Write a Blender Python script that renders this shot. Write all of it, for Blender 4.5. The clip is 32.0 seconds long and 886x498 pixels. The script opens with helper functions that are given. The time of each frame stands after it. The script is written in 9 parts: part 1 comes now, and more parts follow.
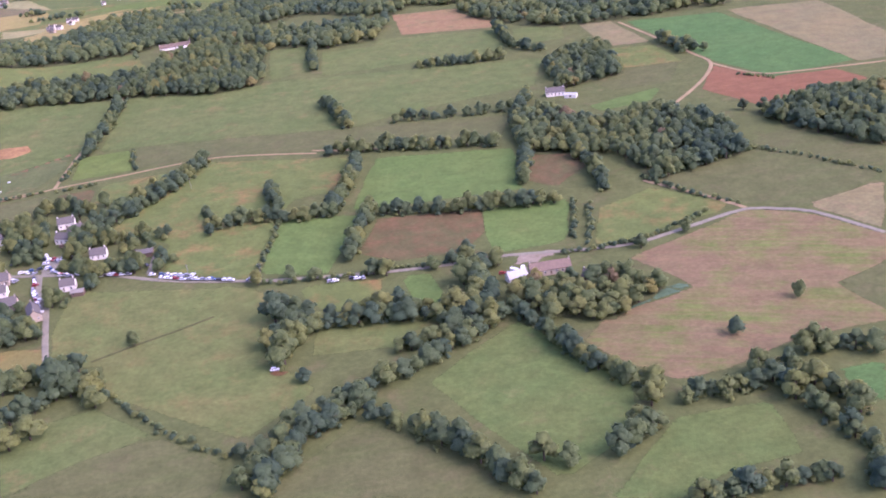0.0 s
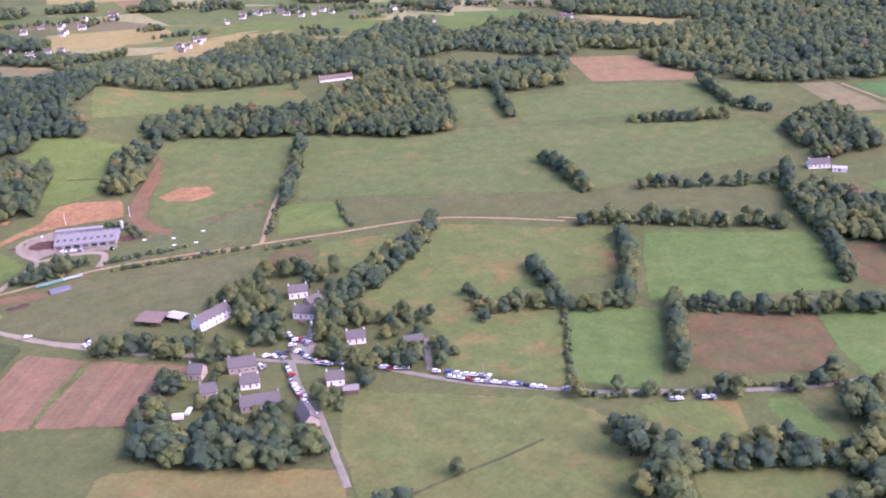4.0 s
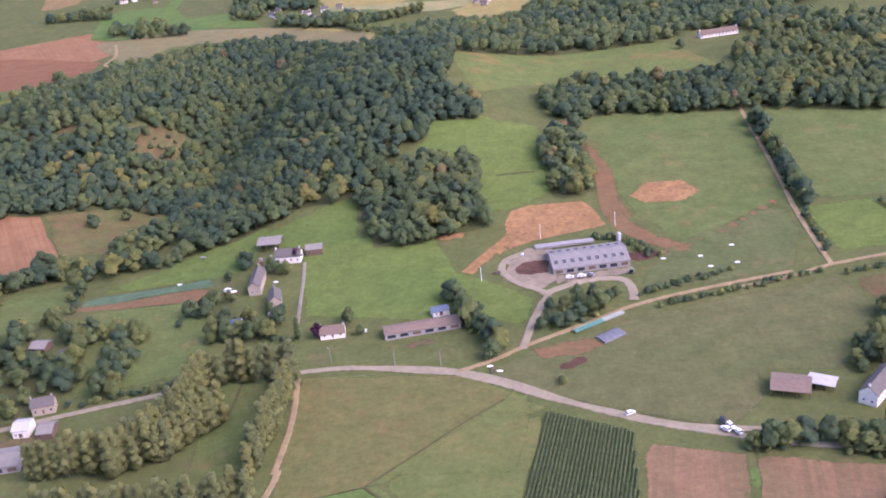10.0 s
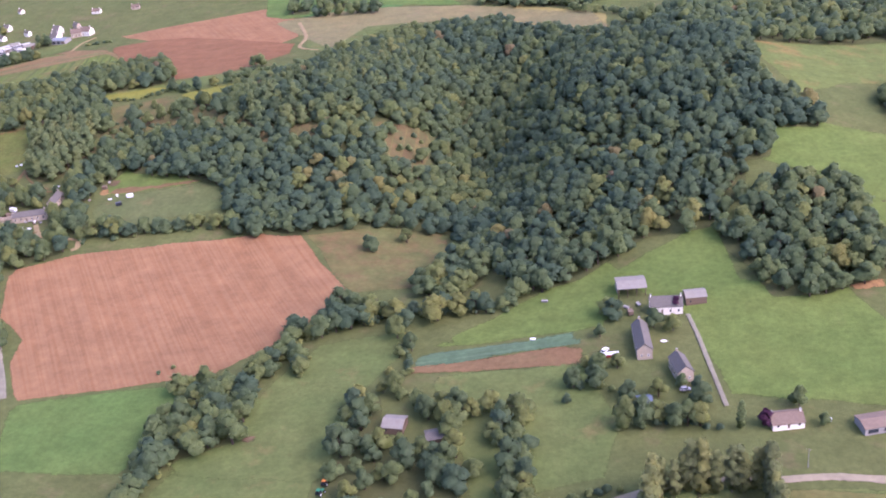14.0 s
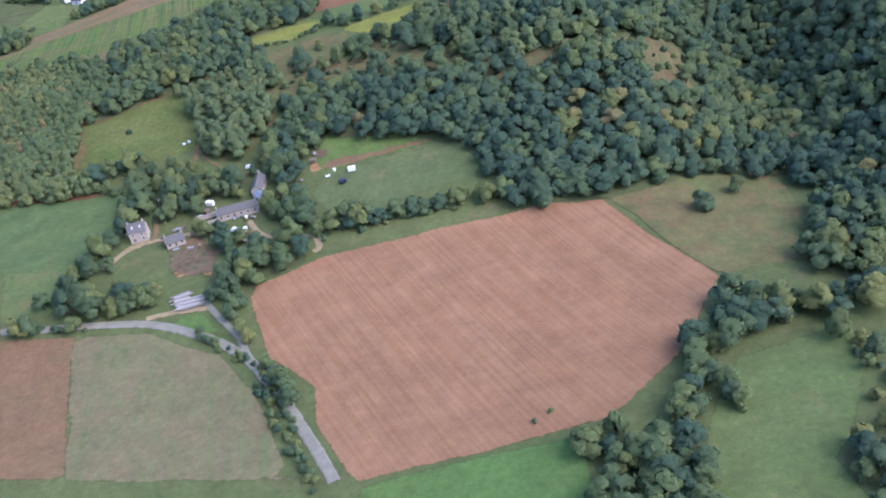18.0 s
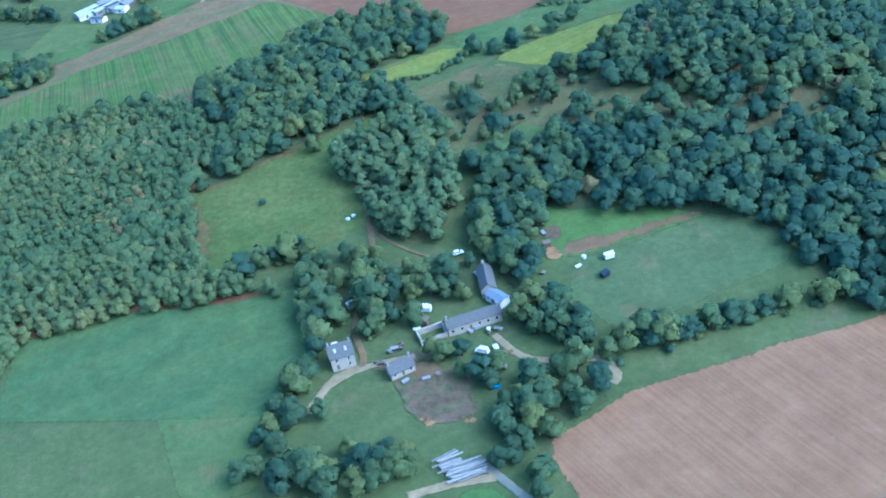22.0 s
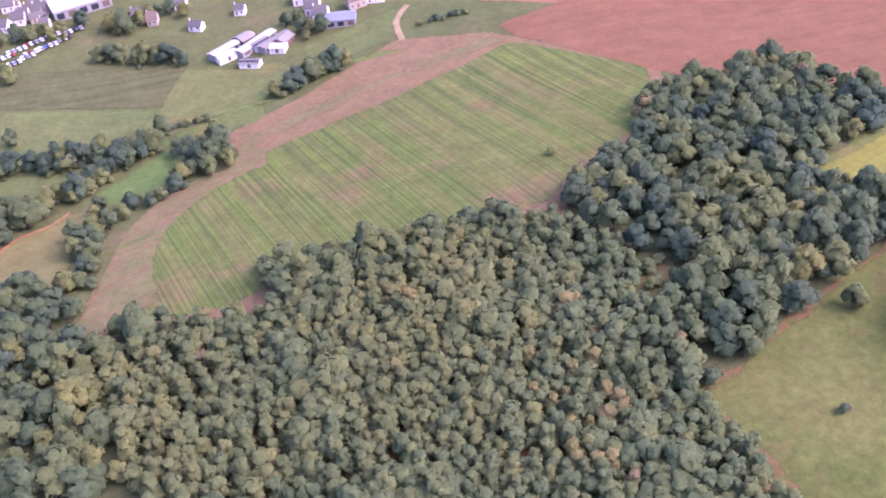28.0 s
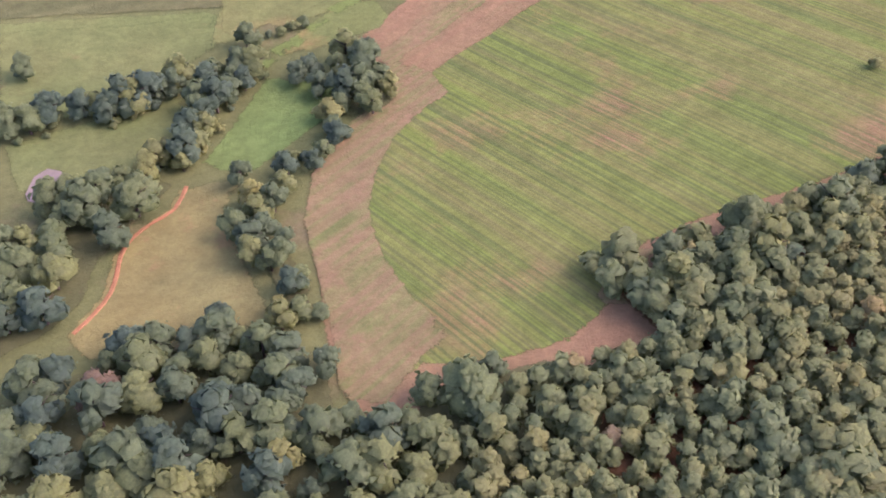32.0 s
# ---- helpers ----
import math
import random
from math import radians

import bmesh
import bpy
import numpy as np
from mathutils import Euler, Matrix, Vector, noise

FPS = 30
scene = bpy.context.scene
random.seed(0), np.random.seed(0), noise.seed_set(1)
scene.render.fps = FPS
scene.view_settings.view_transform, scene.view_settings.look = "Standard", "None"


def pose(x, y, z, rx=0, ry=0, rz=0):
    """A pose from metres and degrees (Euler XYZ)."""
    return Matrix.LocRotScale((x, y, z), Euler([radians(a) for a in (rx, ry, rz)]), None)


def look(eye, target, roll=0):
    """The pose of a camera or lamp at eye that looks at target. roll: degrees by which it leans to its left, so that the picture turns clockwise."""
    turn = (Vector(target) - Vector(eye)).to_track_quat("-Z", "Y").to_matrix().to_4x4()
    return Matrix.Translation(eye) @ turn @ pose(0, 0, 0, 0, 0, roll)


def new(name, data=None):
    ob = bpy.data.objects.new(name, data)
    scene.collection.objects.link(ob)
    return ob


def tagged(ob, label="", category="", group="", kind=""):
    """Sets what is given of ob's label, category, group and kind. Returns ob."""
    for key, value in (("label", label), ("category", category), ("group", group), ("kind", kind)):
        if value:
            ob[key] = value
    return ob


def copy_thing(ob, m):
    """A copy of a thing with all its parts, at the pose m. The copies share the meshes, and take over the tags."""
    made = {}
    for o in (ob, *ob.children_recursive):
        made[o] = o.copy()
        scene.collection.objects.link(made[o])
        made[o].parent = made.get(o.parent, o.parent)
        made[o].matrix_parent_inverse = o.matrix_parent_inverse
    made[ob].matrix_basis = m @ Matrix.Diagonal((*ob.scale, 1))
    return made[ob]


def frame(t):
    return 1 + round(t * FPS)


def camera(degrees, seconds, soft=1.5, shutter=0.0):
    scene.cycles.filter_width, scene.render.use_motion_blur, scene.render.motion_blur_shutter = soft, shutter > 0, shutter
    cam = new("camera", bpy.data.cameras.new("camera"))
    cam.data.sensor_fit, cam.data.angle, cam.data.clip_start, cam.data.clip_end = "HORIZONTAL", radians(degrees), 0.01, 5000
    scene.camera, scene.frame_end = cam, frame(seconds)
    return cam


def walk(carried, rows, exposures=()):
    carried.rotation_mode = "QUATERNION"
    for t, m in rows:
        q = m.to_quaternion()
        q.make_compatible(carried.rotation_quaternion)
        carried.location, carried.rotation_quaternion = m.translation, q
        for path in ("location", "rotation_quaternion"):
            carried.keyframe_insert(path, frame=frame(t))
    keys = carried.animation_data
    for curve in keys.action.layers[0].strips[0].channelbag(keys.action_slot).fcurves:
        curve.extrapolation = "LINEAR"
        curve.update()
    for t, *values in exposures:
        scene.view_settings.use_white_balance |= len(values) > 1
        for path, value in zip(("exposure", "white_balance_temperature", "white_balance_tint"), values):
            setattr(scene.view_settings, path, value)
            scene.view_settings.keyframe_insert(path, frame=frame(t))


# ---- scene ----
cam = camera(45.0, 32.0, soft=1.9)
# seconds, x, y, z, heading to the left, pitch up, roll
ROWS = [
    (0, 0.00, 0.00, 192.66, 0.000, -24.291, -6.995),
    (0.5, -15.18, 11.80, 192.75, -0.419, -25.163, -6.005),
    (1, -30.38, 23.58, 192.83, -1.694, -25.387, -3.991),
    (1.5, -45.65, 35.33, 192.90, -2.098, -24.143, -3.584),
    (2, -61.02, 47.01, 192.99, -1.685, -23.046, -3.261),
    (2.5, -76.55, 58.57, 193.09, -2.166, -22.374, -3.015),
    (3, -92.27, 70.00, 193.21, -1.296, -21.356, -3.656),
    (3.5, -108.24, 81.29, 193.34, -0.353, -22.862, -3.857),
    (5.5, -174.38, 125.18, 193.69, 1.594, -22.468, -1.691),
    (6, -191.03, 135.51, 193.56, 2.051, -22.438, -1.244),
    (6.5, -207.67, 145.61, 193.33, 2.076, -22.252, -1.928),
    (7, -224.23, 155.49, 192.96, 2.440, -22.781, -2.271),
    (7.5, -240.68, 165.21, 192.47, 1.540, -24.762, -2.113),
    (8, -256.99, 174.85, 191.89, 4.347, -23.005, -4.753),
    (8.5, -273.21, 184.55, 191.25, 6.199, -24.192, -6.266),
    (9, -289.41, 194.36, 190.61, 6.505, -25.275, -5.852),
    (9.5, -305.59, 204.28, 189.96, 6.203, -24.663, -6.901),
    (10, -321.79, 214.28, 189.32, 5.225, -25.532, -6.368),
    (10.5, -338.05, 224.39, 188.75, 3.644, -26.471, -4.750),
    (11, -354.36, 234.56, 188.30, 4.469, -26.330, -5.341),
    (11.5, -370.67, 244.71, 187.97, 5.727, -26.065, -6.646),
    (12, -386.95, 254.89, 187.77, 6.229, -26.268, -6.300),
    (12.5, -403.15, 265.09, 187.65, 6.940, -27.299, -5.444),
    (13, -419.23, 275.32, 187.59, 7.597, -26.641, -5.982),
    (13.5, -435.21, 285.61, 187.53, 6.696, -27.631, -4.939),
    (14, -451.09, 296.01, 187.43, 7.671, -26.978, -6.418),
    (14.5, -466.93, 306.57, 187.28, 9.157, -26.426, -8.712),
    (16.5, -529.64, 350.62, 186.01, 7.635, -32.946, -9.767),
    (17, -544.94, 362.24, 185.58, 7.545, -33.221, -10.519),
    (17.5, -560.00, 374.05, 185.12, 8.056, -33.217, -11.762),
    (18, -574.82, 386.02, 184.65, 8.197, -33.033, -13.414),
    (18.5, -589.43, 398.15, 184.17, 7.000, -34.808, -13.429),
    (19, -603.88, 410.44, 183.68, 5.446, -35.832, -12.369),
    (19.5, -618.21, 422.91, 183.15, 4.613, -35.000, -12.397),
    (20, -632.43, 435.58, 182.55, 3.479, -34.560, -13.171),
    (20.5, -646.54, 448.44, 181.88, 2.185, -34.763, -12.966),
    (21, -660.53, 461.44, 181.17, 1.822, -35.019, -12.533),
    (21.5, -674.35, 474.57, 180.44, 1.773, -34.629, -12.268),
    (22, -688.02, 487.78, 179.70, 1.655, -34.669, -11.628),
    (22.5, -701.54, 501.08, 178.98, -0.007, -33.964, -10.331),
    (23, -714.96, 514.44, 178.25, -2.048, -33.891, -8.566),
    (23.5, -728.28, 527.77, 177.40, -3.474, -33.755, -8.623),
    (24, -741.51, 541.14, 176.39, -4.650, -35.560, -8.054),
    (24.5, -754.66, 554.64, 175.21, -4.859, -33.765, -7.679),
    (26.5, -806.79, 610.23, 168.88, -6.755, -35.427, -6.863),
    (27, -819.54, 624.32, 166.90, -7.832, -35.630, -6.328),
    (27.5, -832.16, 638.45, 164.73, -7.568, -34.016, -8.013),
    (28, -844.54, 652.59, 162.37, -8.296, -36.248, -7.413),
    (28.5, -856.67, 666.89, 159.92, -9.629, -38.181, -7.298),
    (29, -868.52, 681.44, 157.37, -10.294, -38.657, -7.957),
    (29.5, -880.09, 696.24, 154.67, -12.085, -38.777, -7.648),
    (30, -891.36, 711.28, 151.84, -14.492, -39.553, -6.524),
    (30.5, -902.43, 726.45, 148.89, -16.792, -40.173, -6.340),
    (31, -913.33, 741.63, 145.85, -18.472, -40.803, -6.268),
    (31.5, -924.14, 756.88, 142.76, -20.978, -44.933, -4.636),
    (32, -934.90, 772.19, 139.66, -25.269, -46.002, -0.586),
]
EXPOSURES = [
    (0.0, 1.75, 5210, 64), (3.0, 1.86, 5120, 69), (6.0, 1.8, 5200, 55), (8.0, 1.79, 5200, 55), (9.0, 1.66, 5200, 55), (12.0, 1.63, 5460, 49), (13.0, 1.74, 5340, 51), (14.0, 1.84, 5230, 53), (15.0, 1.7, 5160, 49), (17.0, 1.66, 4870, 42), (18.0, 1.61, 4640, 34),
    (19.0, 1.53, 4000, 18), (20.0, 1.49, 3640, 11), (21.0, 1.56, 3570, 4), (22.5, 1.84, 3680, 16), (24.0, 1.97, 4520, 47), (25.0, 2.01, 5130, 56), (26.5, 2.05, 5200, 71), (29.5, 2.16, 5270, 75), (32.0, 2.07, 5600, 65),
]
walk(cam, [(t, pose(x, y, z, 90 + pitch, 0, yaw) @ pose(0, 0, 0, 0, 0, roll)) for t, x, y, z, yaw, pitch, roll in ROWS], EXPOSURES)

# ---- light ----
SUN_TO = Vector((0.74, -0.36, 0.80)).normalized()
world = bpy.data.worlds.new("sky")
scene.world = world
world.use_nodes = True
wn = world.node_tree
sky = wn.nodes.new("ShaderNodeTexSky")
sky.sky_type = "NISHITA"
sky.sun_disc = False
sky.sun_elevation = math.asin(SUN_TO.z)
sky.sun_rotation = math.atan2(SUN_TO.x, SUN_TO.y)
sky.air_density, sky.dust_density = 1.2, 4.0
wn.links.new(sky.outputs[0], wn.nodes["Background"].inputs[0])
wn.nodes["Background"].inputs[1].default_value = 0.15
sun = new("sun", bpy.data.lights.new("sun", "SUN"))
sun.data.energy, sun.data.angle, sun.data.color = 0.5, radians(38), (1.0, 0.92, 0.82)
sun.matrix_world = look((0, 0, 400), Vector((0, 0, 400)) - SUN_TO)


# ---- materials ----
def shader(name, rough=0.9):
    m = bpy.data.materials.new(name)
    m.use_nodes = True
    nt = m.node_tree
    b = nt.nodes["Principled BSDF"]
    b.inputs["Roughness"].default_value = rough
    b.inputs["Specular IOR Level"].default_value = 0.15
    return m, nt, b


def noise_node(nt, scale, detail=4.0, rough=0.6, vec=None):
    n = nt.nodes.new("ShaderNodeTexNoise")
    n.inputs["Scale"].default_value = scale
    n.inputs["Detail"].default_value = detail
    n.inputs["Roughness"].default_value = rough
    if vec is None:
        vec = nt.nodes.new("ShaderNodeTexCoord").outputs["Object"]
    nt.links.new(vec, n.inputs["Vector"])
    return n.outputs["Fac"]


def mix_node(nt, fac, a, b, mode="MIX"):
    n = nt.nodes.new("ShaderNodeMix")
    n.data_type, n.blend_type = "RGBA", mode
    for sock, v in ((n.inputs[0], fac), (n.inputs[6], a), (n.inputs[7], b)):
        if isinstance(v, (int, float)):
            sock.default_value = v
        elif isinstance(v, tuple):
            sock.default_value = (*v, 1)
        else:
            nt.links.new(v, sock)
    return n.outputs[2]


def ramp_node(nt, fac, lo, hi):
    n = nt.nodes.new("ShaderNodeMapRange")
    n.inputs["From Min"].default_value, n.inputs["From Max"].default_value = lo, hi
    nt.links.new(fac, n.inputs["Value"])
    return n.outputs[0]


def bump_node(nt, b, fac, strength, dist):
    n = nt.nodes.new("ShaderNodeBump")
    n.inputs["Strength"].default_value, n.inputs["Distance"].default_value = strength, dist
    nt.links.new(fac, n.inputs["Height"])
    nt.links.new(n.outputs[0], b.inputs["Normal"])


def tone(c, red=0.2, lit=0.53):
    """Scaled down to suit the exposure, with red raised and blue lowered."""
    r, g, b = c
    if g > r:
        return (lit * 1.1 * (r + 0.7 * red * max(0.0, 0.9 * g - r)), lit * g * 1.0, lit * b * 0.82)
    return (lit * 1.09 * (r + red * max(0.0, 0.9 * g - r)), lit * g * 1.0, lit * b * 0.74)


def ground_mat(name, base, alt, worn, rows=None, worn_at=(0.55, 0.75), row_gap=2.2, row_mix=0.5, row_col=None, band_col=None, grain=0.35, big=0.026):
    """Field surface: two greens or browns in broad patches, worn places, fine grain, and tillage lines at an angle where rows is given."""
    base, alt, worn, row_col, band_col = (c and tone(c) for c in (base, alt, worn, row_col, band_col))
    m, nt, b = shader(name)
    b.inputs["Specular IOR Level"].default_value = 0.03
    co = nt.nodes.new("ShaderNodeTexCoord").outputs["Object"]
    col = mix_node(nt, ramp_node(nt, noise_node(nt, big, 5, 0.62, co), 0.35, 0.65), base, alt)
    col = mix_node(nt, ramp_node(nt, noise_node(nt, big * 2.3, 6, 0.7, co), *worn_at), col, worn)
    if rows is not None:
        along, across = ((math.cos(q), math.sin(q), 0) for q in (radians(rows), radians(rows + 90)))
        parts_of = []
        for d in (along, across):
            dot = nt.nodes.new("ShaderNodeVectorMath")
            dot.operation = "DOT_PRODUCT"
            nt.links.new(co, dot.inputs[0])
            dot.inputs[1].default_value = d
            parts_of.append(dot.outputs["Value"])

        def drawn_out(long, wide):
            xyz = nt.nodes.new("ShaderNodeCombineXYZ")
            for k, (src, size) in enumerate(zip(parts_of, (long, wide))):
                mu = nt.nodes.new("ShaderNodeMath")
                mu.operation = "MULTIPLY"
                nt.links.new(src, mu.inputs[0])
                mu.inputs[1].default_value = 1.0 / size
                nt.links.new(mu.outputs[0], xyz.inputs[k])
            return xyz.outputs[0]

        lines = ramp_node(nt, noise_node(nt, 1.0, 2, 0.5, drawn_out(90, row_gap)), 0.42, 0.58)
        broad = ramp_node(nt, noise_node(nt, 1.0, 2, 0.5, drawn_out(420, row_gap * 5)), 0.38, 0.66)
        fac = nt.nodes.new("ShaderNodeMath")
        fac.operation = "MULTIPLY"
        nt.links.new(lines, fac.inputs[0])
        fac.inputs[1].default_value = row_mix
        col = mix_node(nt, fac.outputs[0], col, row_col or worn)
        fac2 = nt.nodes.new("ShaderNodeMath")
        fac2.operation = "MULTIPLY"
        nt.links.new(broad, fac2.inputs[0])
        fac2.inputs[1].default_value = row_mix * 0.45
        col = mix_node(nt, fac2.outputs[0], col, band_col or row_col or worn)
    patchy = ramp_node(nt, noise_node(nt, 0.11, 5, 0.7, co), 0.3, 0.7)
    col = mix_node(nt, 0.45, col, mix_node(nt, patchy, (0.34, 0.33, 0.32), (0.66, 0.66, 0.62)), "OVERLAY")
    fine = noise_node(nt, 0.5, 6, 0.75, co)
    col = mix_node(nt, grain, col, mix_node(nt, ramp_node(nt, fine, 0.3, 0.7), (0.25, 0.25, 0.25), (0.75, 0.75, 0.75)), "OVERLAY")
    nt.links.new(col, b.inputs["Base Color"])
    bump_node(nt, b, noise_node(nt, 1.3, 5, 0.7, co), 0.6, 0.5)
    # the growth thins out raggedly towards the outline
    rim = nt.nodes.new("ShaderNodeAttribute")
    rim.attribute_name = "rim"
    ragged = nt.nodes.new("ShaderNodeMath")
    ragged.operation = "MULTIPLY_ADD"
    nt.links.new(noise_node(nt, 0.5, 7, 0.8, co), ragged.inputs[0])
    ragged.inputs[1].default_value = 3.4
    nt.links.new(rim.outputs["Fac"], ragged.inputs[2])
    gone = nt.nodes.new("ShaderNodeBsdfTransparent")
    both = nt.nodes.new("ShaderNodeMixShader")
    nt.links.new(ramp_node(nt, ragged.outputs[0], 2.25, 2.4), both.inputs[0])
    nt.links.new(gone.outputs[0], both.inputs[1])
    nt.links.new(b.outputs[0], both.inputs[2])
    nt.links.new(both.outputs[0], nt.nodes["Material Output"].inputs["Surface"])
    return m


def set_rim(me, values):
    me.attributes.new("rim", "FLOAT", "POINT").data.foreach_set("value", np.asarray(values, np.float32))


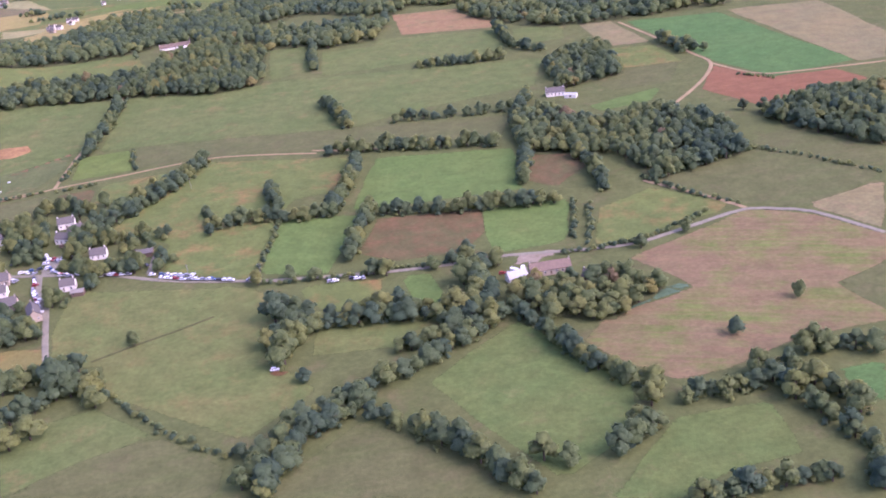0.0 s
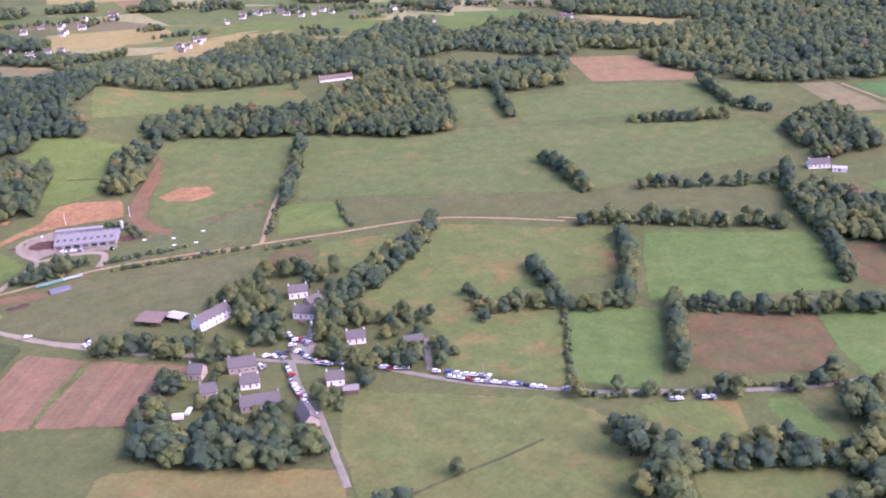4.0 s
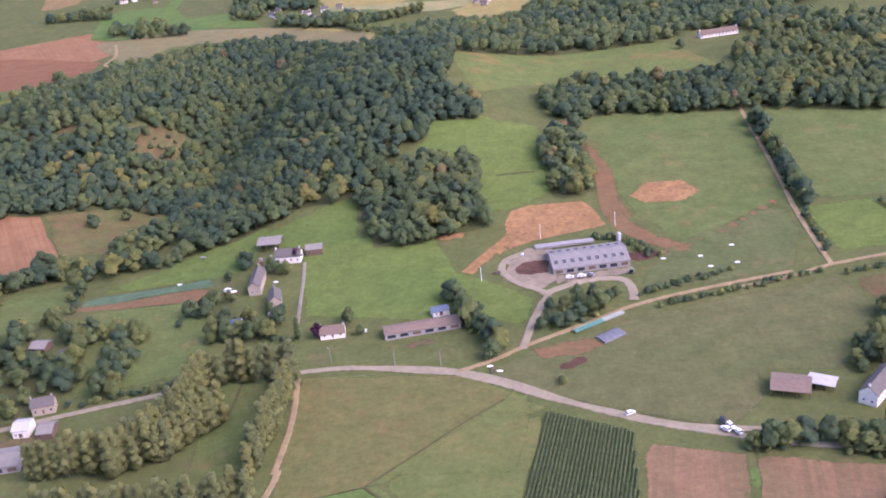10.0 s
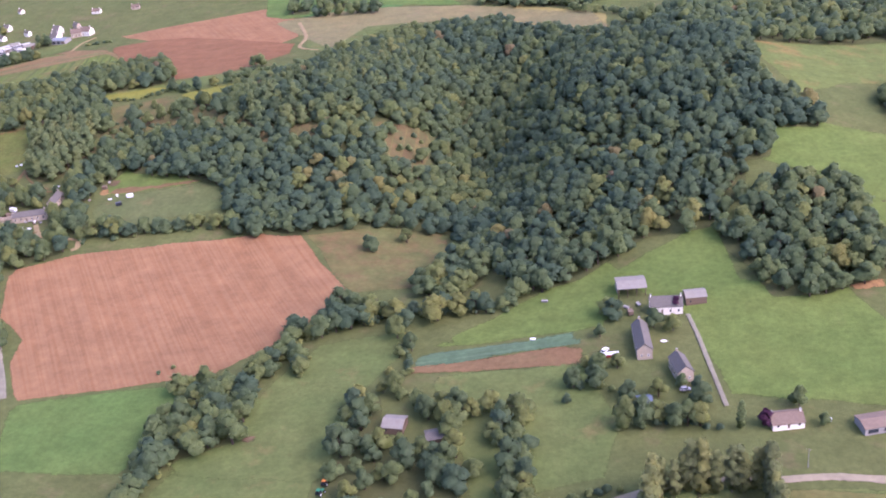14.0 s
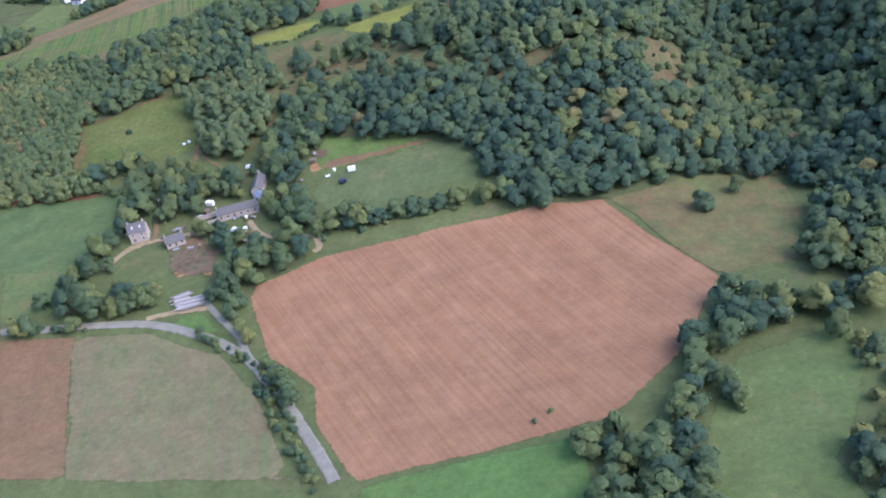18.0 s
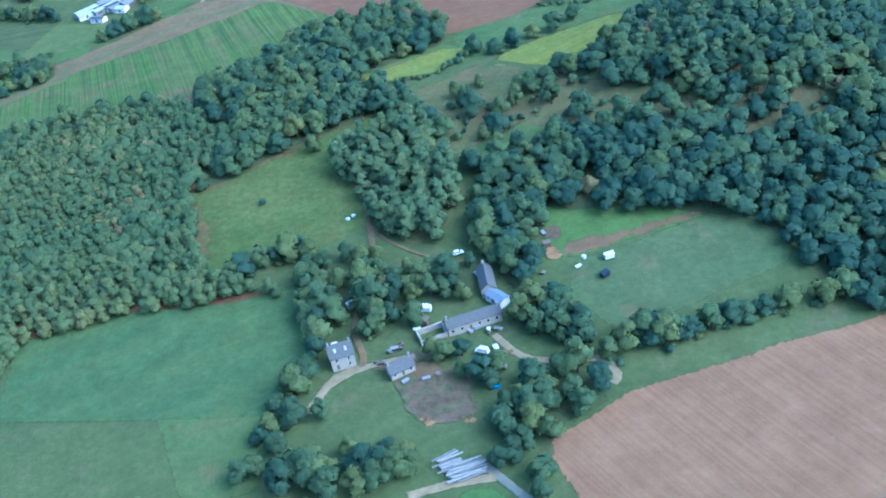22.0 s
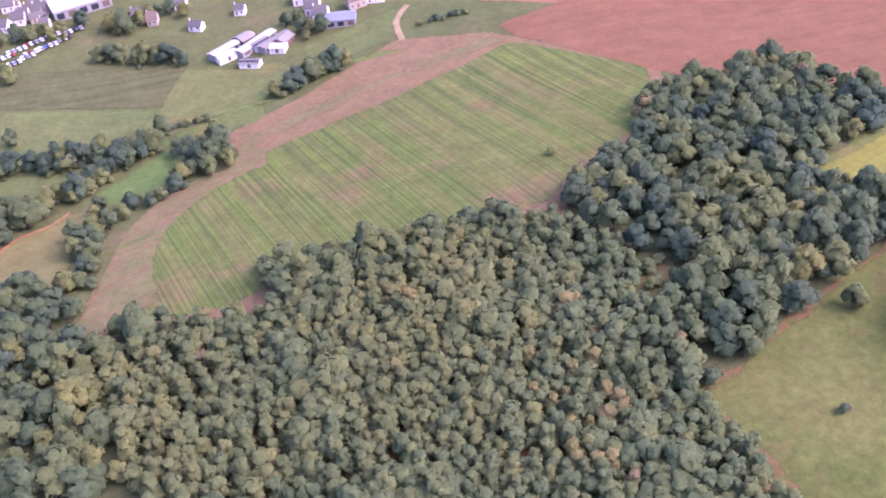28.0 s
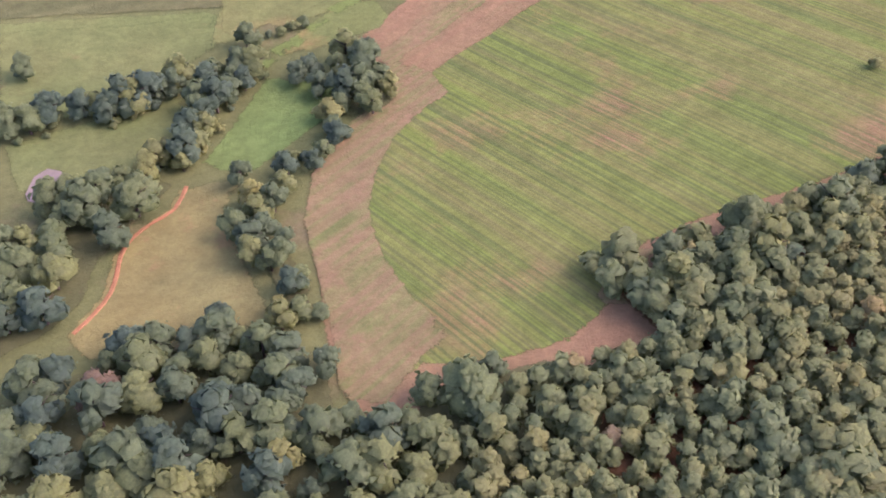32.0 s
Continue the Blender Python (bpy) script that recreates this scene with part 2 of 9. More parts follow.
G1, G2, G3 = (0.120, 0.190, 0.070), (0.145, 0.205, 0.080), (0.215, 0.220, 0.105)
FIELD = {
    "ground": (ground_mat("rough_grass", (0.125, 0.17, 0.058), (0.15, 0.185, 0.065), (0.2, 0.185, 0.1)), "rough green grass and verges between the fields"),
    "pasture_green": (ground_mat("pasture_green", (0.13, 0.2, 0.062), (0.16, 0.212, 0.07), (0.255, 0.215, 0.1), worn_at=(0.56, 0.8)), "green grazed pasture with paler worn patches"),
    "pasture_deep": (ground_mat("pasture_deep", (0.105, 0.175, 0.066), (0.125, 0.2, 0.068), (0.175, 0.22, 0.068), rows=20, row_gap=5, row_mix=0.25), "deep green young grass field on a slope"),
    "pasture_olive": (ground_mat("pasture_olive", (0.13, 0.175, 0.065), (0.155, 0.18, 0.075), (0.2, 0.19, 0.09), rows=15, row_gap=4, row_mix=0.2), "olive green cut meadow"),
    "meadow": (ground_mat("meadow", (0.175, 0.212, 0.07), (0.145, 0.215, 0.065), (0.27, 0.225, 0.095), worn_at=(0.52, 0.82)), "pale yellowish green meadow with dry patches"),
    "lawn": (ground_mat("lawn", (0.13, 0.22, 0.055), (0.155, 0.235, 0.06), (0.2, 0.24, 0.08), worn_at=(0.6, 0.9)), "fresh light green grass"),
    "bright": (ground_mat("bright_grass", (0.115, 0.225, 0.06), (0.14, 0.235, 0.064), (0.18, 0.23, 0.075), worn_at=(0.6, 0.9)), "bright green sown grass field"),
    "crop_green": (ground_mat("crop_green", (0.085, 0.215, 0.064), (0.1, 0.225, 0.068), (0.125, 0.22, 0.075), worn_at=(0.6, 0.9)), "bright even green crop field"),
    "yellow_green": (ground_mat("yellow_green", (0.165, 0.225, 0.065), (0.145, 0.215, 0.065), (0.33, 0.225, 0.1), worn_at=(0.5, 0.72), big=0.02), "yellowish green pasture"),
    "pale_grass": (ground_mat("pale_grass", (0.185, 0.215, 0.088), (0.2, 0.21, 0.095), (0.255, 0.2, 0.12), rows=-80, row_gap=3, row_mix=0.5, row_col=(0.24, 0.205, 0.125), worn_at=(0.48, 0.7)), "pale green stubble with bare soil streaks"),
    "olive": (ground_mat("olive_crop", (0.125, 0.168, 0.058), (0.145, 0.175, 0.066), (0.17, 0.175, 0.08), rows=5, row_gap=5, row_mix=0.25), "dull olive green maize field"),
    "paddock": (ground_mat("paddock", (0.125, 0.18, 0.065), (0.15, 0.19, 0.075), (0.24, 0.19, 0.1)), "green paddock with trodden patches"),
    "fresh_pasture": (ground_mat("fresh_pasture", (0.125, 0.212, 0.062), (0.148, 0.214, 0.064), (0.19, 0.2, 0.078), worn_at=(0.56, 0.8), big=0.04), "fresh green grazed pasture"),
    "dry_meadow": (ground_mat("dry_meadow", (0.165, 0.195, 0.066), (0.19, 0.2, 0.072), (0.245, 0.19, 0.09), worn_at=(0.52, 0.74), big=0.04), "dry olive pasture with tan patches"),
    "slope_meadow": (ground_mat("slope_meadow", (0.125, 0.18, 0.045), (0.165, 0.195, 0.055), (0.2, 0.165, 0.07), worn_at=(0.54, 0.74), big=0.05, grain=0.5), "green clearing with reddish bracken edges"),
    "rough": (ground_mat("rough_meadow", (0.14, 0.17, 0.06), (0.2, 0.19, 0.08), (0.22, 0.16, 0.085), worn_at=(0.48, 0.7), big=0.04), "rough hillside grass with brown bracken"),
    "heath": (ground_mat("heath", (0.175, 0.145, 0.075), (0.135, 0.15, 0.06), (0.21, 0.14, 0.078), worn_at=(0.45, 0.7), big=0.05), "brown heath and dead bracken"),
    "gold": (ground_mat("gold_grass", (0.40, 0.35, 0.14), (0.33, 0.32, 0.12), (0.42, 0.33, 0.16)), "dry golden grass field"),
    "gold_dry": (ground_mat("gold_dry", (0.25, 0.235, 0.085), (0.21, 0.225, 0.08), (0.34, 0.22, 0.11), worn_at=(0.55, 0.75)), "dry golden grass glade with earthy rim"),
    "rape": (ground_mat("rape", (0.235, 0.275, 0.06), (0.2, 0.26, 0.065), (0.35, 0.32, 0.055), rows=25, row_gap=2, row_mix=0.5, row_col=(0.33, 0.32, 0.05)), "yellow flowering crop strip"),
    "pale_far": (ground_mat("pale_far_grass", (0.38, 0.37, 0.18), (0.31, 0.35, 0.155), (0.46, 0.4, 0.21), big=0.012), "pale yellowish fields far off"),
    "tan": (ground_mat("tan_stubble", (0.28, 0.26, 0.13), (0.235, 0.24, 0.115), (0.33, 0.26, 0.16)), "tan stubble field"),
    "stubble": (ground_mat("stubble", (0.25, 0.2, 0.115), (0.22, 0.21, 0.1), (0.16, 0.235, 0.06), rows=-20, row_gap=3, row_mix=0.4, row_col=(0.3, 0.21, 0.13), worn_at=(0.45, 0.6), big=0.016), "pinkish brown stubble with green regrowth"),
    "stubble_brown": (ground_mat("stubble_brown", (0.245, 0.18, 0.108), (0.22, 0.18, 0.1), (0.155, 0.19, 0.075), rows=-97, row_gap=3, row_mix=0.6, row_col=(0.34, 0.225, 0.14), worn_at=(0.62, 0.74)), "brown harvested field with drill lines"),
    "maize": (ground_mat("maize_floor", (0.1, 0.14, 0.05), (0.115, 0.15, 0.055), (0.14, 0.15, 0.07)), "dark green standing maize in rows"),
    "maize_tan": (ground_mat("maize_tan", (0.145, 0.17, 0.068), (0.13, 0.165, 0.062), (0.17, 0.18, 0.08), rows=2, row_gap=3, row_mix=0.7, row_col=(0.095, 0.125, 0.048), band_col=(0.15, 0.175, 0.07)), "ripe olive maize field in rows"),
    "cabbage": (ground_mat("cabbage_rows", (0.115, 0.225, 0.13), (0.14, 0.24, 0.145), (0.09, 0.18, 0.09), rows=8, row_gap=1.2, row_mix=0.5), "bluish green vegetable strip"),
    "brown_field": (ground_mat("ploughed_soil", (0.335, 0.19, 0.1), (0.305, 0.178, 0.094), (0.37, 0.225, 0.13), rows=-61, row_gap=1.1, row_mix=0.5, row_col=(0.385, 0.25, 0.148), worn_at=(0.5, 0.8), grain=0.15), "reddish brown harrowed bare field"),
    "pink_soil": (ground_mat("pink_soil", (0.33, 0.235, 0.125), (0.275, 0.23, 0.105), (0.2, 0.22, 0.085), rows=22, row_gap=3, row_mix=0.4, row_col=(0.36, 0.235, 0.135), worn_at=(0.5, 0.68)), "pinkish bare soil with sparse stubble"),
    "headland": (ground_mat("headland", (0.215, 0.215, 0.095), (0.16, 0.215, 0.066), (0.27, 0.205, 0.115), rows=22, row_gap=1.6, row_mix=0.6, row_col=(0.27, 0.205, 0.115), worn_at=(0.5, 0.66), big=0.06), "trodden headland of bare soil and seedlings"),
    "rosy_soil": (ground_mat("rosy_soil", (0.275, 0.2, 0.11), (0.25, 0.2, 0.1), (0.205, 0.21, 0.09), rows=22, row_gap=3, row_mix=0.35, row_col=(0.3, 0.2, 0.115), worn_at=(0.54, 0.74)), "rosy brown bare field"),
    "red_soil": (ground_mat("red_soil", (0.275, 0.15, 0.083), (0.25, 0.145, 0.078), (0.3, 0.178, 0.1), rows=-5, row_gap=4, row_mix=0.4, grain=0.2), "freshly tilled red soil"),
    "strip_soil": (ground_mat("strip_soil", (0.26, 0.17, 0.095), (0.225, 0.165, 0.09), (0.18, 0.17, 0.08)), "bare brown earth strip"),
    "orange_earth": (ground_mat("orange_earth", (0.43, 0.27, 0.13), (0.35, 0.22, 0.11), (0.27, 0.185, 0.1), worn_at=(0.5, 0.75), big=0.12, grain=0.6), "orange dug earth"),
    "striped": (ground_mat("striped_crop", (0.14, 0.245, 0.046), (0.175, 0.25, 0.052), (0.3, 0.205, 0.11), rows=-75, row_gap=0.7, row_mix=0.85, row_col=(0.095, 0.15, 0.048), band_col=(0.25, 0.22, 0.1), worn_at=(0.54, 0.7), big=0.014), "green seedling field with bare soil drill lines"),
    "mud": (ground_mat("mud", (0.17, 0.12, 0.085), (0.22, 0.16, 0.115), (0.15, 0.165, 0.07), worn_at=(0.45, 0.62), big=0.13, grain=0.6), "dark trampled mud"),
    "silage": (ground_mat("silage_pit", (0.115, 0.07, 0.055), (0.15, 0.095, 0.075), (0.2, 0.15, 0.11), worn_at=(0.6, 0.75), big=0.13, grain=0.5), "dark trampled silage and slurry"),
    "yard": (ground_mat("yard", (0.22, 0.16, 0.1), (0.165, 0.16, 0.085), (0.13, 0.17, 0.06), big=0.12, worn_at=(0.47, 0.62), grain=0.5), "earthy farmyard ground"),
    "yard_light": (ground_mat("yard_gravel", (0.36, 0.32, 0.26), (0.31, 0.28, 0.22), (0.22, 0.21, 0.13), big=0.12), "pale gravel yard"),
    "bracken_rim": (ground_mat("bracken_rim", (0.235, 0.15, 0.075), (0.19, 0.15, 0.068), (0.14, 0.175, 0.055), worn_at=(0.45, 0.62), big=0.2, grain=0.5), "thin rusty bracken along the edge of a clearing"),
    "red_bracken": (ground_mat("red_bracken", (0.21, 0.115, 0.06), (0.18, 0.125, 0.06), (0.15, 0.14, 0.06), big=0.12), "rust red dead bracken"),
    "forest_floor": (ground_mat("forest_floor", (0.12, 0.145, 0.058), (0.11, 0.14, 0.055), (0.165, 0.13, 0.075), worn_at=(0.58, 0.8), big=0.09), "brown and green woodland floor"),
    "ditch": (ground_mat("ditch", (0.1, 0.125, 0.05), (0.13, 0.14, 0.06), (0.16, 0.13, 0.08), big=0.2), "dark weedy ditch across a meadow"),
    "asphalt": (ground_mat("road_asphalt", (0.33, 0.33, 0.275), (0.285, 0.285, 0.235), (0.37, 0.36, 0.285), big=0.12, grain=0.25), "worn grey asphalt road"),
    "lane": (ground_mat("country_lane", (0.41, 0.375, 0.29), (0.36, 0.335, 0.255), (0.34, 0.325, 0.22), big=0.12, grain=0.25), "pale dusty country lane"),
    "path": (ground_mat("trodden_path", (0.26, 0.185, 0.1), (0.215, 0.17, 0.088), (0.165, 0.185, 0.07), big=0.12, grain=0.4, worn_at=(0.52, 0.7)), "trodden earth path through the grass"),
    "earth": (ground_mat("earth_rim", (0.42, 0.215, 0.11), (0.36, 0.2, 0.1), (0.25, 0.2, 0.09), big=0.12, grain=0.4, worn_at=(0.62, 0.8)), "worn rim of red earth"),
    "sand": (ground_mat("sandy_track", (0.42, 0.345, 0.21), (0.37, 0.3, 0.18), (0.27, 0.26, 0.13), big=0.1, worn_at=(0.58, 0.75)), "sandy farm track"),
}


def leaf_mat(name, stops, lit=1.0, clump=0.4, grain=0.5, blue=1.36):
    """Foliage: colour by each tree's tint (deep green, green, olive, yellowish, tan, rust), then by clump, then fine
    grain.
    """
    m, nt, b = shader(name, 0.55)
    b.inputs["Specular IOR Level"].default_value = 0.1
    at, vary = (nt.nodes.new("ShaderNodeAttribute") for _ in range(2))
    at.attribute_name, vary.attribute_name = "tint", "vary"
    ob = nt.nodes.new("ShaderNodeObjectInfo").outputs["Random"]
    add = nt.nodes.new("ShaderNodeMath")
    add.operation = "MULTIPLY_ADD"
    nt.links.new(ob, add.inputs[0])
    nt.links.new(vary.outputs["Fac"], add.inputs[1])
    nt.links.new(at.outputs["Fac"], add.inputs[2])
    ramp = nt.nodes.new("ShaderNodeValToRGB")
    cr = ramp.color_ramp
    places = (0.0, 0.32, 0.58, 0.78, 0.9, 1.0)
    while len(cr.elements) < len(places):
        cr.elements.new(0.5)
    for e, q, col in zip(cr.elements, places, stops):
        e.position, e.color = q, (col[0] * lit * 1.16, col[1] * lit * 0.97, col[2] * lit * blue, 1)
    nt.links.new(add.outputs[0], ramp.inputs[0])
    geo = nt.nodes.new("ShaderNodeNewGeometry").outputs["Random Per Island"]
    col = mix_node(nt, clump, ramp.outputs[0], mix_node(nt, geo, (0.34, 0.35, 0.36), (0.68, 0.66, 0.56)), "OVERLAY")
    co = nt.nodes.new("ShaderNodeTexCoord").outputs["Object"]
    fine = noise_node(nt, 1.9, 3, 0.8, co)
    col = mix_node(nt, grain, col, mix_node(nt, ramp_node(nt, fine, 0.35, 0.65), (0.3, 0.3, 0.3), (0.72, 0.72, 0.68)), "OVERLAY")
    nt.links.new(col, b.inputs["Base Color"])
    thin = nt.nodes.new("ShaderNodeBsdfTranslucent")
    nt.links.new(col, thin.inputs["Color"])
    both = nt.nodes.new("ShaderNodeMixShader")
    both.inputs[0].default_value = 0.56
    nt.links.new(b.outputs[0], both.inputs[1])
    nt.links.new(thin.outputs[0], both.inputs[2])
    nt.links.new(both.outputs[0], nt.nodes["Material Output"].inputs["Surface"])
    return m


def plain_mat(name, col, rough=0.7, alt=None, scale=0.8, metal=0.0, bump=0.0, lit=0.6):
    m, nt, b = shader(name, rough)
    b.inputs["Metallic"].default_value = metal
    co = nt.nodes.new("ShaderNodeTexCoord").outputs["Object"]
    n = noise_node(nt, scale, 6, 0.7, co)
    alt = alt or tuple(c * 0.72 for c in col)
    col, alt = (tuple(v * k for v, k in zip(c, (lit * 1.02, lit, lit * 0.86))) for c in (col, alt))
    nt.links.new(mix_node(nt, ramp_node(nt, n, 0.4, 0.7), col, alt), b.inputs["Base Color"])
    if bump:
        bump_node(nt, b, n, bump, 0.05)
    return m


OAK = leaf_mat("oak_leaves", ((0.05, 0.092, 0.034), (0.084, 0.131, 0.032), (0.118, 0.159, 0.032), (0.156, 0.179, 0.034), (0.142, 0.138, 0.04), (0.13, 0.118, 0.042)), 1.36)
PINE_STOPS = ((0.096, 0.152, 0.038), (0.124, 0.175, 0.038), (0.152, 0.19, 0.039), (0.185, 0.2, 0.042), (0.172, 0.17, 0.046), (0.152, 0.142, 0.046))
PINE = leaf_mat("pine_needles", PINE_STOPS, 1.22, 0.35, 0.45, 1.4)
FIR = leaf_mat("hill_pine_needles", PINE_STOPS, 1.3, blue=1.5)
POPLAR = leaf_mat("poplar_leaves", ((0.095, 0.13, 0.04), (0.115, 0.15, 0.04), (0.14, 0.17, 0.042), (0.175, 0.19, 0.042), (0.19, 0.19, 0.048), (0.2, 0.19, 0.05)), 1.5, blue=1.2)
PURPLE = leaf_mat("copper_leaves", ((0.05, 0.026, 0.03), (0.06, 0.03, 0.034), (0.07, 0.034, 0.04), (0.08, 0.04, 0.045), (0.085, 0.045, 0.05), (0.09, 0.05, 0.05)))
MAIZE = leaf_mat("maize_leaves", ((0.07, 0.115, 0.032), (0.08, 0.125, 0.034), (0.1, 0.14, 0.038), (0.125, 0.155, 0.044), (0.15, 0.16, 0.05), (0.17, 0.16, 0.05)), 1.2)
BARK = plain_mat("bark", (0.13, 0.10, 0.075), 0.95)
PALE_BARK = plain_mat("pale_bark", (0.30, 0.27, 0.23), 0.95)
PEELED = plain_mat("peeled_logs", (0.58, 0.54, 0.47), 0.9, (0.46, 0.40, 0.31), 0.6, lit=0.5)
STONE = plain_mat("stone_wall", (0.58, 0.49, 0.36), 0.95, (0.42, 0.35, 0.26), 1.3, bump=0.4, lit=0.6)
RENDER = plain_mat("white_render", (0.8, 0.75, 0.66), 0.9, (0.68, 0.63, 0.54), 0.5, lit=0.85)
CONCRETE = plain_mat("concrete", (0.42, 0.40, 0.37), 0.9)
TIMBER = plain_mat("timber", (0.22, 0.16, 0.11), 0.9, scale=2.0)
WHITE = plain_mat("white_paint", (0.82, 0.82, 0.80), 0.5, lit=0.85)
GLASS = plain_mat("window_glass", (0.05, 0.06, 0.07), 0.12)
RUBBER = plain_mat("tyre_rubber", (0.03, 0.03, 0.03), 0.9)
WATER = plain_mat("pond_water", (0.24, 0.2, 0.14), 0.4, (0.2, 0.17, 0.12))
ROOF = {
    "slate": plain_mat("slate_roof", (0.15, 0.137, 0.115), 0.8, (0.195, 0.178, 0.15), 1.1, bump=0.4),
    "brown": plain_mat("brown_tile_roof", (0.24, 0.18, 0.13), 0.85, (0.19, 0.14, 0.1), 1.1, bump=0.4),
    "rust": plain_mat("rusty_sheet_roof", (0.27, 0.2, 0.14), 0.85, (0.21, 0.16, 0.115), 0.5),
    "tin": plain_mat("fibre_cement_roof", (0.31, 0.29, 0.235), 0.85, (0.26, 0.235, 0.19), 0.4),
    "tin_light": plain_mat("pale_sheet_roof", (0.60, 0.59, 0.54), 0.6, (0.5, 0.49, 0.45), 0.4),
    "barn": plain_mat("barn_sheet_roof", (0.31, 0.295, 0.26), 0.85, (0.24, 0.23, 0.2), 0.3),
    "clamp": plain_mat("clamp_cover", (0.2, 0.21, 0.23), 0.6, (0.15, 0.155, 0.17), 0.5),
    "blue": plain_mat("blue_sheet_roof", (0.15, 0.19, 0.245), 0.7, (0.125, 0.165, 0.21), 0.5),
    "blue_tin": plain_mat("bluish_sheet_roof", (0.27, 0.3, 0.32), 0.6, (0.24, 0.265, 0.28), 0.5),
}
PAINT = {
    "white": plain_mat("car_white", (0.80, 0.80, 0.80), 0.3, (0.74, 0.74, 0.74), lit=0.85),
    "silver": plain_mat("car_silver", (0.45, 0.46, 0.48), 0.3),
    "dark": plain_mat("car_dark", (0.045, 0.05, 0.065), 0.3),
    "red": plain_mat("car_red", (0.42, 0.05, 0.04), 0.3),
    "blue": plain_mat("car_blue", (0.08, 0.16, 0.36), 0.3),
    "green": plain_mat("farm_green", (0.05, 0.28, 0.14), 0.4),
    "orange": plain_mat("farm_orange", (0.72, 0.26, 0.05), 0.4),
}

# ---- ground ----
U = 0.69  # size of the place's metre in this plan
HILLS = [(-769.6, 859.7, 104.0, 62.4, 8.5), (-866.7, 1005.3, 110.9, 76.3, -9.0), (-644.8, 582.4, 62.4, 55.5, -4.8), (-208.0, 838.9, 117.9, 83.2, 5.8), (101.2, 687.1, 83.2, 83.2, -1.9), (-894.4, 942.9, 55.5, 76.3, -2.8), (-325.9, 665.6, 62.4, 62.4, 1.9), (31.2, 402.1, 83.2, 69.3, -2.9), (-651.7, 866.7, 76.3, 62.4, -1.1), (-547.7, 679.5, 55.5, 55.5, -6.2), (-388.3, 797.3, 48.5, 83.2, 23.0), (-568.5, 825.1, 48.5, 62.4, 13.0), (-493.7, 797.3, 25, 76.3, -30.0)]


def height(x, y):
    """Height of the land at a place or at arrays of places."""
    z = 0.0
    for a, b, s, q, k in HILLS:
        z = z + k * np.exp(-0.5 * (((x - a) / s) ** 2 + ((y - b) / q) ** 2))
    return z


def mesh_of(name, verts, faces, mats, mat_index=None, smooth=False):
    me = bpy.data.meshes.new(name)
    me.from_pydata(verts, [], faces)
    for m in mats:
        me.materials.append(m)
    if mat_index is not None:
        me.polygons.foreach_set("material_index", mat_index)
    if smooth:
        me.polygons.foreach_set("use_smooth", [True] * len(me.polygons))
    me.update()
    return me


def lines(lo, hi, step, far):
    near = list(np.arange(lo, hi + 1, step))
    return [-far, -far * 0.75, -far * 0.5, lo - 400, lo - 150] + near + [hi + 150, hi + 400, far * 0.5, far * 0.75, far]


gx, gy = lines(-1160, 520, 10, 4800), lines(120, 1500, 10, 4800)
gverts = [(x, y, float(height(x, y))) for y in gy for x in gx]
nx = len(gx)
gfaces = [(j * nx + i, j * nx + i + 1, (j + 1) * nx + i + 1, (j + 1) * nx + i) for j in range(len(gy) - 1) for i in range(nx - 1)]
ground_mesh = mesh_of("ground", gverts, gfaces, [FIELD["ground"][0]], smooth=True)
set_rim(ground_mesh, np.full(len(gverts), 9.0))
tagged(new("ground", ground_mesh), "rough green grass countryside rolling to the horizon", "ground", kind="structure")

LAYER = [0.08]


def drape(name, pts, mat, lift, fine=5.0):
    """A patch of land laid on the ground along its outline."""
    bm = bmesh.new()
    bm.faces.new([bm.verts.new((x, y, 0)) for x, y in pts])
    xs, ys = [p[0] for p in pts], [p[1] for p in pts]
    step = fine * (1 if max(max(xs) - min(xs), max(ys) - min(ys)) < 55 * fine else 2)
    for axis, vals in ((0, xs), (1, ys)):
        no = (1, 0, 0) if axis == 0 else (0, 1, 0)
        v = math.ceil(min(vals) / step) * step
        while v < max(vals):
            co = (v, 0, 0) if axis == 0 else (0, v, 0)
            bmesh.ops.bisect_plane(bm, geom=bm.verts[:] + bm.edges[:] + bm.faces[:], plane_co=co, plane_no=no)
            v += step
    bmesh.ops.triangulate(bm, faces=bm.faces[:])
    for v in bm.verts:
        v.co.z = height(v.co.x, v.co.y) + lift
    bmesh.ops.recalc_face_normals(bm, faces=bm.faces[:])
    if sum(f.normal.z for f in bm.faces) < 0:
        bmesh.ops.reverse_faces(bm, faces=bm.faces[:])
    me = bpy.data.meshes.new(name)
    bm.to_mesh(me)
    bm.free()
    me.materials.append(mat)
    me.polygons.foreach_set("use_smooth", [True] * len(me.polygons))
    spots = np.array([v.co[:2] for v in me.vertices])
    near = np.full(len(spots), 1e9)
    for (x, y), (u, v) in zip(pts, pts[1:] + pts[:1]):
        a, d = np.array((x, y)), np.array((u - x, v - y))
        k = np.clip(((spots - a) @ d) / max(1e-6, d @ d), 0, 1)
        near = np.minimum(near, np.linalg.norm(spots - a - k[:, None] * d, axis=1))
    set_rim(me, near)
    return new(name, me)


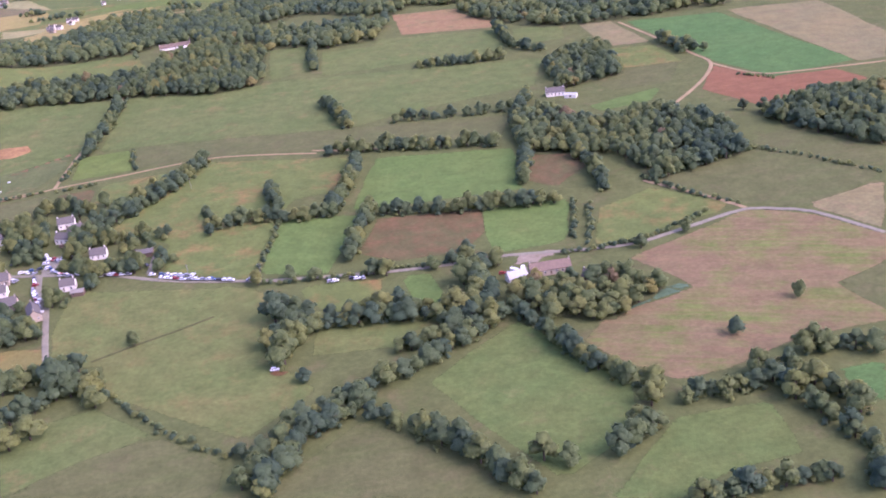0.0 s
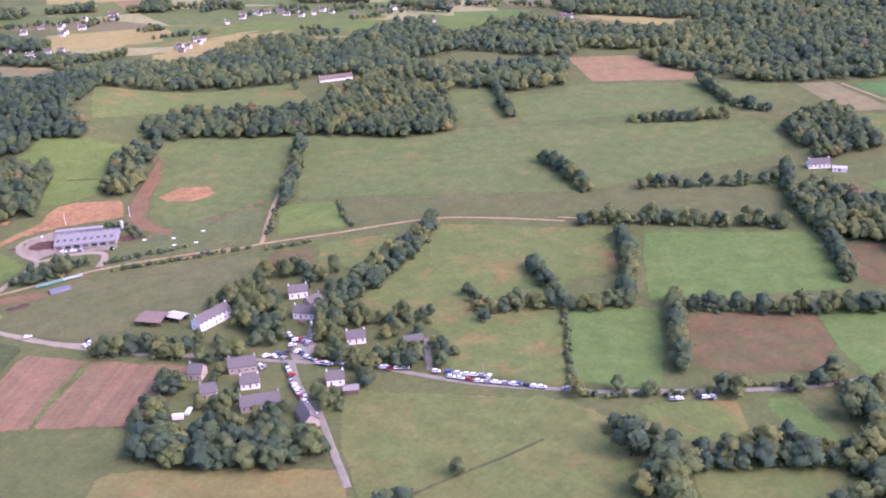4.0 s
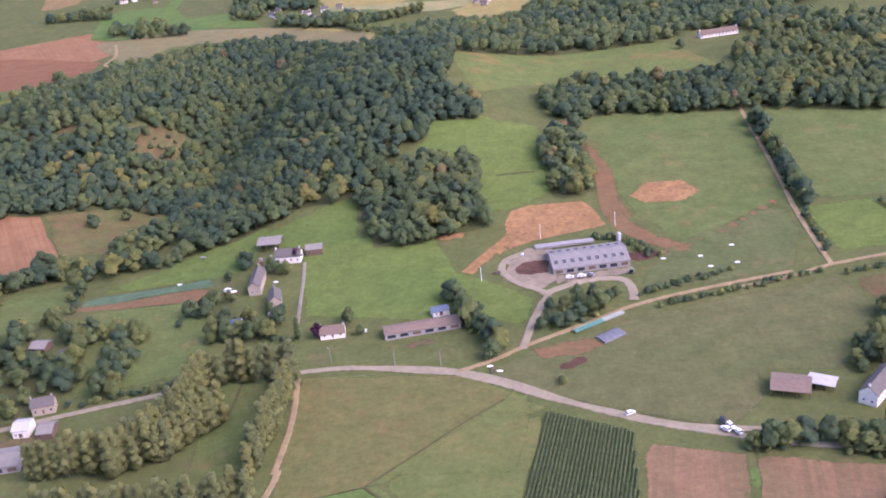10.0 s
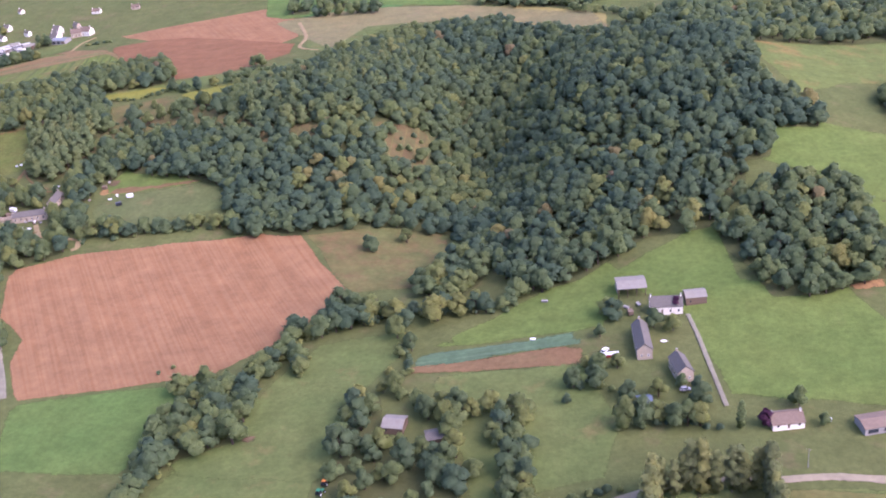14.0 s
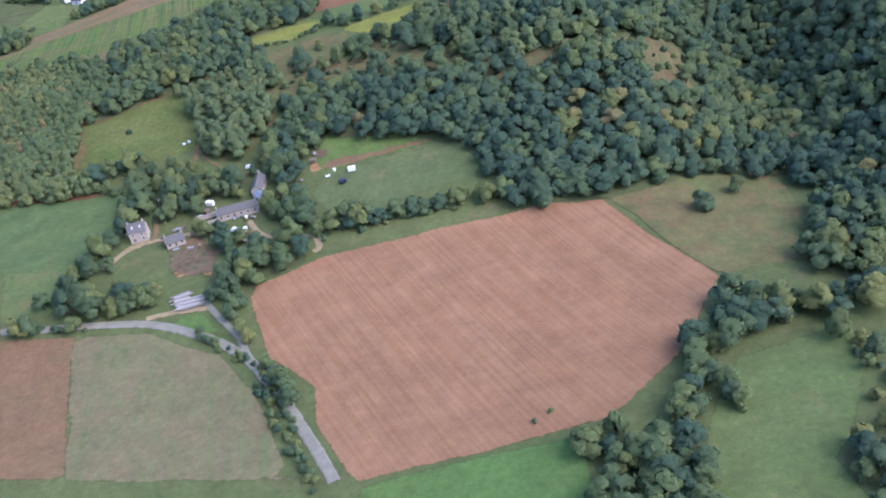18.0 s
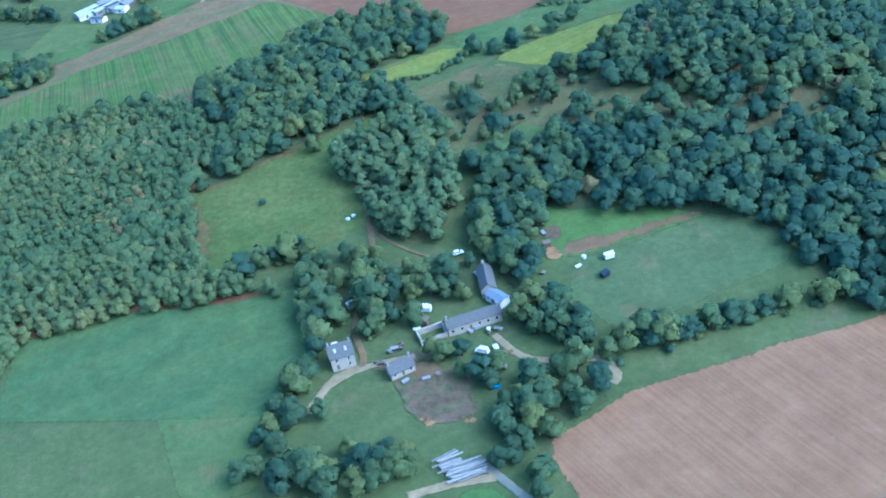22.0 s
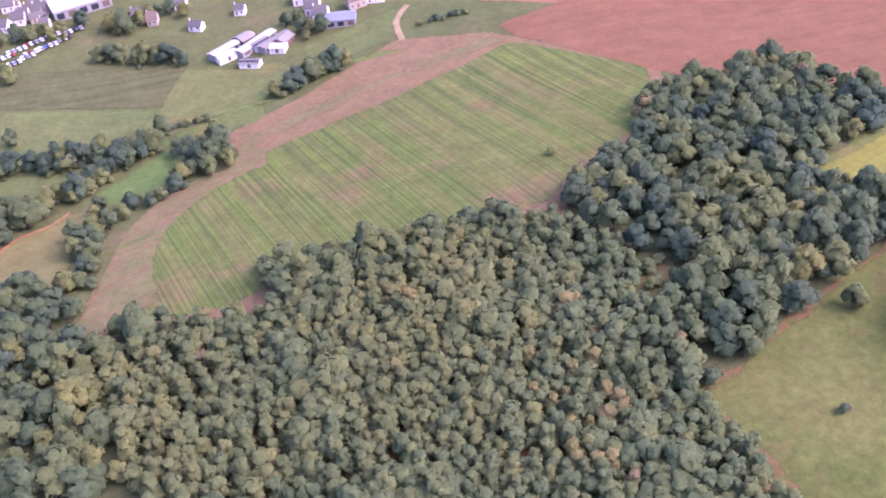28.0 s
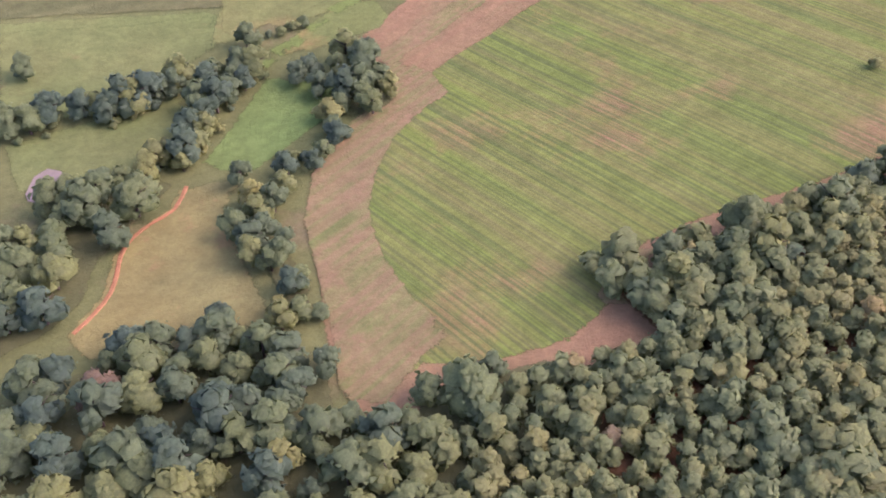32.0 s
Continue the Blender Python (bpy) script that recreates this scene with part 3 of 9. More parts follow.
def rough_edge(pts, amount, seed, gap=10.0):
    """Outline with extra points that wander a little, for natural edges."""
    rnd = random.Random(seed)
    out = []
    for i, (x, y) in enumerate(pts):
        u, v = pts[(i + 1) % len(pts)]
        n = max(1, int(math.hypot(u - x, v - y) / gap))
        for k in range(n):
            f = k / n
            out.append((x + (u - x) * f + rnd.uniform(-amount, amount) * (k > 0), y + (v - y) * f + rnd.uniform(-amount, amount) * (k > 0)))
    return out


def grown(pts, by):
    """The outline pushed outwards."""
    turn = sum(x * v - u * y for (x, y), (u, v) in zip(pts, pts[1:] + pts[:1]))
    out = []
    for i, p in enumerate(pts):
        a, b = Vector(p) - Vector(pts[i - 1]), Vector(pts[(i + 1) % len(pts)]) - Vector(p)
        n = Vector((a.y, -a.x)).normalized() + Vector((b.y, -b.x)).normalized()
        n = n.normalized() * by * (1 if turn > 0 else -1) if n.length > 0.3 else Vector((0, 0))
        out.append((p[0] + n.x, p[1] + n.y))
    return out


def field(kind, pts):
    mat, label = FIELD[kind]
    pts = grown(pts, 1.0)
    LAYER[0] += 0.0008
    ob = drape("field", rough_edge(pts, 0.8, len(pts) + int(pts[0][0])), mat, LAYER[0])
    return tagged(ob, label, "field", kind="structure")


def patch(kind, pts):
    mat, label = FIELD[kind]
    LAYER[0] += 0.0008
    return tagged(drape(kind if kind in ("mud", "yard", "silage") else "bare_ground", rough_edge(pts, 1.2, int(pts[0][1]), 3.0), mat, LAYER[0], 1.6), label, "ground", kind="structure")


def pond(pts):
    LAYER[0] += 0.0008
    return tagged(drape("water", pts, WATER, LAYER[0], 3.0), "still pond reflecting grey sky", "pond", kind="structure")


def smooth_line(pts, gap=6.0):
    out = []
    n = len(pts)
    for i in range(n - 1):
        p0, p1, p2, p3 = (Vector(pts[max(0, min(n - 1, k))]) for k in (i - 1, i, i + 1, i + 2))
        steps = max(2, int((p2 - p1).length / gap))
        for k in range(steps):
            t = k / steps
            out.append(0.5 * ((2 * p1) + (p2 - p0) * t + (2 * p0 - 5 * p1 + 4 * p2 - p3) * t * t + (3 * p1 - p0 - 3 * p2 + p3) * t ** 3))
    out.append(Vector(pts[-1]))
    return out


ROAD_LAYER = [0.30]


def road(kind, width, pts):
    mat, label = FIELD[kind]
    ROAD_LAYER[0] += 0.002
    ln = smooth_line(pts)
    width = width * U
    verts, faces = [], []
    for i, p in enumerate(ln):
        d = (ln[min(i + 1, len(ln) - 1)] - ln[max(i - 1, 0)]).normalized()
        s = Vector((-d.y, d.x))
        for off, dz in ((-0.68, -0.2), (-0.42, 0), (0.42, 0), (0.68, -0.2)):
            q = p + s * width * off
            verts.append((q.x, q.y, float(height(q.x, q.y)) + ROAD_LAYER[0] + dz))
        if i:
            for k in range(3):
                faces.append((4 * i - 4 + k, 4 * i + k, 4 * i + k + 1, 4 * i - 3 + k))
    me = mesh_of("road", verts, faces, [mat])
    set_rim(me, [0.1, 1.7, 1.7, 0.1] * len(ln))
    if me.polygons[1].normal.z < 0:
        me.flip_normals()
    word = {"asphalt": "road", "lane": "road", "sand": "track", "earth": "track", "orange_earth": "track", "path": "path", "ditch": "ditch"}[kind]
    return tagged(new(word, me), label, word, kind="structure")



# fields
field("rosy_soil", [(-905, 866), (-903.6, 884.4), (-898.4, 900.9), (-896.2, 914.5), (-891, 923.7), (-881, 933), (-871, 941.7), (-861, 946), (-866, 971), (-836.5, 987.9), (-799.3, 1014.3), (-767.7, 1002.3), (-725, 947), (-735, 912), (-742, 900), (-770, 885), (-779, 868), (-810, 864), (-850, 852), (-898, 856)])
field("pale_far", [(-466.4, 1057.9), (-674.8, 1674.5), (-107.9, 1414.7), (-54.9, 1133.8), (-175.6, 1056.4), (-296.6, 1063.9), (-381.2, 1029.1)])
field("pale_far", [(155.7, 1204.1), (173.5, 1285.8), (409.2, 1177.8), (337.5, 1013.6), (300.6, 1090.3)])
field("red_soil", [(185.2, 660.8), (208.8, 619.2), (248.2, 619.2), (258.5, 590.7), (225.3, 594.3), (201.8, 569.6), (185, 571.6), (165.4, 613.6)])
field("crop_green", [(157.9, 804.9), (226.9, 796.2), (266, 633.6), (211, 620.7), (189.1, 670.5)])
field("tan", [(234.2, 802.1), (303.6, 795.2), (308, 688), (283.6, 631.6), (266, 629.3)])
field("olive", [(163.6, 513.9), (191.0, 534.1), (207.6, 514.6), (227.4, 486.8), (215.5, 460.0), (185.6, 479.3), (167.1, 498.3)])
field("olive", [(104.7, 480.0), (128.8, 493.0), (162.6, 501.8), (185.6, 479.3), (204.4, 452.6), (182.0, 435.6), (158.4, 426.5), (139.5, 437.4), (114.8, 460.3)])
field("tan", [(161.2, 428.6), (203.7, 446), (181.5, 394.4)])
field("stubble", [(76.3, 401.2), (80.9, 402.5), (126.1, 426.6), (136.8, 433.1), (159.9, 416.9), (179.8, 390.4), (169.7, 367.1), (145.4, 354.3), (154.0, 330.5), (150.4, 322.4), (115.2, 317.1), (90.0, 304.8), (72.0, 301.1), (58.3, 317.0), (46.8, 336.0), (57.9, 351.2), (95.1, 366.9), (88.1, 383.4)])
field("olive", [(145.8, 354.2), (169.3, 366.1), (173.8, 360.5), (157.1, 323.1), (154.0, 330.5)])
field("crop_green", [(123.2, 294.8), (139.9, 297.9), (126.5, 266.9)])
field("fresh_pasture", [(-10, 318.5), (6, 338), (24, 358), (38, 336), (57, 306), (54.5, 281.5), (43, 268.3), (27.1, 254.4), (17.4, 270.8), (1.9, 296.8)])
field("fresh_pasture", [(45.4, 250.9), (66.4, 279.1), (95.9, 282.2), (96.5, 254.1), (75.5, 250.2), (56.6, 240.2), (38.3, 243.8)])
field("olive", [(-33.5, 299.7), (0.1, 271.7), (13.1, 248.8), (-64.3, 263.9)])
field("pasture_green", [(-128.4, 327), (-104.2, 306), (-125.8, 294.3), (-147, 280), (-158.2, 314)])
field("olive", [(-125.8, 294.3), (-101.8, 303.9), (-76.9, 281.4), (-77.4, 266.5), (-147, 280)])
field("meadow", [(-162.9, 428.4), (-84.7, 413.9), (-71.4, 400.2), (-67.8, 377.4), (-74, 350.9), (-154.1, 360.4), (-161.6, 388.8)])
field("meadow", [(-107.6, 393.1), (-97.4, 419.5), (-76.4, 406.4), (-70.4, 347.9), (-50, 323.3), (-72.5, 296.2), (-126.6, 336), (-135, 362.4)])
field("yellow_green", [(-163.3, 499.1), (-125, 585.5), (-46.8, 566.4), (-49.4, 517), (-71.8, 511.2), (-80.8, 485.8), (-79.7, 464.1), (-84.3, 422.3), (-125, 438.7), (-128.6, 471.3)])
field("bright", [(-76, 485.1), (-37.8, 480.6), (-45.8, 440.1), (-50.9, 418.4), (-80.9, 426.3)])
field("heath", [(-29.4, 472.9), (20.1, 470.9), (20.1, 445.6), (8.2, 426.4), (-20, 425.6), (-37.5, 436.8)])
field("bright", [(20.5, 470.8), (62.7, 470.1), (53.5, 426.1), (21.4, 420.1), (20.3, 450.4)])
field("bright", [(-30.7, 559.4), (43.7, 549.3), (42.3, 489.5), (-17.2, 487.7), (-41.6, 488.5)])
field("olive", [(-179.4, 630.9), (-64.2, 621.5), (50.7, 608.4), (39.4, 570.1), (-29, 583.3), (-58.1, 583.1), (-125.3, 596.4), (-169, 590.1)])
field("pasture_green", [(-201.4, 632.4), (-206.6, 744), (-74.4, 740.7), (84.5, 732.8), (71.1, 668), (-8.6, 640.1), (-42.5, 621.9), (-58.1, 620.3), (-148.2, 631.1)])
field("pasture_green", [(-300.1, 750.7), (-209.4, 758.9), (-213.8, 636.8), (-250.6, 605.5), (-260.5, 596.8), (-277.1, 625.3)])
field("strip_soil", [(-302.8, 736.4), (-299.1, 736.9), (-288.4, 682.6), (-279, 622.1), (-286.3, 624.2)])
field("lawn", [(-210.9, 623.5), (-182, 626.9), (-171.8, 589), (-205.6, 582.7)])
field("heath", [(-208.6, 559.3), (-187.2, 564.1), (-185.3, 541), (-204.6, 544.5)])
field("yellow_green", [(-183.7, 569.4), (-144.8, 577.4), (-152.7, 535.1), (-182.5, 540.5)])
field("yellow_green", [(-364.1, 836.5), (-231.9, 872.1), (-207.6, 814.1), (-322.6, 785.1), (-345, 760.8)])
field("pasture_green", [(-115.5, 834.4), (-84.5, 837.8), (-77.2, 762.9), (-107.4, 746.5)])
field("pasture_green", [(-73.2, 811.7), (-34.8, 813.2), (-28.5, 836.8), (61.2, 826.4), (62.5, 757.9), (1.6, 756), (-70.5, 745.1)])
field("pink_soil", [(-19.5, 923.7), (52.3, 918.7), (66, 860.6), (58.8, 835.5), (-11.3, 842.2)])
field("pasture_green", [(74.9, 823.1), (112.8, 818.2), (107.4, 775.9), (70.7, 777.4)])
field("tan", [(122.2, 822.3), (147.8, 811.6), (162.4, 739), (133.1, 740.6)])
field("yellow_green", [(131.1, 734.3), (162.6, 729.3), (171.9, 679.7), (133.3, 682.4)])
field("olive", [(99.6, 679.1), (168.8, 680.7), (151.1, 636.6), (115.2, 635.2)])
field("bright", [(95.2, 608.7), (146.2, 632.5), (132.2, 604.8), (101.4, 595.5)])
field("yellow_green", [(74.5, 455.2), (101.2, 470.9), (131.3, 442.5), (123.0, 433.5), (76.4, 415.6), (64.7, 415.9)])
field("cabbage", [(58.4, 356.8), (72.5, 364.4), (92.8, 372.3), (93.4, 366.9), (73.6, 359.1), (59.0, 350.9)])
field("heath", [(52.1, 540.1), (76.3, 539), (80.7, 513.4), (58.7, 486.5), (45.8, 500.8)])
field("meadow", [(-51.5, 372), (3.8, 374.4), (-18, 348.3), (-53.2, 348.6)])
field("yellow_green", [(-62.4, 409.2), (-27.4, 409.4), (-28.6, 387.7), (-48, 382.4), (-58, 394.8)])
field("bright", [(-19.9, 410.5), (-6.8, 408.9), (0.7, 380.4), (-13.3, 382.1)])
field("gold", [(-370.2, 1025.3), (-315, 1077.9), (-294.2, 1050.2), (-343.7, 978.8)])
field("yellow_green", [(-512, 1192.6), (-312.3, 1152.1), (-165.1, 1159.5), (-176, 1061.9), (-298.1, 1072.2), (-381.1, 1133), (-480.5, 1099.4)])
field("pink_soil", [(-488.2, 1334.2), (-389.3, 1393.9), (-421.5, 1301), (-460.3, 1280.1)])
field("red_soil", [(-272, 1446.2), (-184.3, 1407.1), (-188.2, 1355.7), (-265, 1384.3)])
field("red_soil", [(-129.1, 1429.3), (-66.3, 1400.4), (-74.5, 1349.3), (-114.6, 1367.1)])
field("bright", [(-248.4, 1355.9), (43.7, 1272.2), (17.9, 1206.2), (-137.8, 1215.4), (-241.9, 1293.3)])
field("pasture_green", [(-102.1, 1151.6), (-28.6, 1139.6), (-26.4, 1092.8), (-92.2, 1046.1)])
field("tan", [(6.4, 1095.4), (112.9, 1055.7), (89.6, 1017.1), (10.1, 1079.3)])
field("yellow_green", [(255.1, 968.1), (280.8, 883.8), (257.7, 830.8)])
field("tan", [(-594.1, 1435.8), (-493, 1374.7), (-481.4, 1288.1), (-545.2, 1291)])
field("pasture_green", [(-167.6, 1342.6), (-249.3, 1364.7), (-354.2, 1282.1), (-235.2, 1229)])
field("meadow", [(-398.8, 515.5), (-379.4, 515.4), (-345.4, 506.6), (-319.7, 491.4), (-369.4, 457.9), (-392.8, 455.5), (-392.2, 479.6)])
field("pasture_green", [(-392.8, 455.5), (-369.8, 456.3), (-335, 418.4), (-354.2, 415.9), (-385.5, 432.1)])
field("meadow", [(-369.4, 457.9), (-319.4, 489.5), (-332.7, 429.2), (-333.7, 419.7), (-342.4, 427.3)])
field("maize", [(-321.2, 488.4), (-295.7, 475.5), (-299.5, 414.1), (-323.3, 418), (-332.7, 429.2)])
field("stubble_brown", [(-293.1, 470.1), (-266.1, 462.1), (-272.5, 413.3), (-299.5, 414.1)])
field("bright", [(-267.6, 455.6), (-263.1, 456.4), (-270, 413.2), (-273.3, 413.3)])
field("stubble_brown", [(-263.3, 461), (-223.2, 452.3), (-229.7, 411.9), (-270.9, 413.2)])
field("pasture_olive", [(-342.9, 509.4), (-323.3, 524.1), (-283.7, 542.6), (-213, 562.5), (-207, 537.9), (-220.1, 520), (-221.1, 503), (-253.9, 504.5), (-255.6, 488.6), (-266.8, 476.1), (-295, 486.5), (-321, 498.6)])
field("lawn", [(-440.8, 630.8), (-398.6, 661.2), (-395.3, 621.2), (-380.2, 614.2), (-362.3, 616.5), (-352.2, 584.4), (-338.3, 574.6), (-321.7, 559.1), (-325.7, 539.3), (-347.3, 556), (-359.1, 549.8), (-390.5, 555), (-406.7, 558.7), (-415.6, 606.1)])
field("lawn", [(-382.3, 706.5), (-368.9, 738.9), (-314.5, 727.6), (-306.4, 657.4), (-327.2, 637.3), (-343.6, 633.7), (-346.2, 681.7)])
field("orange_earth", [(-347.5, 583.5), (-341.5, 595.7), (-335.2, 604.9), (-331.1, 613.6), (-331.7, 622.2), (-329.6, 633.9), (-321.3, 638.4), (-298.3, 640.9), (-295.1, 634.4), (-290.8, 617.3), (-307.2, 611.4), (-320.8, 606.6), (-329.9, 601.5), (-336.8, 595.5), (-341.4, 588.5), (-344.4, 582.5)])
field("orange_earth", [(-361.1, 622), (-348.6, 622), (-349.5, 611.4), (-360.1, 611.6)])
field("orange_earth", [(-277.7, 643.9), (-269.4, 657.4), (-253.8, 658.7), (-247.6, 646.5), (-256.1, 637.4), (-272.2, 636.9)])
field("paddock", [(-270.1, 593.3), (-218.5, 627.7), (-216.5, 601.3), (-226.3, 571.2), (-281.2, 558.9), (-281.2, 568.8)])
field("strip_soil", [(-293, 721), (-287.7, 696.5), (-283.3, 673.6), (-283.3, 644.2), (-283.7, 630.8), (-280.4, 617.8), (-272.0, 604.9), (-258.8, 593.3), (-261.5, 588.7), (-277.7, 599.8), (-287.1, 613.6), (-291.0, 631.1), (-291.2, 644.5), (-291, 668)])
field("strip_soil", [(-217.7, 636.3), (-240.6, 613.0), (-259.3, 597.0), (-286.3, 587.6), (-286.2, 582.6), (-263.1, 592.4), (-239.8, 608.6), (-218.3, 630.0)])
field("brown_field", [(-678.7, 664.2), (-656.7, 675.7), (-565.5, 693.8), (-535, 639.8), (-551.9, 606.2), (-571.7, 585.8), (-637.6, 575.6), (-650.2, 600), (-652, 614.2), (-667.9, 629.8)])
field("rough", [(-563.4, 695.7), (-527.4, 704.4), (-504.4, 714.8), (-501.9, 657.6), (-506.9, 643.9), (-533.5, 640.7)])
field("pasture_green", [(-547.1, 574.1), (-511.7, 604.5), (-508.6, 589.2), (-526.7, 564.7), (-523.3, 544.6), (-528, 500.7), (-573.7, 502.6), (-571, 524.3)])
field("cabbage", [(-504.4, 588.7), (-451.3, 596.5), (-449.4, 589.4), (-502.7, 581.8)])
field("strip_soil", [(-505.1, 582.1), (-449.4, 588.6), (-449.3, 576.7), (-460.8, 577.8), (-505.4, 578.3)])
field("lawn", [(-503.1, 592.6), (-479, 610.3), (-451.3, 635.4), (-438.5, 641.2), (-431.9, 626.7), (-441.6, 599.8), (-451.4, 597.3)])
field("pasture_green", [(-497.8, 574.5), (-450.4, 578.5), (-439.9, 545.3), (-445.7, 523.2), (-480.2, 511.7), (-487.7, 548.3)])
field("pasture_green", [(-431.7, 516), (-413.7, 517.5), (-412.7, 502.2), (-411.8, 464.8), (-427.8, 465.8)])
field("meadow", [(-401.8, 516.5), (-345.9, 511.6), (-326.8, 496.7), (-325.6, 492.4), (-330.9, 459.6), (-399.3, 464)])
field("brown_field", [(-769.2, 1035.4), (-656.7, 1066.9), (-630.5, 1016.5), (-623.6, 979.3), (-658.4, 933.7), (-684.1, 903.6), (-718.5, 996.5)])
field("yellow_green", [(-720.2, 872), (-687.5, 886.4), (-674.6, 872.2), (-700.3, 853.4)])
field("pasture_green", [(-679.1, 890), (-658.2, 894.6), (-639.8, 899.1), (-581.7, 876.5), (-586.5, 865.9), (-621.6, 873.1), (-648.4, 866), (-673.2, 862.5), (-677.1, 874.4)])
field("pasture_green", [(-627.5, 1022.1), (-552.5, 1025.3), (-490.6, 1007.3), (-549.5, 989), (-568.2, 927.8), (-608, 934.6)])
field("gold", [(-543.9, 1014.6), (-483.1, 1004.1), (-426.2, 935.7), (-430.6, 919.3), (-490.4, 981.2)])
field("crop_green", [(-660.5, 1120), (-602.1, 1101.5), (-543.2, 1058.8), (-572.3, 1026.5), (-633.3, 1031.7)])
field("lawn", [(-665.5, 758.3), (-638, 760.7), (-611.8, 744.5), (-608.2, 739.9), (-658.4, 730.9), (-665.5, 733)])
field("paddock", [(-659.3, 729.1), (-608.3, 738.9), (-599.1, 722.4), (-604.7, 713.5), (-653.7, 697.1), (-663.7, 715.8)])
field("pasture_green", [(-788.8, 742.1), (-742.7, 736.1), (-732.8, 708), (-745.7, 680.8), (-747, 664.6), (-764.5, 663.3)])
field("strip_soil", [(-795, 650), (-762, 654), (-734.7, 650.5), (-718.4, 588.1), (-742.2, 591.6), (-790, 598)])
field("pale_grass", [(-734.7, 650.5), (-708.7, 647), (-683.9, 632.6), (-669.9, 613.2), (-653.7, 578.5), (-717.6, 588)])
field("bright", [(-709.8, 653.5), (-693, 654.1), (-674.3, 630.9), (-686.4, 640.6)])
field("bright", [(-637.4, 573.2), (-611.8, 576.9), (-581.1, 579.3), (-579.1, 556.4), (-584.6, 538.3), (-582.5, 531.8), (-626.7, 537.3)])
field("pasture_green", [(-537.6, 599.4), (-507.3, 608.2), (-511.7, 583.4), (-521.4, 560.7), (-520.8, 524.5), (-572.6, 530.6), (-553.8, 561.3), (-547.7, 579.5)])
field("pasture_deep", [(-821.4, 740.1), (-781, 744.1), (-739.7, 740.3), (-734.1, 708), (-740.5, 687.2), (-821.5, 706.1)])
field("slope_meadow", [(-777.4, 799), (-738.6, 820.5), (-716.2, 832), (-703.5, 829.5), (-707, 812), (-718, 803), (-726, 799), (-713.4, 774.8), (-716, 766.7), (-733, 757), (-754, 757), (-771, 753), (-775, 770.9), (-779.3, 787.9)])
field("rape", [(-666.4, 857), (-645, 866), (-616.8, 871.3), (-603.2, 854.7), (-618.4, 845.9), (-638.3, 833), (-654.7, 846.7)])
field("rape", [(-717.7, 861.6), (-702.2, 866.8), (-684.9, 874.6), (-676.4, 872.8), (-675.9, 866.3), (-688.6, 855.2), (-701.5, 853), (-715, 856)])
field("pasture_green", [(-677.5, 887.9), (-618.3, 904), (-575.6, 889.3), (-584.5, 876.5), (-613.5, 880.9), (-675.1, 875.6)])
field("rough", [(-700.1, 841.1), (-672.3, 854.3), (-654.3, 843.1), (-659.4, 828.3), (-681.8, 799.7), (-693, 796.5), (-691.9, 816.1)])
field("rough", [(-653.3, 838.3), (-619.1, 840.2), (-602, 800.1), (-589, 770.9), (-618.9, 772.5), (-655.2, 797.9)])
field("striped", [(-901.4, 868.2), (-896.5, 908.6), (-861.8, 960.1), (-855, 950.2), (-803.6, 969.4), (-762.6, 989.9), (-729.1, 946.3), (-742, 905), (-773, 888), (-783, 874), (-810, 875), (-836, 878), (-850, 877), (-857, 869), (-868, 864.5), (-884, 867), (-892, 872)])
field("rosy_soil", [(-865.1, 970.9), (-836.5, 987.9), (-799.3, 1014.3), (-767.7, 1002.3), (-761.1, 991.6), (-803.2, 971.7), (-855.9, 950.8), (-860, 959.1)])
field("red_soil", [(-762.5, 1006.1), (-734.1, 1013.5), (-708, 1006.8), (-664, 985), (-621.7, 960.4), (-619.7, 934.8), (-641, 904.3), (-657.5, 895.2), (-679.5, 890), (-702.8, 903), (-727.9, 940.9), (-741.4, 965.9), (-757.8, 992.2)])
field("maize_tan", [(-945.3, 1041), (-933.4, 1046.1), (-875.6, 1030.1), (-883.6, 1002.7), (-943.4, 1021.3)])
field("pasture_green", [(-943.2, 1019.2), (-887.6, 1002.2), (-893.4, 987.5), (-938.7, 977.5)])
field("meadow", [(-883.6, 1000.5), (-862.5, 1019.9), (-841.4, 1018.9), (-836.9, 1002.4), (-848.3, 989.9), (-864.2, 989.3), (-876, 988.4)])
field("pasture_green", [(-834.3, 1024.7), (-808.6, 1035.8), (-789.7, 1040.9), (-798.3, 1019.8), (-817, 1010.5), (-829.4, 1012.6)])
field("gold_dry", [(-943.2, 906.6), (-935.3, 913.7), (-931.1, 923.6), (-923.6, 930.1), (-918.5, 932.4), (-914.5, 938.5), (-901.5, 935.2), (-909.5, 928.3), (-910.7, 909.9), (-910.4, 891.1), (-925.8, 893.6), (-941.3, 899.7)])
field("bright", [(-910.7, 942.7), (-886.4, 969.3), (-873.6, 959.2), (-875.9, 950.1), (-899.5, 937.7)])
field("pasture_green", [(-944.4, 968.6), (-904.6, 971.2), (-912, 948.9), (-944.7, 952.1)])
field("pasture_green", [(-938.3, 1013.2), (-888.5, 1000), (-894.7, 986.8), (-920.5, 973.9), (-944.5, 975.3)])
field("meadow", [(-884.3, 1006.3), (-869, 998.5), (-883.9, 989.5), (-894.7, 986.8)])
field("yellow_green", [(-886.5, 977.3), (-859.9, 990.6), (-851.5, 988.6), (-850.8, 976.1), (-874.3, 976)])
field("rough", [(-691.4, 843.2), (-641.8, 828.4), (-674.7, 811.3), (-694.8, 799.2)])
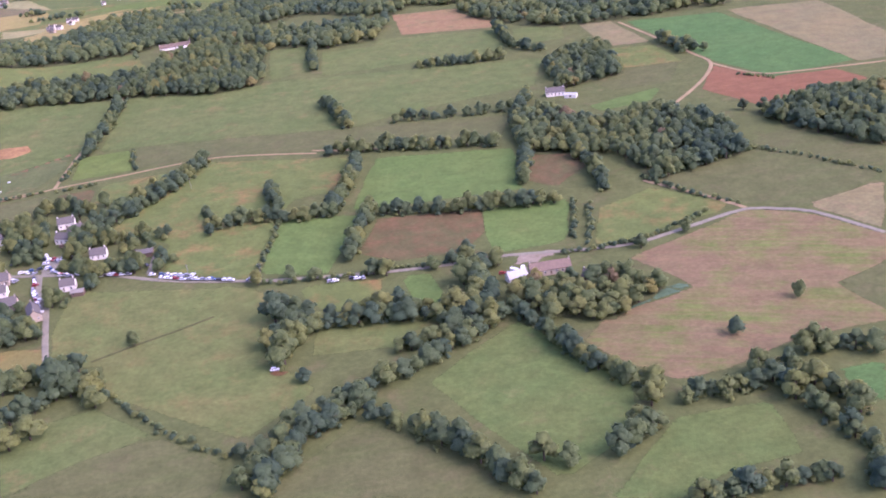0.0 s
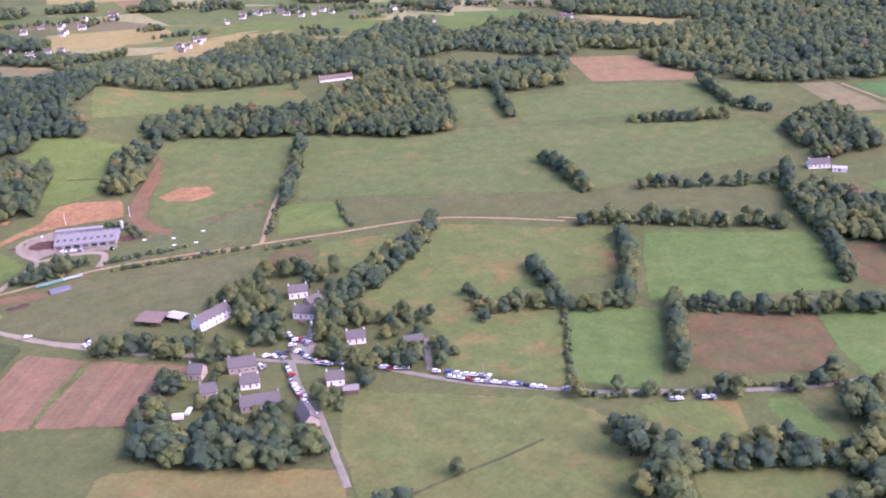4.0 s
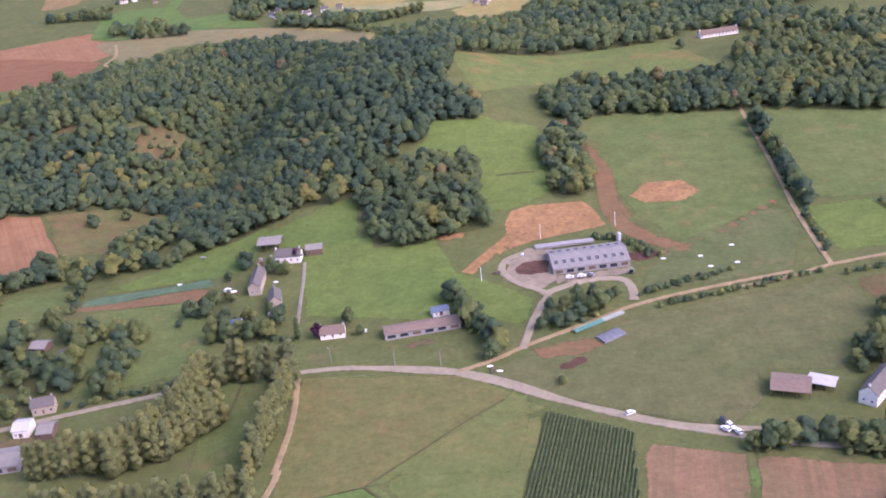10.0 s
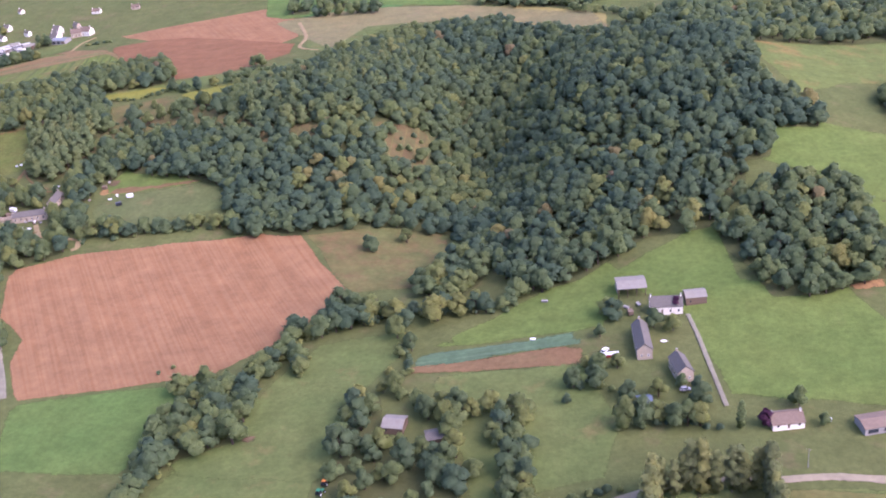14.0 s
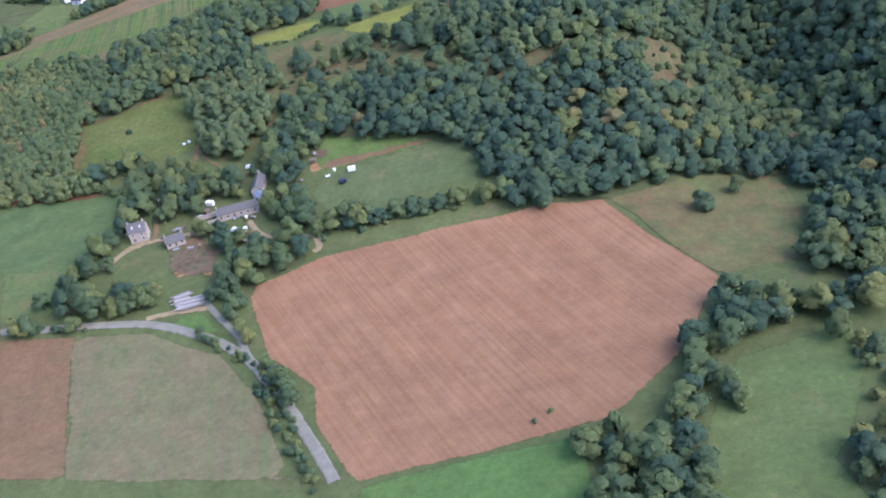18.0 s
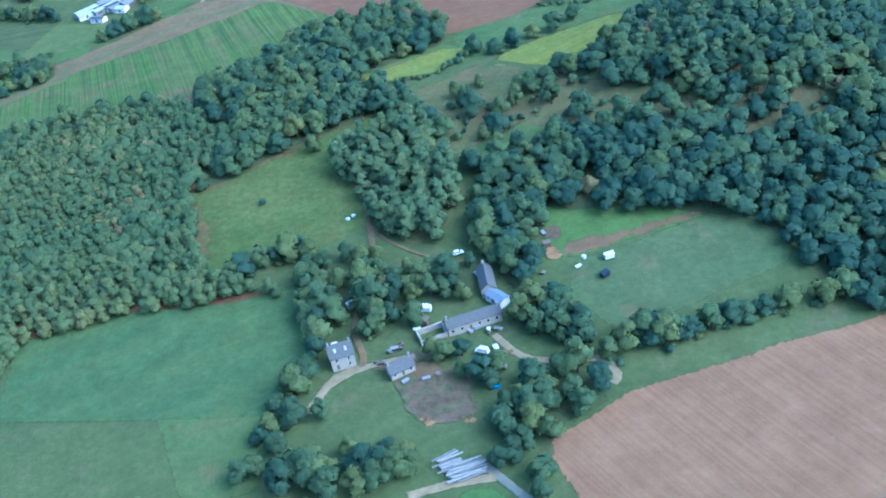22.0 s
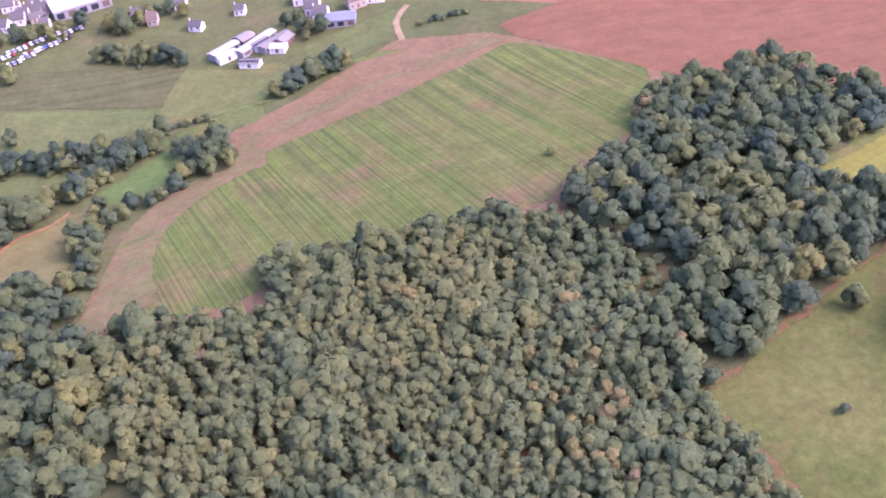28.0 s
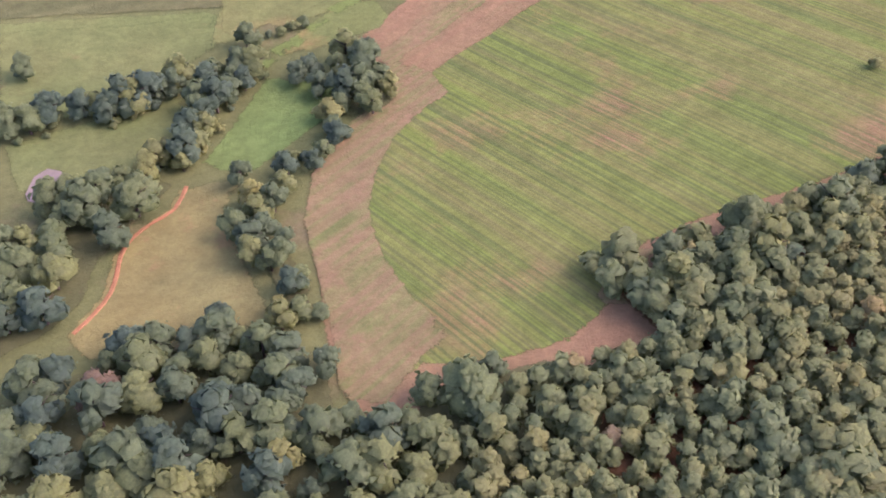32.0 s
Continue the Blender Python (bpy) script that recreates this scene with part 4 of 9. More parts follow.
field("headland", [(-861.1, 869), (-850.5, 877), (-844.7, 875.1), (-853.1, 864.2)])
field("yellow_green", [(-500.9, 1159.8), (-370.1, 1157.8), (-269.6, 1131.1), (-158.6, 1141.6), (-200, 1097.8), (-301.6, 1092), (-363.7, 1060.7), (-475.7, 1085.2)])
field("gold", [(-366.6, 1011.7), (-347.4, 1081), (-308.9, 1102.6), (-297.2, 1038.6), (-345.8, 987.1)])
field("tan", [(-549.3, 1303), (-491, 1237.8), (-383.9, 1168.6), (-508.6, 1182.6)])
field("gold", [(-310, 1108.5), (-224.9, 1129.7), (-158.6, 1141.6), (-167.6, 1100.5), (-236.7, 1088.6), (-298.1, 1072.2)])
field("bright", [(-216.8, 1103.8), (-158.3, 1135.4), (-161.6, 1089.9), (-210.1, 1090.2)])
field("pasture_green", [(-443.4, 1263.4), (-330.5, 1255.3), (-242.3, 1238.7), (-132.1, 1230.8), (-181.7, 1150.1), (-312.3, 1152.1), (-383.9, 1168.6)])
field("pink_soil", [(-488.2, 1334.2), (-446.6, 1405), (-394, 1400.1), (-446.1, 1348.2)])
field("gold", [(-594.1, 1435.8), (-519.8, 1470.5), (-345.6, 1418.8), (-341.3, 1353.5), (-389.3, 1393.9), (-483.3, 1339.8), (-563.3, 1344.4)])
field("red_soil", [(-272, 1446.2), (-184.3, 1407.1), (-188.2, 1355.7), (-265, 1384.3)])
field("bright", [(-42.6, 1318.1), (27.6, 1299.9), (48.6, 1211.8), (18.6, 1213.2), (-39.8, 1248.6)])
field("tan", [(-51.1, 1216.2), (17.9, 1206.2), (18.2, 1154), (-44.8, 1155.5)])
field("bright", [(-102.1, 1151.6), (-28.6, 1139.6), (-29.5, 1088), (-92.2, 1046.1)])
field("gold", [(7.9, 1110), (114.6, 1063.8), (112.3, 1027.8), (89.6, 1017.1), (35, 1064.4)])
field("yellow_green", [(26.2, 997.6), (74.3, 988.8), (68.9, 958.9), (40.1, 958.7)])
field("yellow_green", [(231, 1061), (279.4, 1092.4), (296.9, 1066), (263.8, 1048.2)])
field("yellow_green", [(250.8, 969.7), (280.8, 883.8), (256.2, 827.5)])
field("gold", [(159.6, 1221.8), (186.4, 1258.5), (341.6, 1200.6), (259.8, 1209.3)])
field("tan", [(-365.5, 1538), (-114.9, 1422.8), (-273.1, 1456.2)])
field("gold", [(-544.4, 1016.6), (-472.9, 1018.3), (-422.4, 970.8), (-422.3, 920.5), (-495.6, 984.6)])
field("gold", [(-340.4, 1058.1), (-292.1, 1069.3), (-306.3, 1020.7), (-348.3, 987.7), (-365.8, 1007.6)])
field("meadow", [(-877.5, 1029.4), (-843.5, 1014.4), (-843.7, 1003.6), (-858.3, 995.5), (-870.9, 991.8), (-883.8, 991.4), (-890.3, 990.4), (-884.5, 1008.1)])
field("lawn", [(-887.2, 977.6), (-873.3, 983.4), (-855.6, 993.7), (-832.1, 1006.7), (-802.1, 1008.8), (-796.6, 1004.6), (-818.5, 1004.7), (-843, 995.8), (-862.8, 986.5), (-878.3, 976.8), (-885.4, 972.8)])
field("headland", [(-862, 964.1), (-860.9, 953.5), (-869, 946.8), (-879.7, 939.6), (-889.3, 929.6), (-895.8, 916.6), (-898.7, 902.8), (-901.2, 888.7), (-906.2, 871.5), (-900.7, 866.8), (-892.3, 873), (-884.9, 875.2), (-887.6, 887.8), (-887.4, 899.9), (-885.1, 911.9), (-879.2, 922.8), (-870.6, 933), (-859.7, 939.9), (-853.4, 941.2), (-852.9, 950.6), (-857.1, 960.4)])

field("pink_soil", [(-775.0, 1250.4), (-733.7, 1259.4), (-722.0, 1187.4), (-735.4, 1172.5), (-752.5, 1173.0)])
field("bright", [(-660.0, 1043.1), (-672.5, 1105.5), (-666.5, 1137.8), (-623.8, 1138.3), (-624.1, 1171.7), (-597.7, 1193.6), (-566.2, 1141.6), (-555.6, 1086.6), (-546.2, 1071.2), (-512.2, 1026.1), (-573.1, 1046.6), (-598.8, 1050.3), (-642.3, 1029.6)])
field("olive", [(-615.9, 1184.1), (-562.6, 1187.5), (-498.1, 1169.3), (-482.0, 1122.7), (-516.1, 1110.1), (-562.5, 1138.1), (-555.1, 1086.5), (-593.0, 1085.1), (-611.5, 1125.4)])
field("tan", [(-649.1, 1022.6), (-609.1, 1037.9), (-570.4, 1038.0), (-509.6, 1025.5), (-430.8, 979.6), (-419.6, 922.2), (-453.1, 959.4), (-500.9, 991.6), (-578.2, 990.8), (-593.9, 937.3)])
field("gold", [(-486.4, 1119.4), (-448.4, 1131.2), (-407.4, 1132.6), (-381.3, 1129.1), (-374.2, 1087.0), (-410.5, 1082.4), (-450.5, 1085.8), (-475.4, 1091.2)])
field("gold", [(-342.4, 1061.5), (-310.3, 1064.9), (-302.5, 1058.0), (-305.8, 1024.5), (-338.9, 1028.0)])
field("yellow_green", [(-388.9, 1151.4), (-358.1, 1156.4), (-314.1, 1151.9), (-309.3, 1110.6), (-344.0, 1107.5), (-378.6, 1113.8)])
field("pale_grass", [(-580.9, 1193.4), (-541.0, 1212.3), (-508.5, 1217.8), (-474.6, 1217.4), (-439.2, 1205.2), (-390.2, 1162.0), (-408.7, 1142.9), (-495.2, 1181.2)])
field("tan", [(-805.6, 1350.1), (-781.5, 1354.5), (-749.5, 1276.0), (-772.2, 1272.0), (-800.9, 1281.3)])
field("meadow", [(-736.4, 1289.2), (-670.4, 1293.7), (-636.7, 1303.3), (-617.3, 1321.7), (-564.5, 1283.9), (-642.4, 1263.3), (-716.6, 1253.7)])
field("pasture_green", [(-601.8, 1266.9), (-554.7, 1268.3), (-497.6, 1248.3), (-514.6, 1219.9), (-568.8, 1210.7), (-592.1, 1213.0), (-605.6, 1239.4)])
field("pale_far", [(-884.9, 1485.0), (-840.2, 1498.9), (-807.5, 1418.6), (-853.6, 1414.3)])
field("meadow", [(-623.6, 1343.6), (-561.3, 1347.1), (-484.4, 1338.1), (-446.6, 1253.8), (-479.1, 1241.8), (-530.5, 1265.8), (-579.5, 1295.4)])
field("yellow_green", [(-303.9, 1099.4), (-279.6, 1115.3), (-205.5, 1115.0), (-176.7, 1135.4), (-178.0, 1093.5), (-231.5, 1075.9), (-264.8, 1077.5), (-302.6, 1062.5)])
field("gold", [(-308.7, 1096.2), (-275.5, 1099.6), (-274.3, 1067.0), (-302.3, 1053.6), (-307.1, 1033.5)])
field("lawn", [(-136.9, 1155.6), (-105.4, 1130.8), (-59.7, 1114.4), (-71.2, 1081.1), (-94.7, 1053.9), (-108.9, 1044.9), (-112.8, 1083.4), (-130.6, 1126.8)])
field("tan", [(-25.6, 1097.0), (1.8, 1077.4), (45.3, 1045.7), (36.7, 1019.5), (-6.4, 1047.3)])
field("strip_soil", [(-165.7, 928.1), (-143.3, 940.1), (-121.6, 926.6), (-138.9, 917.2)])
field("pasture_green", [(-467.9, 1062.3), (-434.9, 1056.1), (-408.7, 1037.3), (-412.2, 983.8), (-442.7, 988.2)])
field("gold", [(-503.6, 1151.4), (-437.8, 1157.2), (-387.6, 1160.0), (-373.6, 1129.4), (-416.7, 1064.8), (-473.4, 1078.7)])
field("gold", [(-336.7, 1033.1), (-313.7, 1071.3), (-290.0, 1087.1), (-262.3, 1118.9), (-263.1, 1085.9), (-285.4, 1001.1), (-357.7, 977.9)])
field("lawn", [(-373.5, 1112.8), (-299.5, 1143.6), (-226.1, 1141.0), (-157.9, 1128.2), (-177.7, 1089.0), (-222.3, 1104.8), (-294.4, 1113.2), (-349.5, 1115.6)])

# ponds and bare places
pond([(-943.3, 950.4), (-940.8, 955.4), (-937.7, 957.1), (-935.3, 954.9), (-935.5, 950.8), (-938.2, 948), (-941.3, 946.5), (-943.2, 947.8)])
patch("mud", [(-552.8, 546.4), (-549.9, 548.5), (-546.8, 545.5), (-549.9, 543.5)])
patch("yard_light", [(-333, 575), (-332, 590), (-325, 600), (-312, 604), (-312, 574), (-318, 566), (-327, 570)])
patch("yard_light", [(-314, 577), (-313, 569), (-298, 572), (-284, 574), (-284, 581)])
patch("silage", [(-329.5, 583.7), (-326, 588.9), (-314.7, 590.2), (-315.0, 578.4), (-322.7, 577.4), (-328.3, 579.3)])
patch("silage", [(-286, 583), (-286, 592), (-278, 592), (-270, 590), (-276, 585)])
field("dry_meadow", [(-401, 516), (-346, 511.5), (-327, 497), (-333.7, 496.4), (-361, 469.6), (-373.7, 456.3), (-400.5, 448), (-399.5, 480)])
field("bright", [(-400.7, 430), (-401.2, 447.5), (-387.6, 452), (-374.4, 455.5), (-364.8, 446.4), (-350, 431)])
field("gold_dry", [(-240, 384), (-200.2, 382.4), (-160, 377), (-158, 358), (-240, 364)])
patch("orange_earth", [(-398.5, 487.4), (-392, 488.8), (-388.5, 489.7), (-391.3, 487), (-395.9, 486)])
patch("strip_soil", [(-325, 526), (-318.3, 526.7), (-305.0, 531.1), (-296.6, 525.5), (-308.3, 519.5), (-321.6, 519.0)])
patch("mud", [(-68.5, 339.2), (-65.7, 342.7), (-61.6, 338.5), (-65.1, 336)])
patch("silage", [(-316, 515.2), (-310.2, 519.4), (-304.8, 518.3), (-310.6, 511), (-315.7, 511.4)])
patch("mud", [(-368.7, 534.8), (-359.4, 537.3), (-356.1, 535.3), (-365, 529.3)])
patch("yard", [(-713.5, 695.5), (-702.2, 698.5), (-690.4, 690.3), (-698, 678.2), (-711.5, 681.1)])
patch("yard", [(-186.7, 471.4), (-176.4, 475.4), (-177.4, 450.4), (-185.1, 450.4)])
patch("red_bracken", [(-780.3, 836), (-765.2, 839.3), (-761.2, 829.2), (-768.9, 823.8), (-780.6, 827.9)])
patch("bracken_rim", [(-771.7, 804.9), (-763.1, 807.2), (-751.9, 814.4), (-742.6, 817.2), (-742.7, 814.3), (-758.7, 805.8), (-768, 802)])
patch("asphalt", [(-187.1, 471.4), (-176, 474.6), (-175.9, 450.4), (-184.7, 451.5)])
patch("mud", [(-705.7, 693.7), (-700.1, 695.2), (-694, 685.7), (-693.2, 676.8), (-703, 678.9), (-698, 684.9)])
patch("yard", [(-715.3, 702.5), (-698.5, 704.4), (-702.2, 698.5), (-713.2, 697.3), (-720, 697.1)])
patch("heath", [(-635.3, 839.2), (-607.2, 833.9), (-600.2, 810.1), (-616.3, 806.4), (-636.7, 819.2)])
patch("heath", [(-606.2, 788.7), (-591.7, 789.6), (-582.7, 777.5), (-595, 772.8), (-607.6, 780.1)])
patch("gold_dry", [(-680.7, 852.6), (-662.7, 850.9), (-653.8, 836.4), (-663.9, 834.7), (-678.3, 842.1)])
patch("mud", [(-713.3, 691.5), (-706.9, 693.0), (-694.5, 685.9), (-692.6, 677.0), (-701.0, 674.9), (-709.3, 678.2)])
patch("orange_earth", [(-708.8, 678.1), (-706.2, 680.1), (-702.7, 677.1), (-705.2, 674.5)])
patch("orange_earth", [(-700.2, 676.9), (-696.3, 678.0), (-692.6, 675.3), (-695.0, 672.9)])
patch("strip_soil", [(-710.2, 699.6), (-700.5, 698.0), (-699.1, 690.3), (-706.9, 692.1)])
patch("red_bracken", [(-69.3, 338.3), (-63.6, 340.5), (-59.6, 336.9), (-64.3, 334.6)])
patch("strip_soil", [(-663.3, 732.4), (-660.5, 738.3), (-644, 738.7), (-627.1, 740.3), (-611.3, 743.5), (-609.1, 740.1), (-628.2, 736.5), (-645.2, 733.7), (-658.7, 731)])
patch("orange_earth", [(-668.8, 744.7), (-667.2, 754.6), (-662.1, 763.9), (-658.9, 765.2), (-662.7, 753.3), (-667.2, 741.8)])
patch("yard_light", [(27.2, 408.4), (32.2, 417.1), (53.2, 419.4), (38.1, 406.8)])
patch("headland", [(-860.1, 957.8), (-838.7, 967.7), (-809.5, 980.9), (-783.9, 987.6), (-762.6, 989.9), (-766.4, 999.3), (-791.1, 992.2), (-816.8, 985.6), (-841.9, 974.4), (-863.4, 966.4)])
patch("bracken_rim", [(-776.7, 801), (-759.4, 810), (-739.4, 819.4), (-719.9, 828.2), (-715.1, 831.1), (-712, 828), (-722, 823.5), (-738.9, 815), (-759.3, 804), (-772.4, 796.8)])
patch("bracken_rim", [(-778.5, 797), (-773.5, 796), (-770.5, 787), (-767.5, 774), (-765.5, 762), (-769, 759), (-773.5, 773), (-777, 787)])
patch("orange_earth", [(-668, 737.9), (-663.1, 737.7), (-661.7, 731.9), (-664.5, 730.1), (-667.3, 732.3)])
patch("mud", [(-665.7, 746.9), (-661.4, 747), (-660.1, 740.9), (-662.9, 739), (-666.6, 741.6)])
patch("mud", [(-552.6, 546.6), (-549.8, 548.6), (-546.4, 547.5), (-546.6, 544.7), (-550.1, 543.7)])

patch("yard", [(-497.9, 489.4), (-492.0, 493.9), (-482.2, 493.2), (-475.2, 480.3), (-480, 474), (-505, 474), (-503, 482)])
patch("silage", [(-478.7, 487.8), (-474.3, 491.6), (-467.3, 488.0), (-456, 482.5), (-452, 489), (-449, 486), (-455, 478), (-468, 479.9), (-473.3, 482.7)])
patch("silage", [(-528.4, 493.5), (-527.7, 505.9), (-523.8, 509.9), (-521.5, 499.8), (-522.5, 493.4)])
patch("strip_soil", [(-517.6, 492.8), (-518.1, 502.1), (-515.3, 504.3), (-512.0, 492.5)])

# roads and tracks
road("orange_earth", 5.5, [(-347.5, 582.5), (-344, 589), (-340.0, 595.5), (-334.5, 604), (-329, 612)])
road("asphalt", 3, [(-132.4, 438.7), (-132.7, 448.4), (-133.3, 457.5), (-133.3, 464.0)])
road("lane", 3.3, [(-386.2, 520.6), (-361.8, 517.7), (-346.6, 513.6), (-330.3, 505.3), (-310.9, 491.3), (-288.7, 479.5), (-268.4, 471.9), (-253.2, 465.8)])
road("asphalt", 3.3, [(-268.4, 471.9), (-253.3, 466.6), (-236.7, 463), (-220.5, 459.8), (-200.6, 454.8), (-185.1, 451.5), (-162.3, 446.8), (-151.3, 443.4), (-126.8, 431.7), (-105.4, 424.9), (-74, 418.1)])
road("asphalt", 3.3, [(-74, 418.1), (-42.9, 416.2), (-22.1, 415), (5.4, 415.8), (25.1, 418.2), (75.9, 413.3), (102.1, 420.5), (118.7, 427.1)])
road("asphalt", 3.3, [(102.1, 420.5), (118.7, 427.1), (135.4, 432.7), (148.9, 427.8), (161.1, 420.2), (179.9, 390.8)])
road("sand", 3, [(100.7, 480.5), (113.3, 464.9), (125.2, 450), (135.8, 433.9)])
road("sand", 3, [(153.4, 803.6), (172.6, 731.3), (180.8, 694.8), (185.4, 666.6), (168.6, 629.1), (141.4, 589.3)])
road("sand", 3, [(185.4, 666.6), (204, 631.1), (229.6, 624.6), (279.7, 622.3)])
road("asphalt", 3.3, [(-185.1, 451.5), (-180.8, 434.7), (-175.1, 418.7), (-169.7, 406.3)])
road("asphalt", 3.3, [(-173.4, 421.4), (-168.8, 404.7), (-163.5, 385.5), (-158.4, 367.9)])
road("asphalt", 3.3, [(-183.5, 451.5), (-179.6, 471.4), (-180.1, 488.1)])
road("lane", 3.3, [(-403, 519.7), (-384.9, 520.7), (-363.3, 516.2), (-349.3, 513.4)])
road("sand", 2.6, [(-403.1, 516.6), (-401.3, 501.3), (-400.5, 484.6), (-401.6, 464.2)])
road("lane", 3.3, [(-403.2, 521), (-428.5, 518.8), (-445.6, 512.5), (-466, 506.6), (-482.4, 501.5), (-498.5, 496.1), (-515.2, 493.2)])
road("sand", 2.6, [(-349.3, 514), (-336.5, 520.1), (-325, 528.3), (-303.3, 540.7), (-284.6, 551.6), (-257.9, 560.4), (-227.2, 568.4)])
road("lane", 3.3, [(-349.3, 513.1), (-335.9, 506.2), (-320.2, 496.2), (-296.4, 484.2), (-279.5, 477), (-259.3, 473.5)])
road("sand", 2.6, [(-247.9, 559), (-229.2, 564.4), (-212.4, 571.7), (-175.6, 580.9), (-150.3, 588.2), (-124.9, 592.7), (-97, 588), (-64.5, 579.2)])
road("sand", 2.6, [(-212.4, 571.7), (-213.2, 616.6), (-211.2, 673.4), (-210.8, 745)])
road("lane", 3.6, [(-327.1, 525.5), (-323.5, 542.3), (-319.1, 556.6), (-317.0, 563.3), (-324.6, 569.6), (-331.0, 576.4), (-333.9, 584.2), (-331.9, 591.3), (-325.1, 596.3)])
road("lane", 4.2, [(-319.1, 562.3), (-308.7, 568.8), (-298.4, 571.8), (-289.6, 570.9), (-286.2, 564.9), (-286.4, 554.1)])
road("asphalt", 1.8, [(-409.2, 552.4), (-410.7, 568.3), (-412.6, 589), (-414.4, 602.1)])
road("asphalt", 4.2, [(-763.1, 659.1), (-744.9, 656.9), (-729.8, 655.4), (-709.5, 652), (-695.2, 645.3), (-682.8, 637.4), (-672.4, 627.3), (-664.1, 616.3), (-654.4, 598.8), (-647.8, 586.6), (-642.9, 576.6)])
road("asphalt", 2.6, [(-693.5, 660.5), (-686, 649.8), (-678.5, 639.8), (-672.5, 627), (-666, 616.5)])
road("sand", 3, [(-711.8, 655.2), (-701.8, 656.7), (-691.6, 656.6)])
road("sand", 3, [(-659.7, 679.7), (-657.8, 682.6), (-660, 689.1)])
road("sand", 3, [(-735.3, 687.3), (-732.3, 692.7), (-727.9, 698.9), (-720.9, 701)])
road("path", 1.5, [(-717.3, 773.6), (-717, 765.1), (-712.1, 755.5), (-706.2, 748.8), (-699.6, 743), (-695.1, 741.8)])
road("path", 1.8, [(-704.4, 737.9), (-697, 739), (-687.3, 737.7)])
road("sand", 2.4, [(-730.3, 695.6), (-723.9, 699.5), (-717.3, 701.1), (-706.9, 701.7)])
road("sand", 3, [(-789.7, 1040.9), (-796.5, 1029.1), (-797, 1012.9)])
road("sand", 3, [(-630.5, 1016.5), (-617.4, 976.6), (-616.1, 949.1), (-601, 935.5)])
road("earth", 1.1, [(-942.4, 906.4), (-938.2, 909.6), (-934.3, 913.7), (-932.0, 918.6), (-930.1, 923.6), (-926.8, 927.6), (-922.6, 930.1), (-917.5, 932.4), (-913.5, 938.5)])
road("ditch", 1.6, [(-139.1, 362.3), (-124.2, 371.9), (-109.4, 380.4), (-95.8, 389.6)])
road("ditch", 1.0, [(-373.7, 456.3), (-361, 469.6), (-346.6, 484.5), (-333.7, 496.4)])
road("ditch", 0.7, [(-400.5, 448), (-387.7, 452.3), (-373.7, 456.3)])
road("ditch", 1.2, [(-373.7, 456.3), (-364.9, 447), (-351.9, 434.2), (-336.9, 420.6)])
road("ditch", 1.2, [(-335.7, 669), (-326.9, 671.5), (-317.9, 673)])
road("ditch", 1.2, [(-421.7, 517), (-422.1, 497.6)])
road("sand", 2.6, [(-685.6, 704.3), (-681.7, 696.9), (-677, 692.6), (-668.4, 690.2), (-660, 689.1)])
road("path", 2, [(-691, 700), (-686, 697.5), (-681.7, 696.9)])
road("path", 2.4, [(-717, 765.1), (-716.3, 755.6), (-717.2, 743.7), (-718.7, 733.7), (-722, 722.8), (-722.5, 713.7), (-720.6, 706.2), (-720.9, 701)])
road("sand", 2.6, [(-400.3, 466.2), (-402.6, 451.9), (-410.7, 441.5), (-424.2, 435.7)])
road("sand", 2.4, [(-67.4, 584.6), (-45.9, 578), (-27.7, 574.1), (-11.8, 571.5)])

# ---- trees ----
def ico(sub):
    bm = bmesh.new()
    bmesh.ops.create_icosphere(bm, subdivisions=sub, radius=1)
    v = np.array([tuple(a.co) for a in bm.verts])
    f = np.array([[a.index for a in p.verts] for p in bm.faces])
    bm.free()
    return v, f


ICO = {1: ico(1)}


def unit(a):
    return a / (np.linalg.norm(a, axis=-1, keepdims=True) + 1e-6)


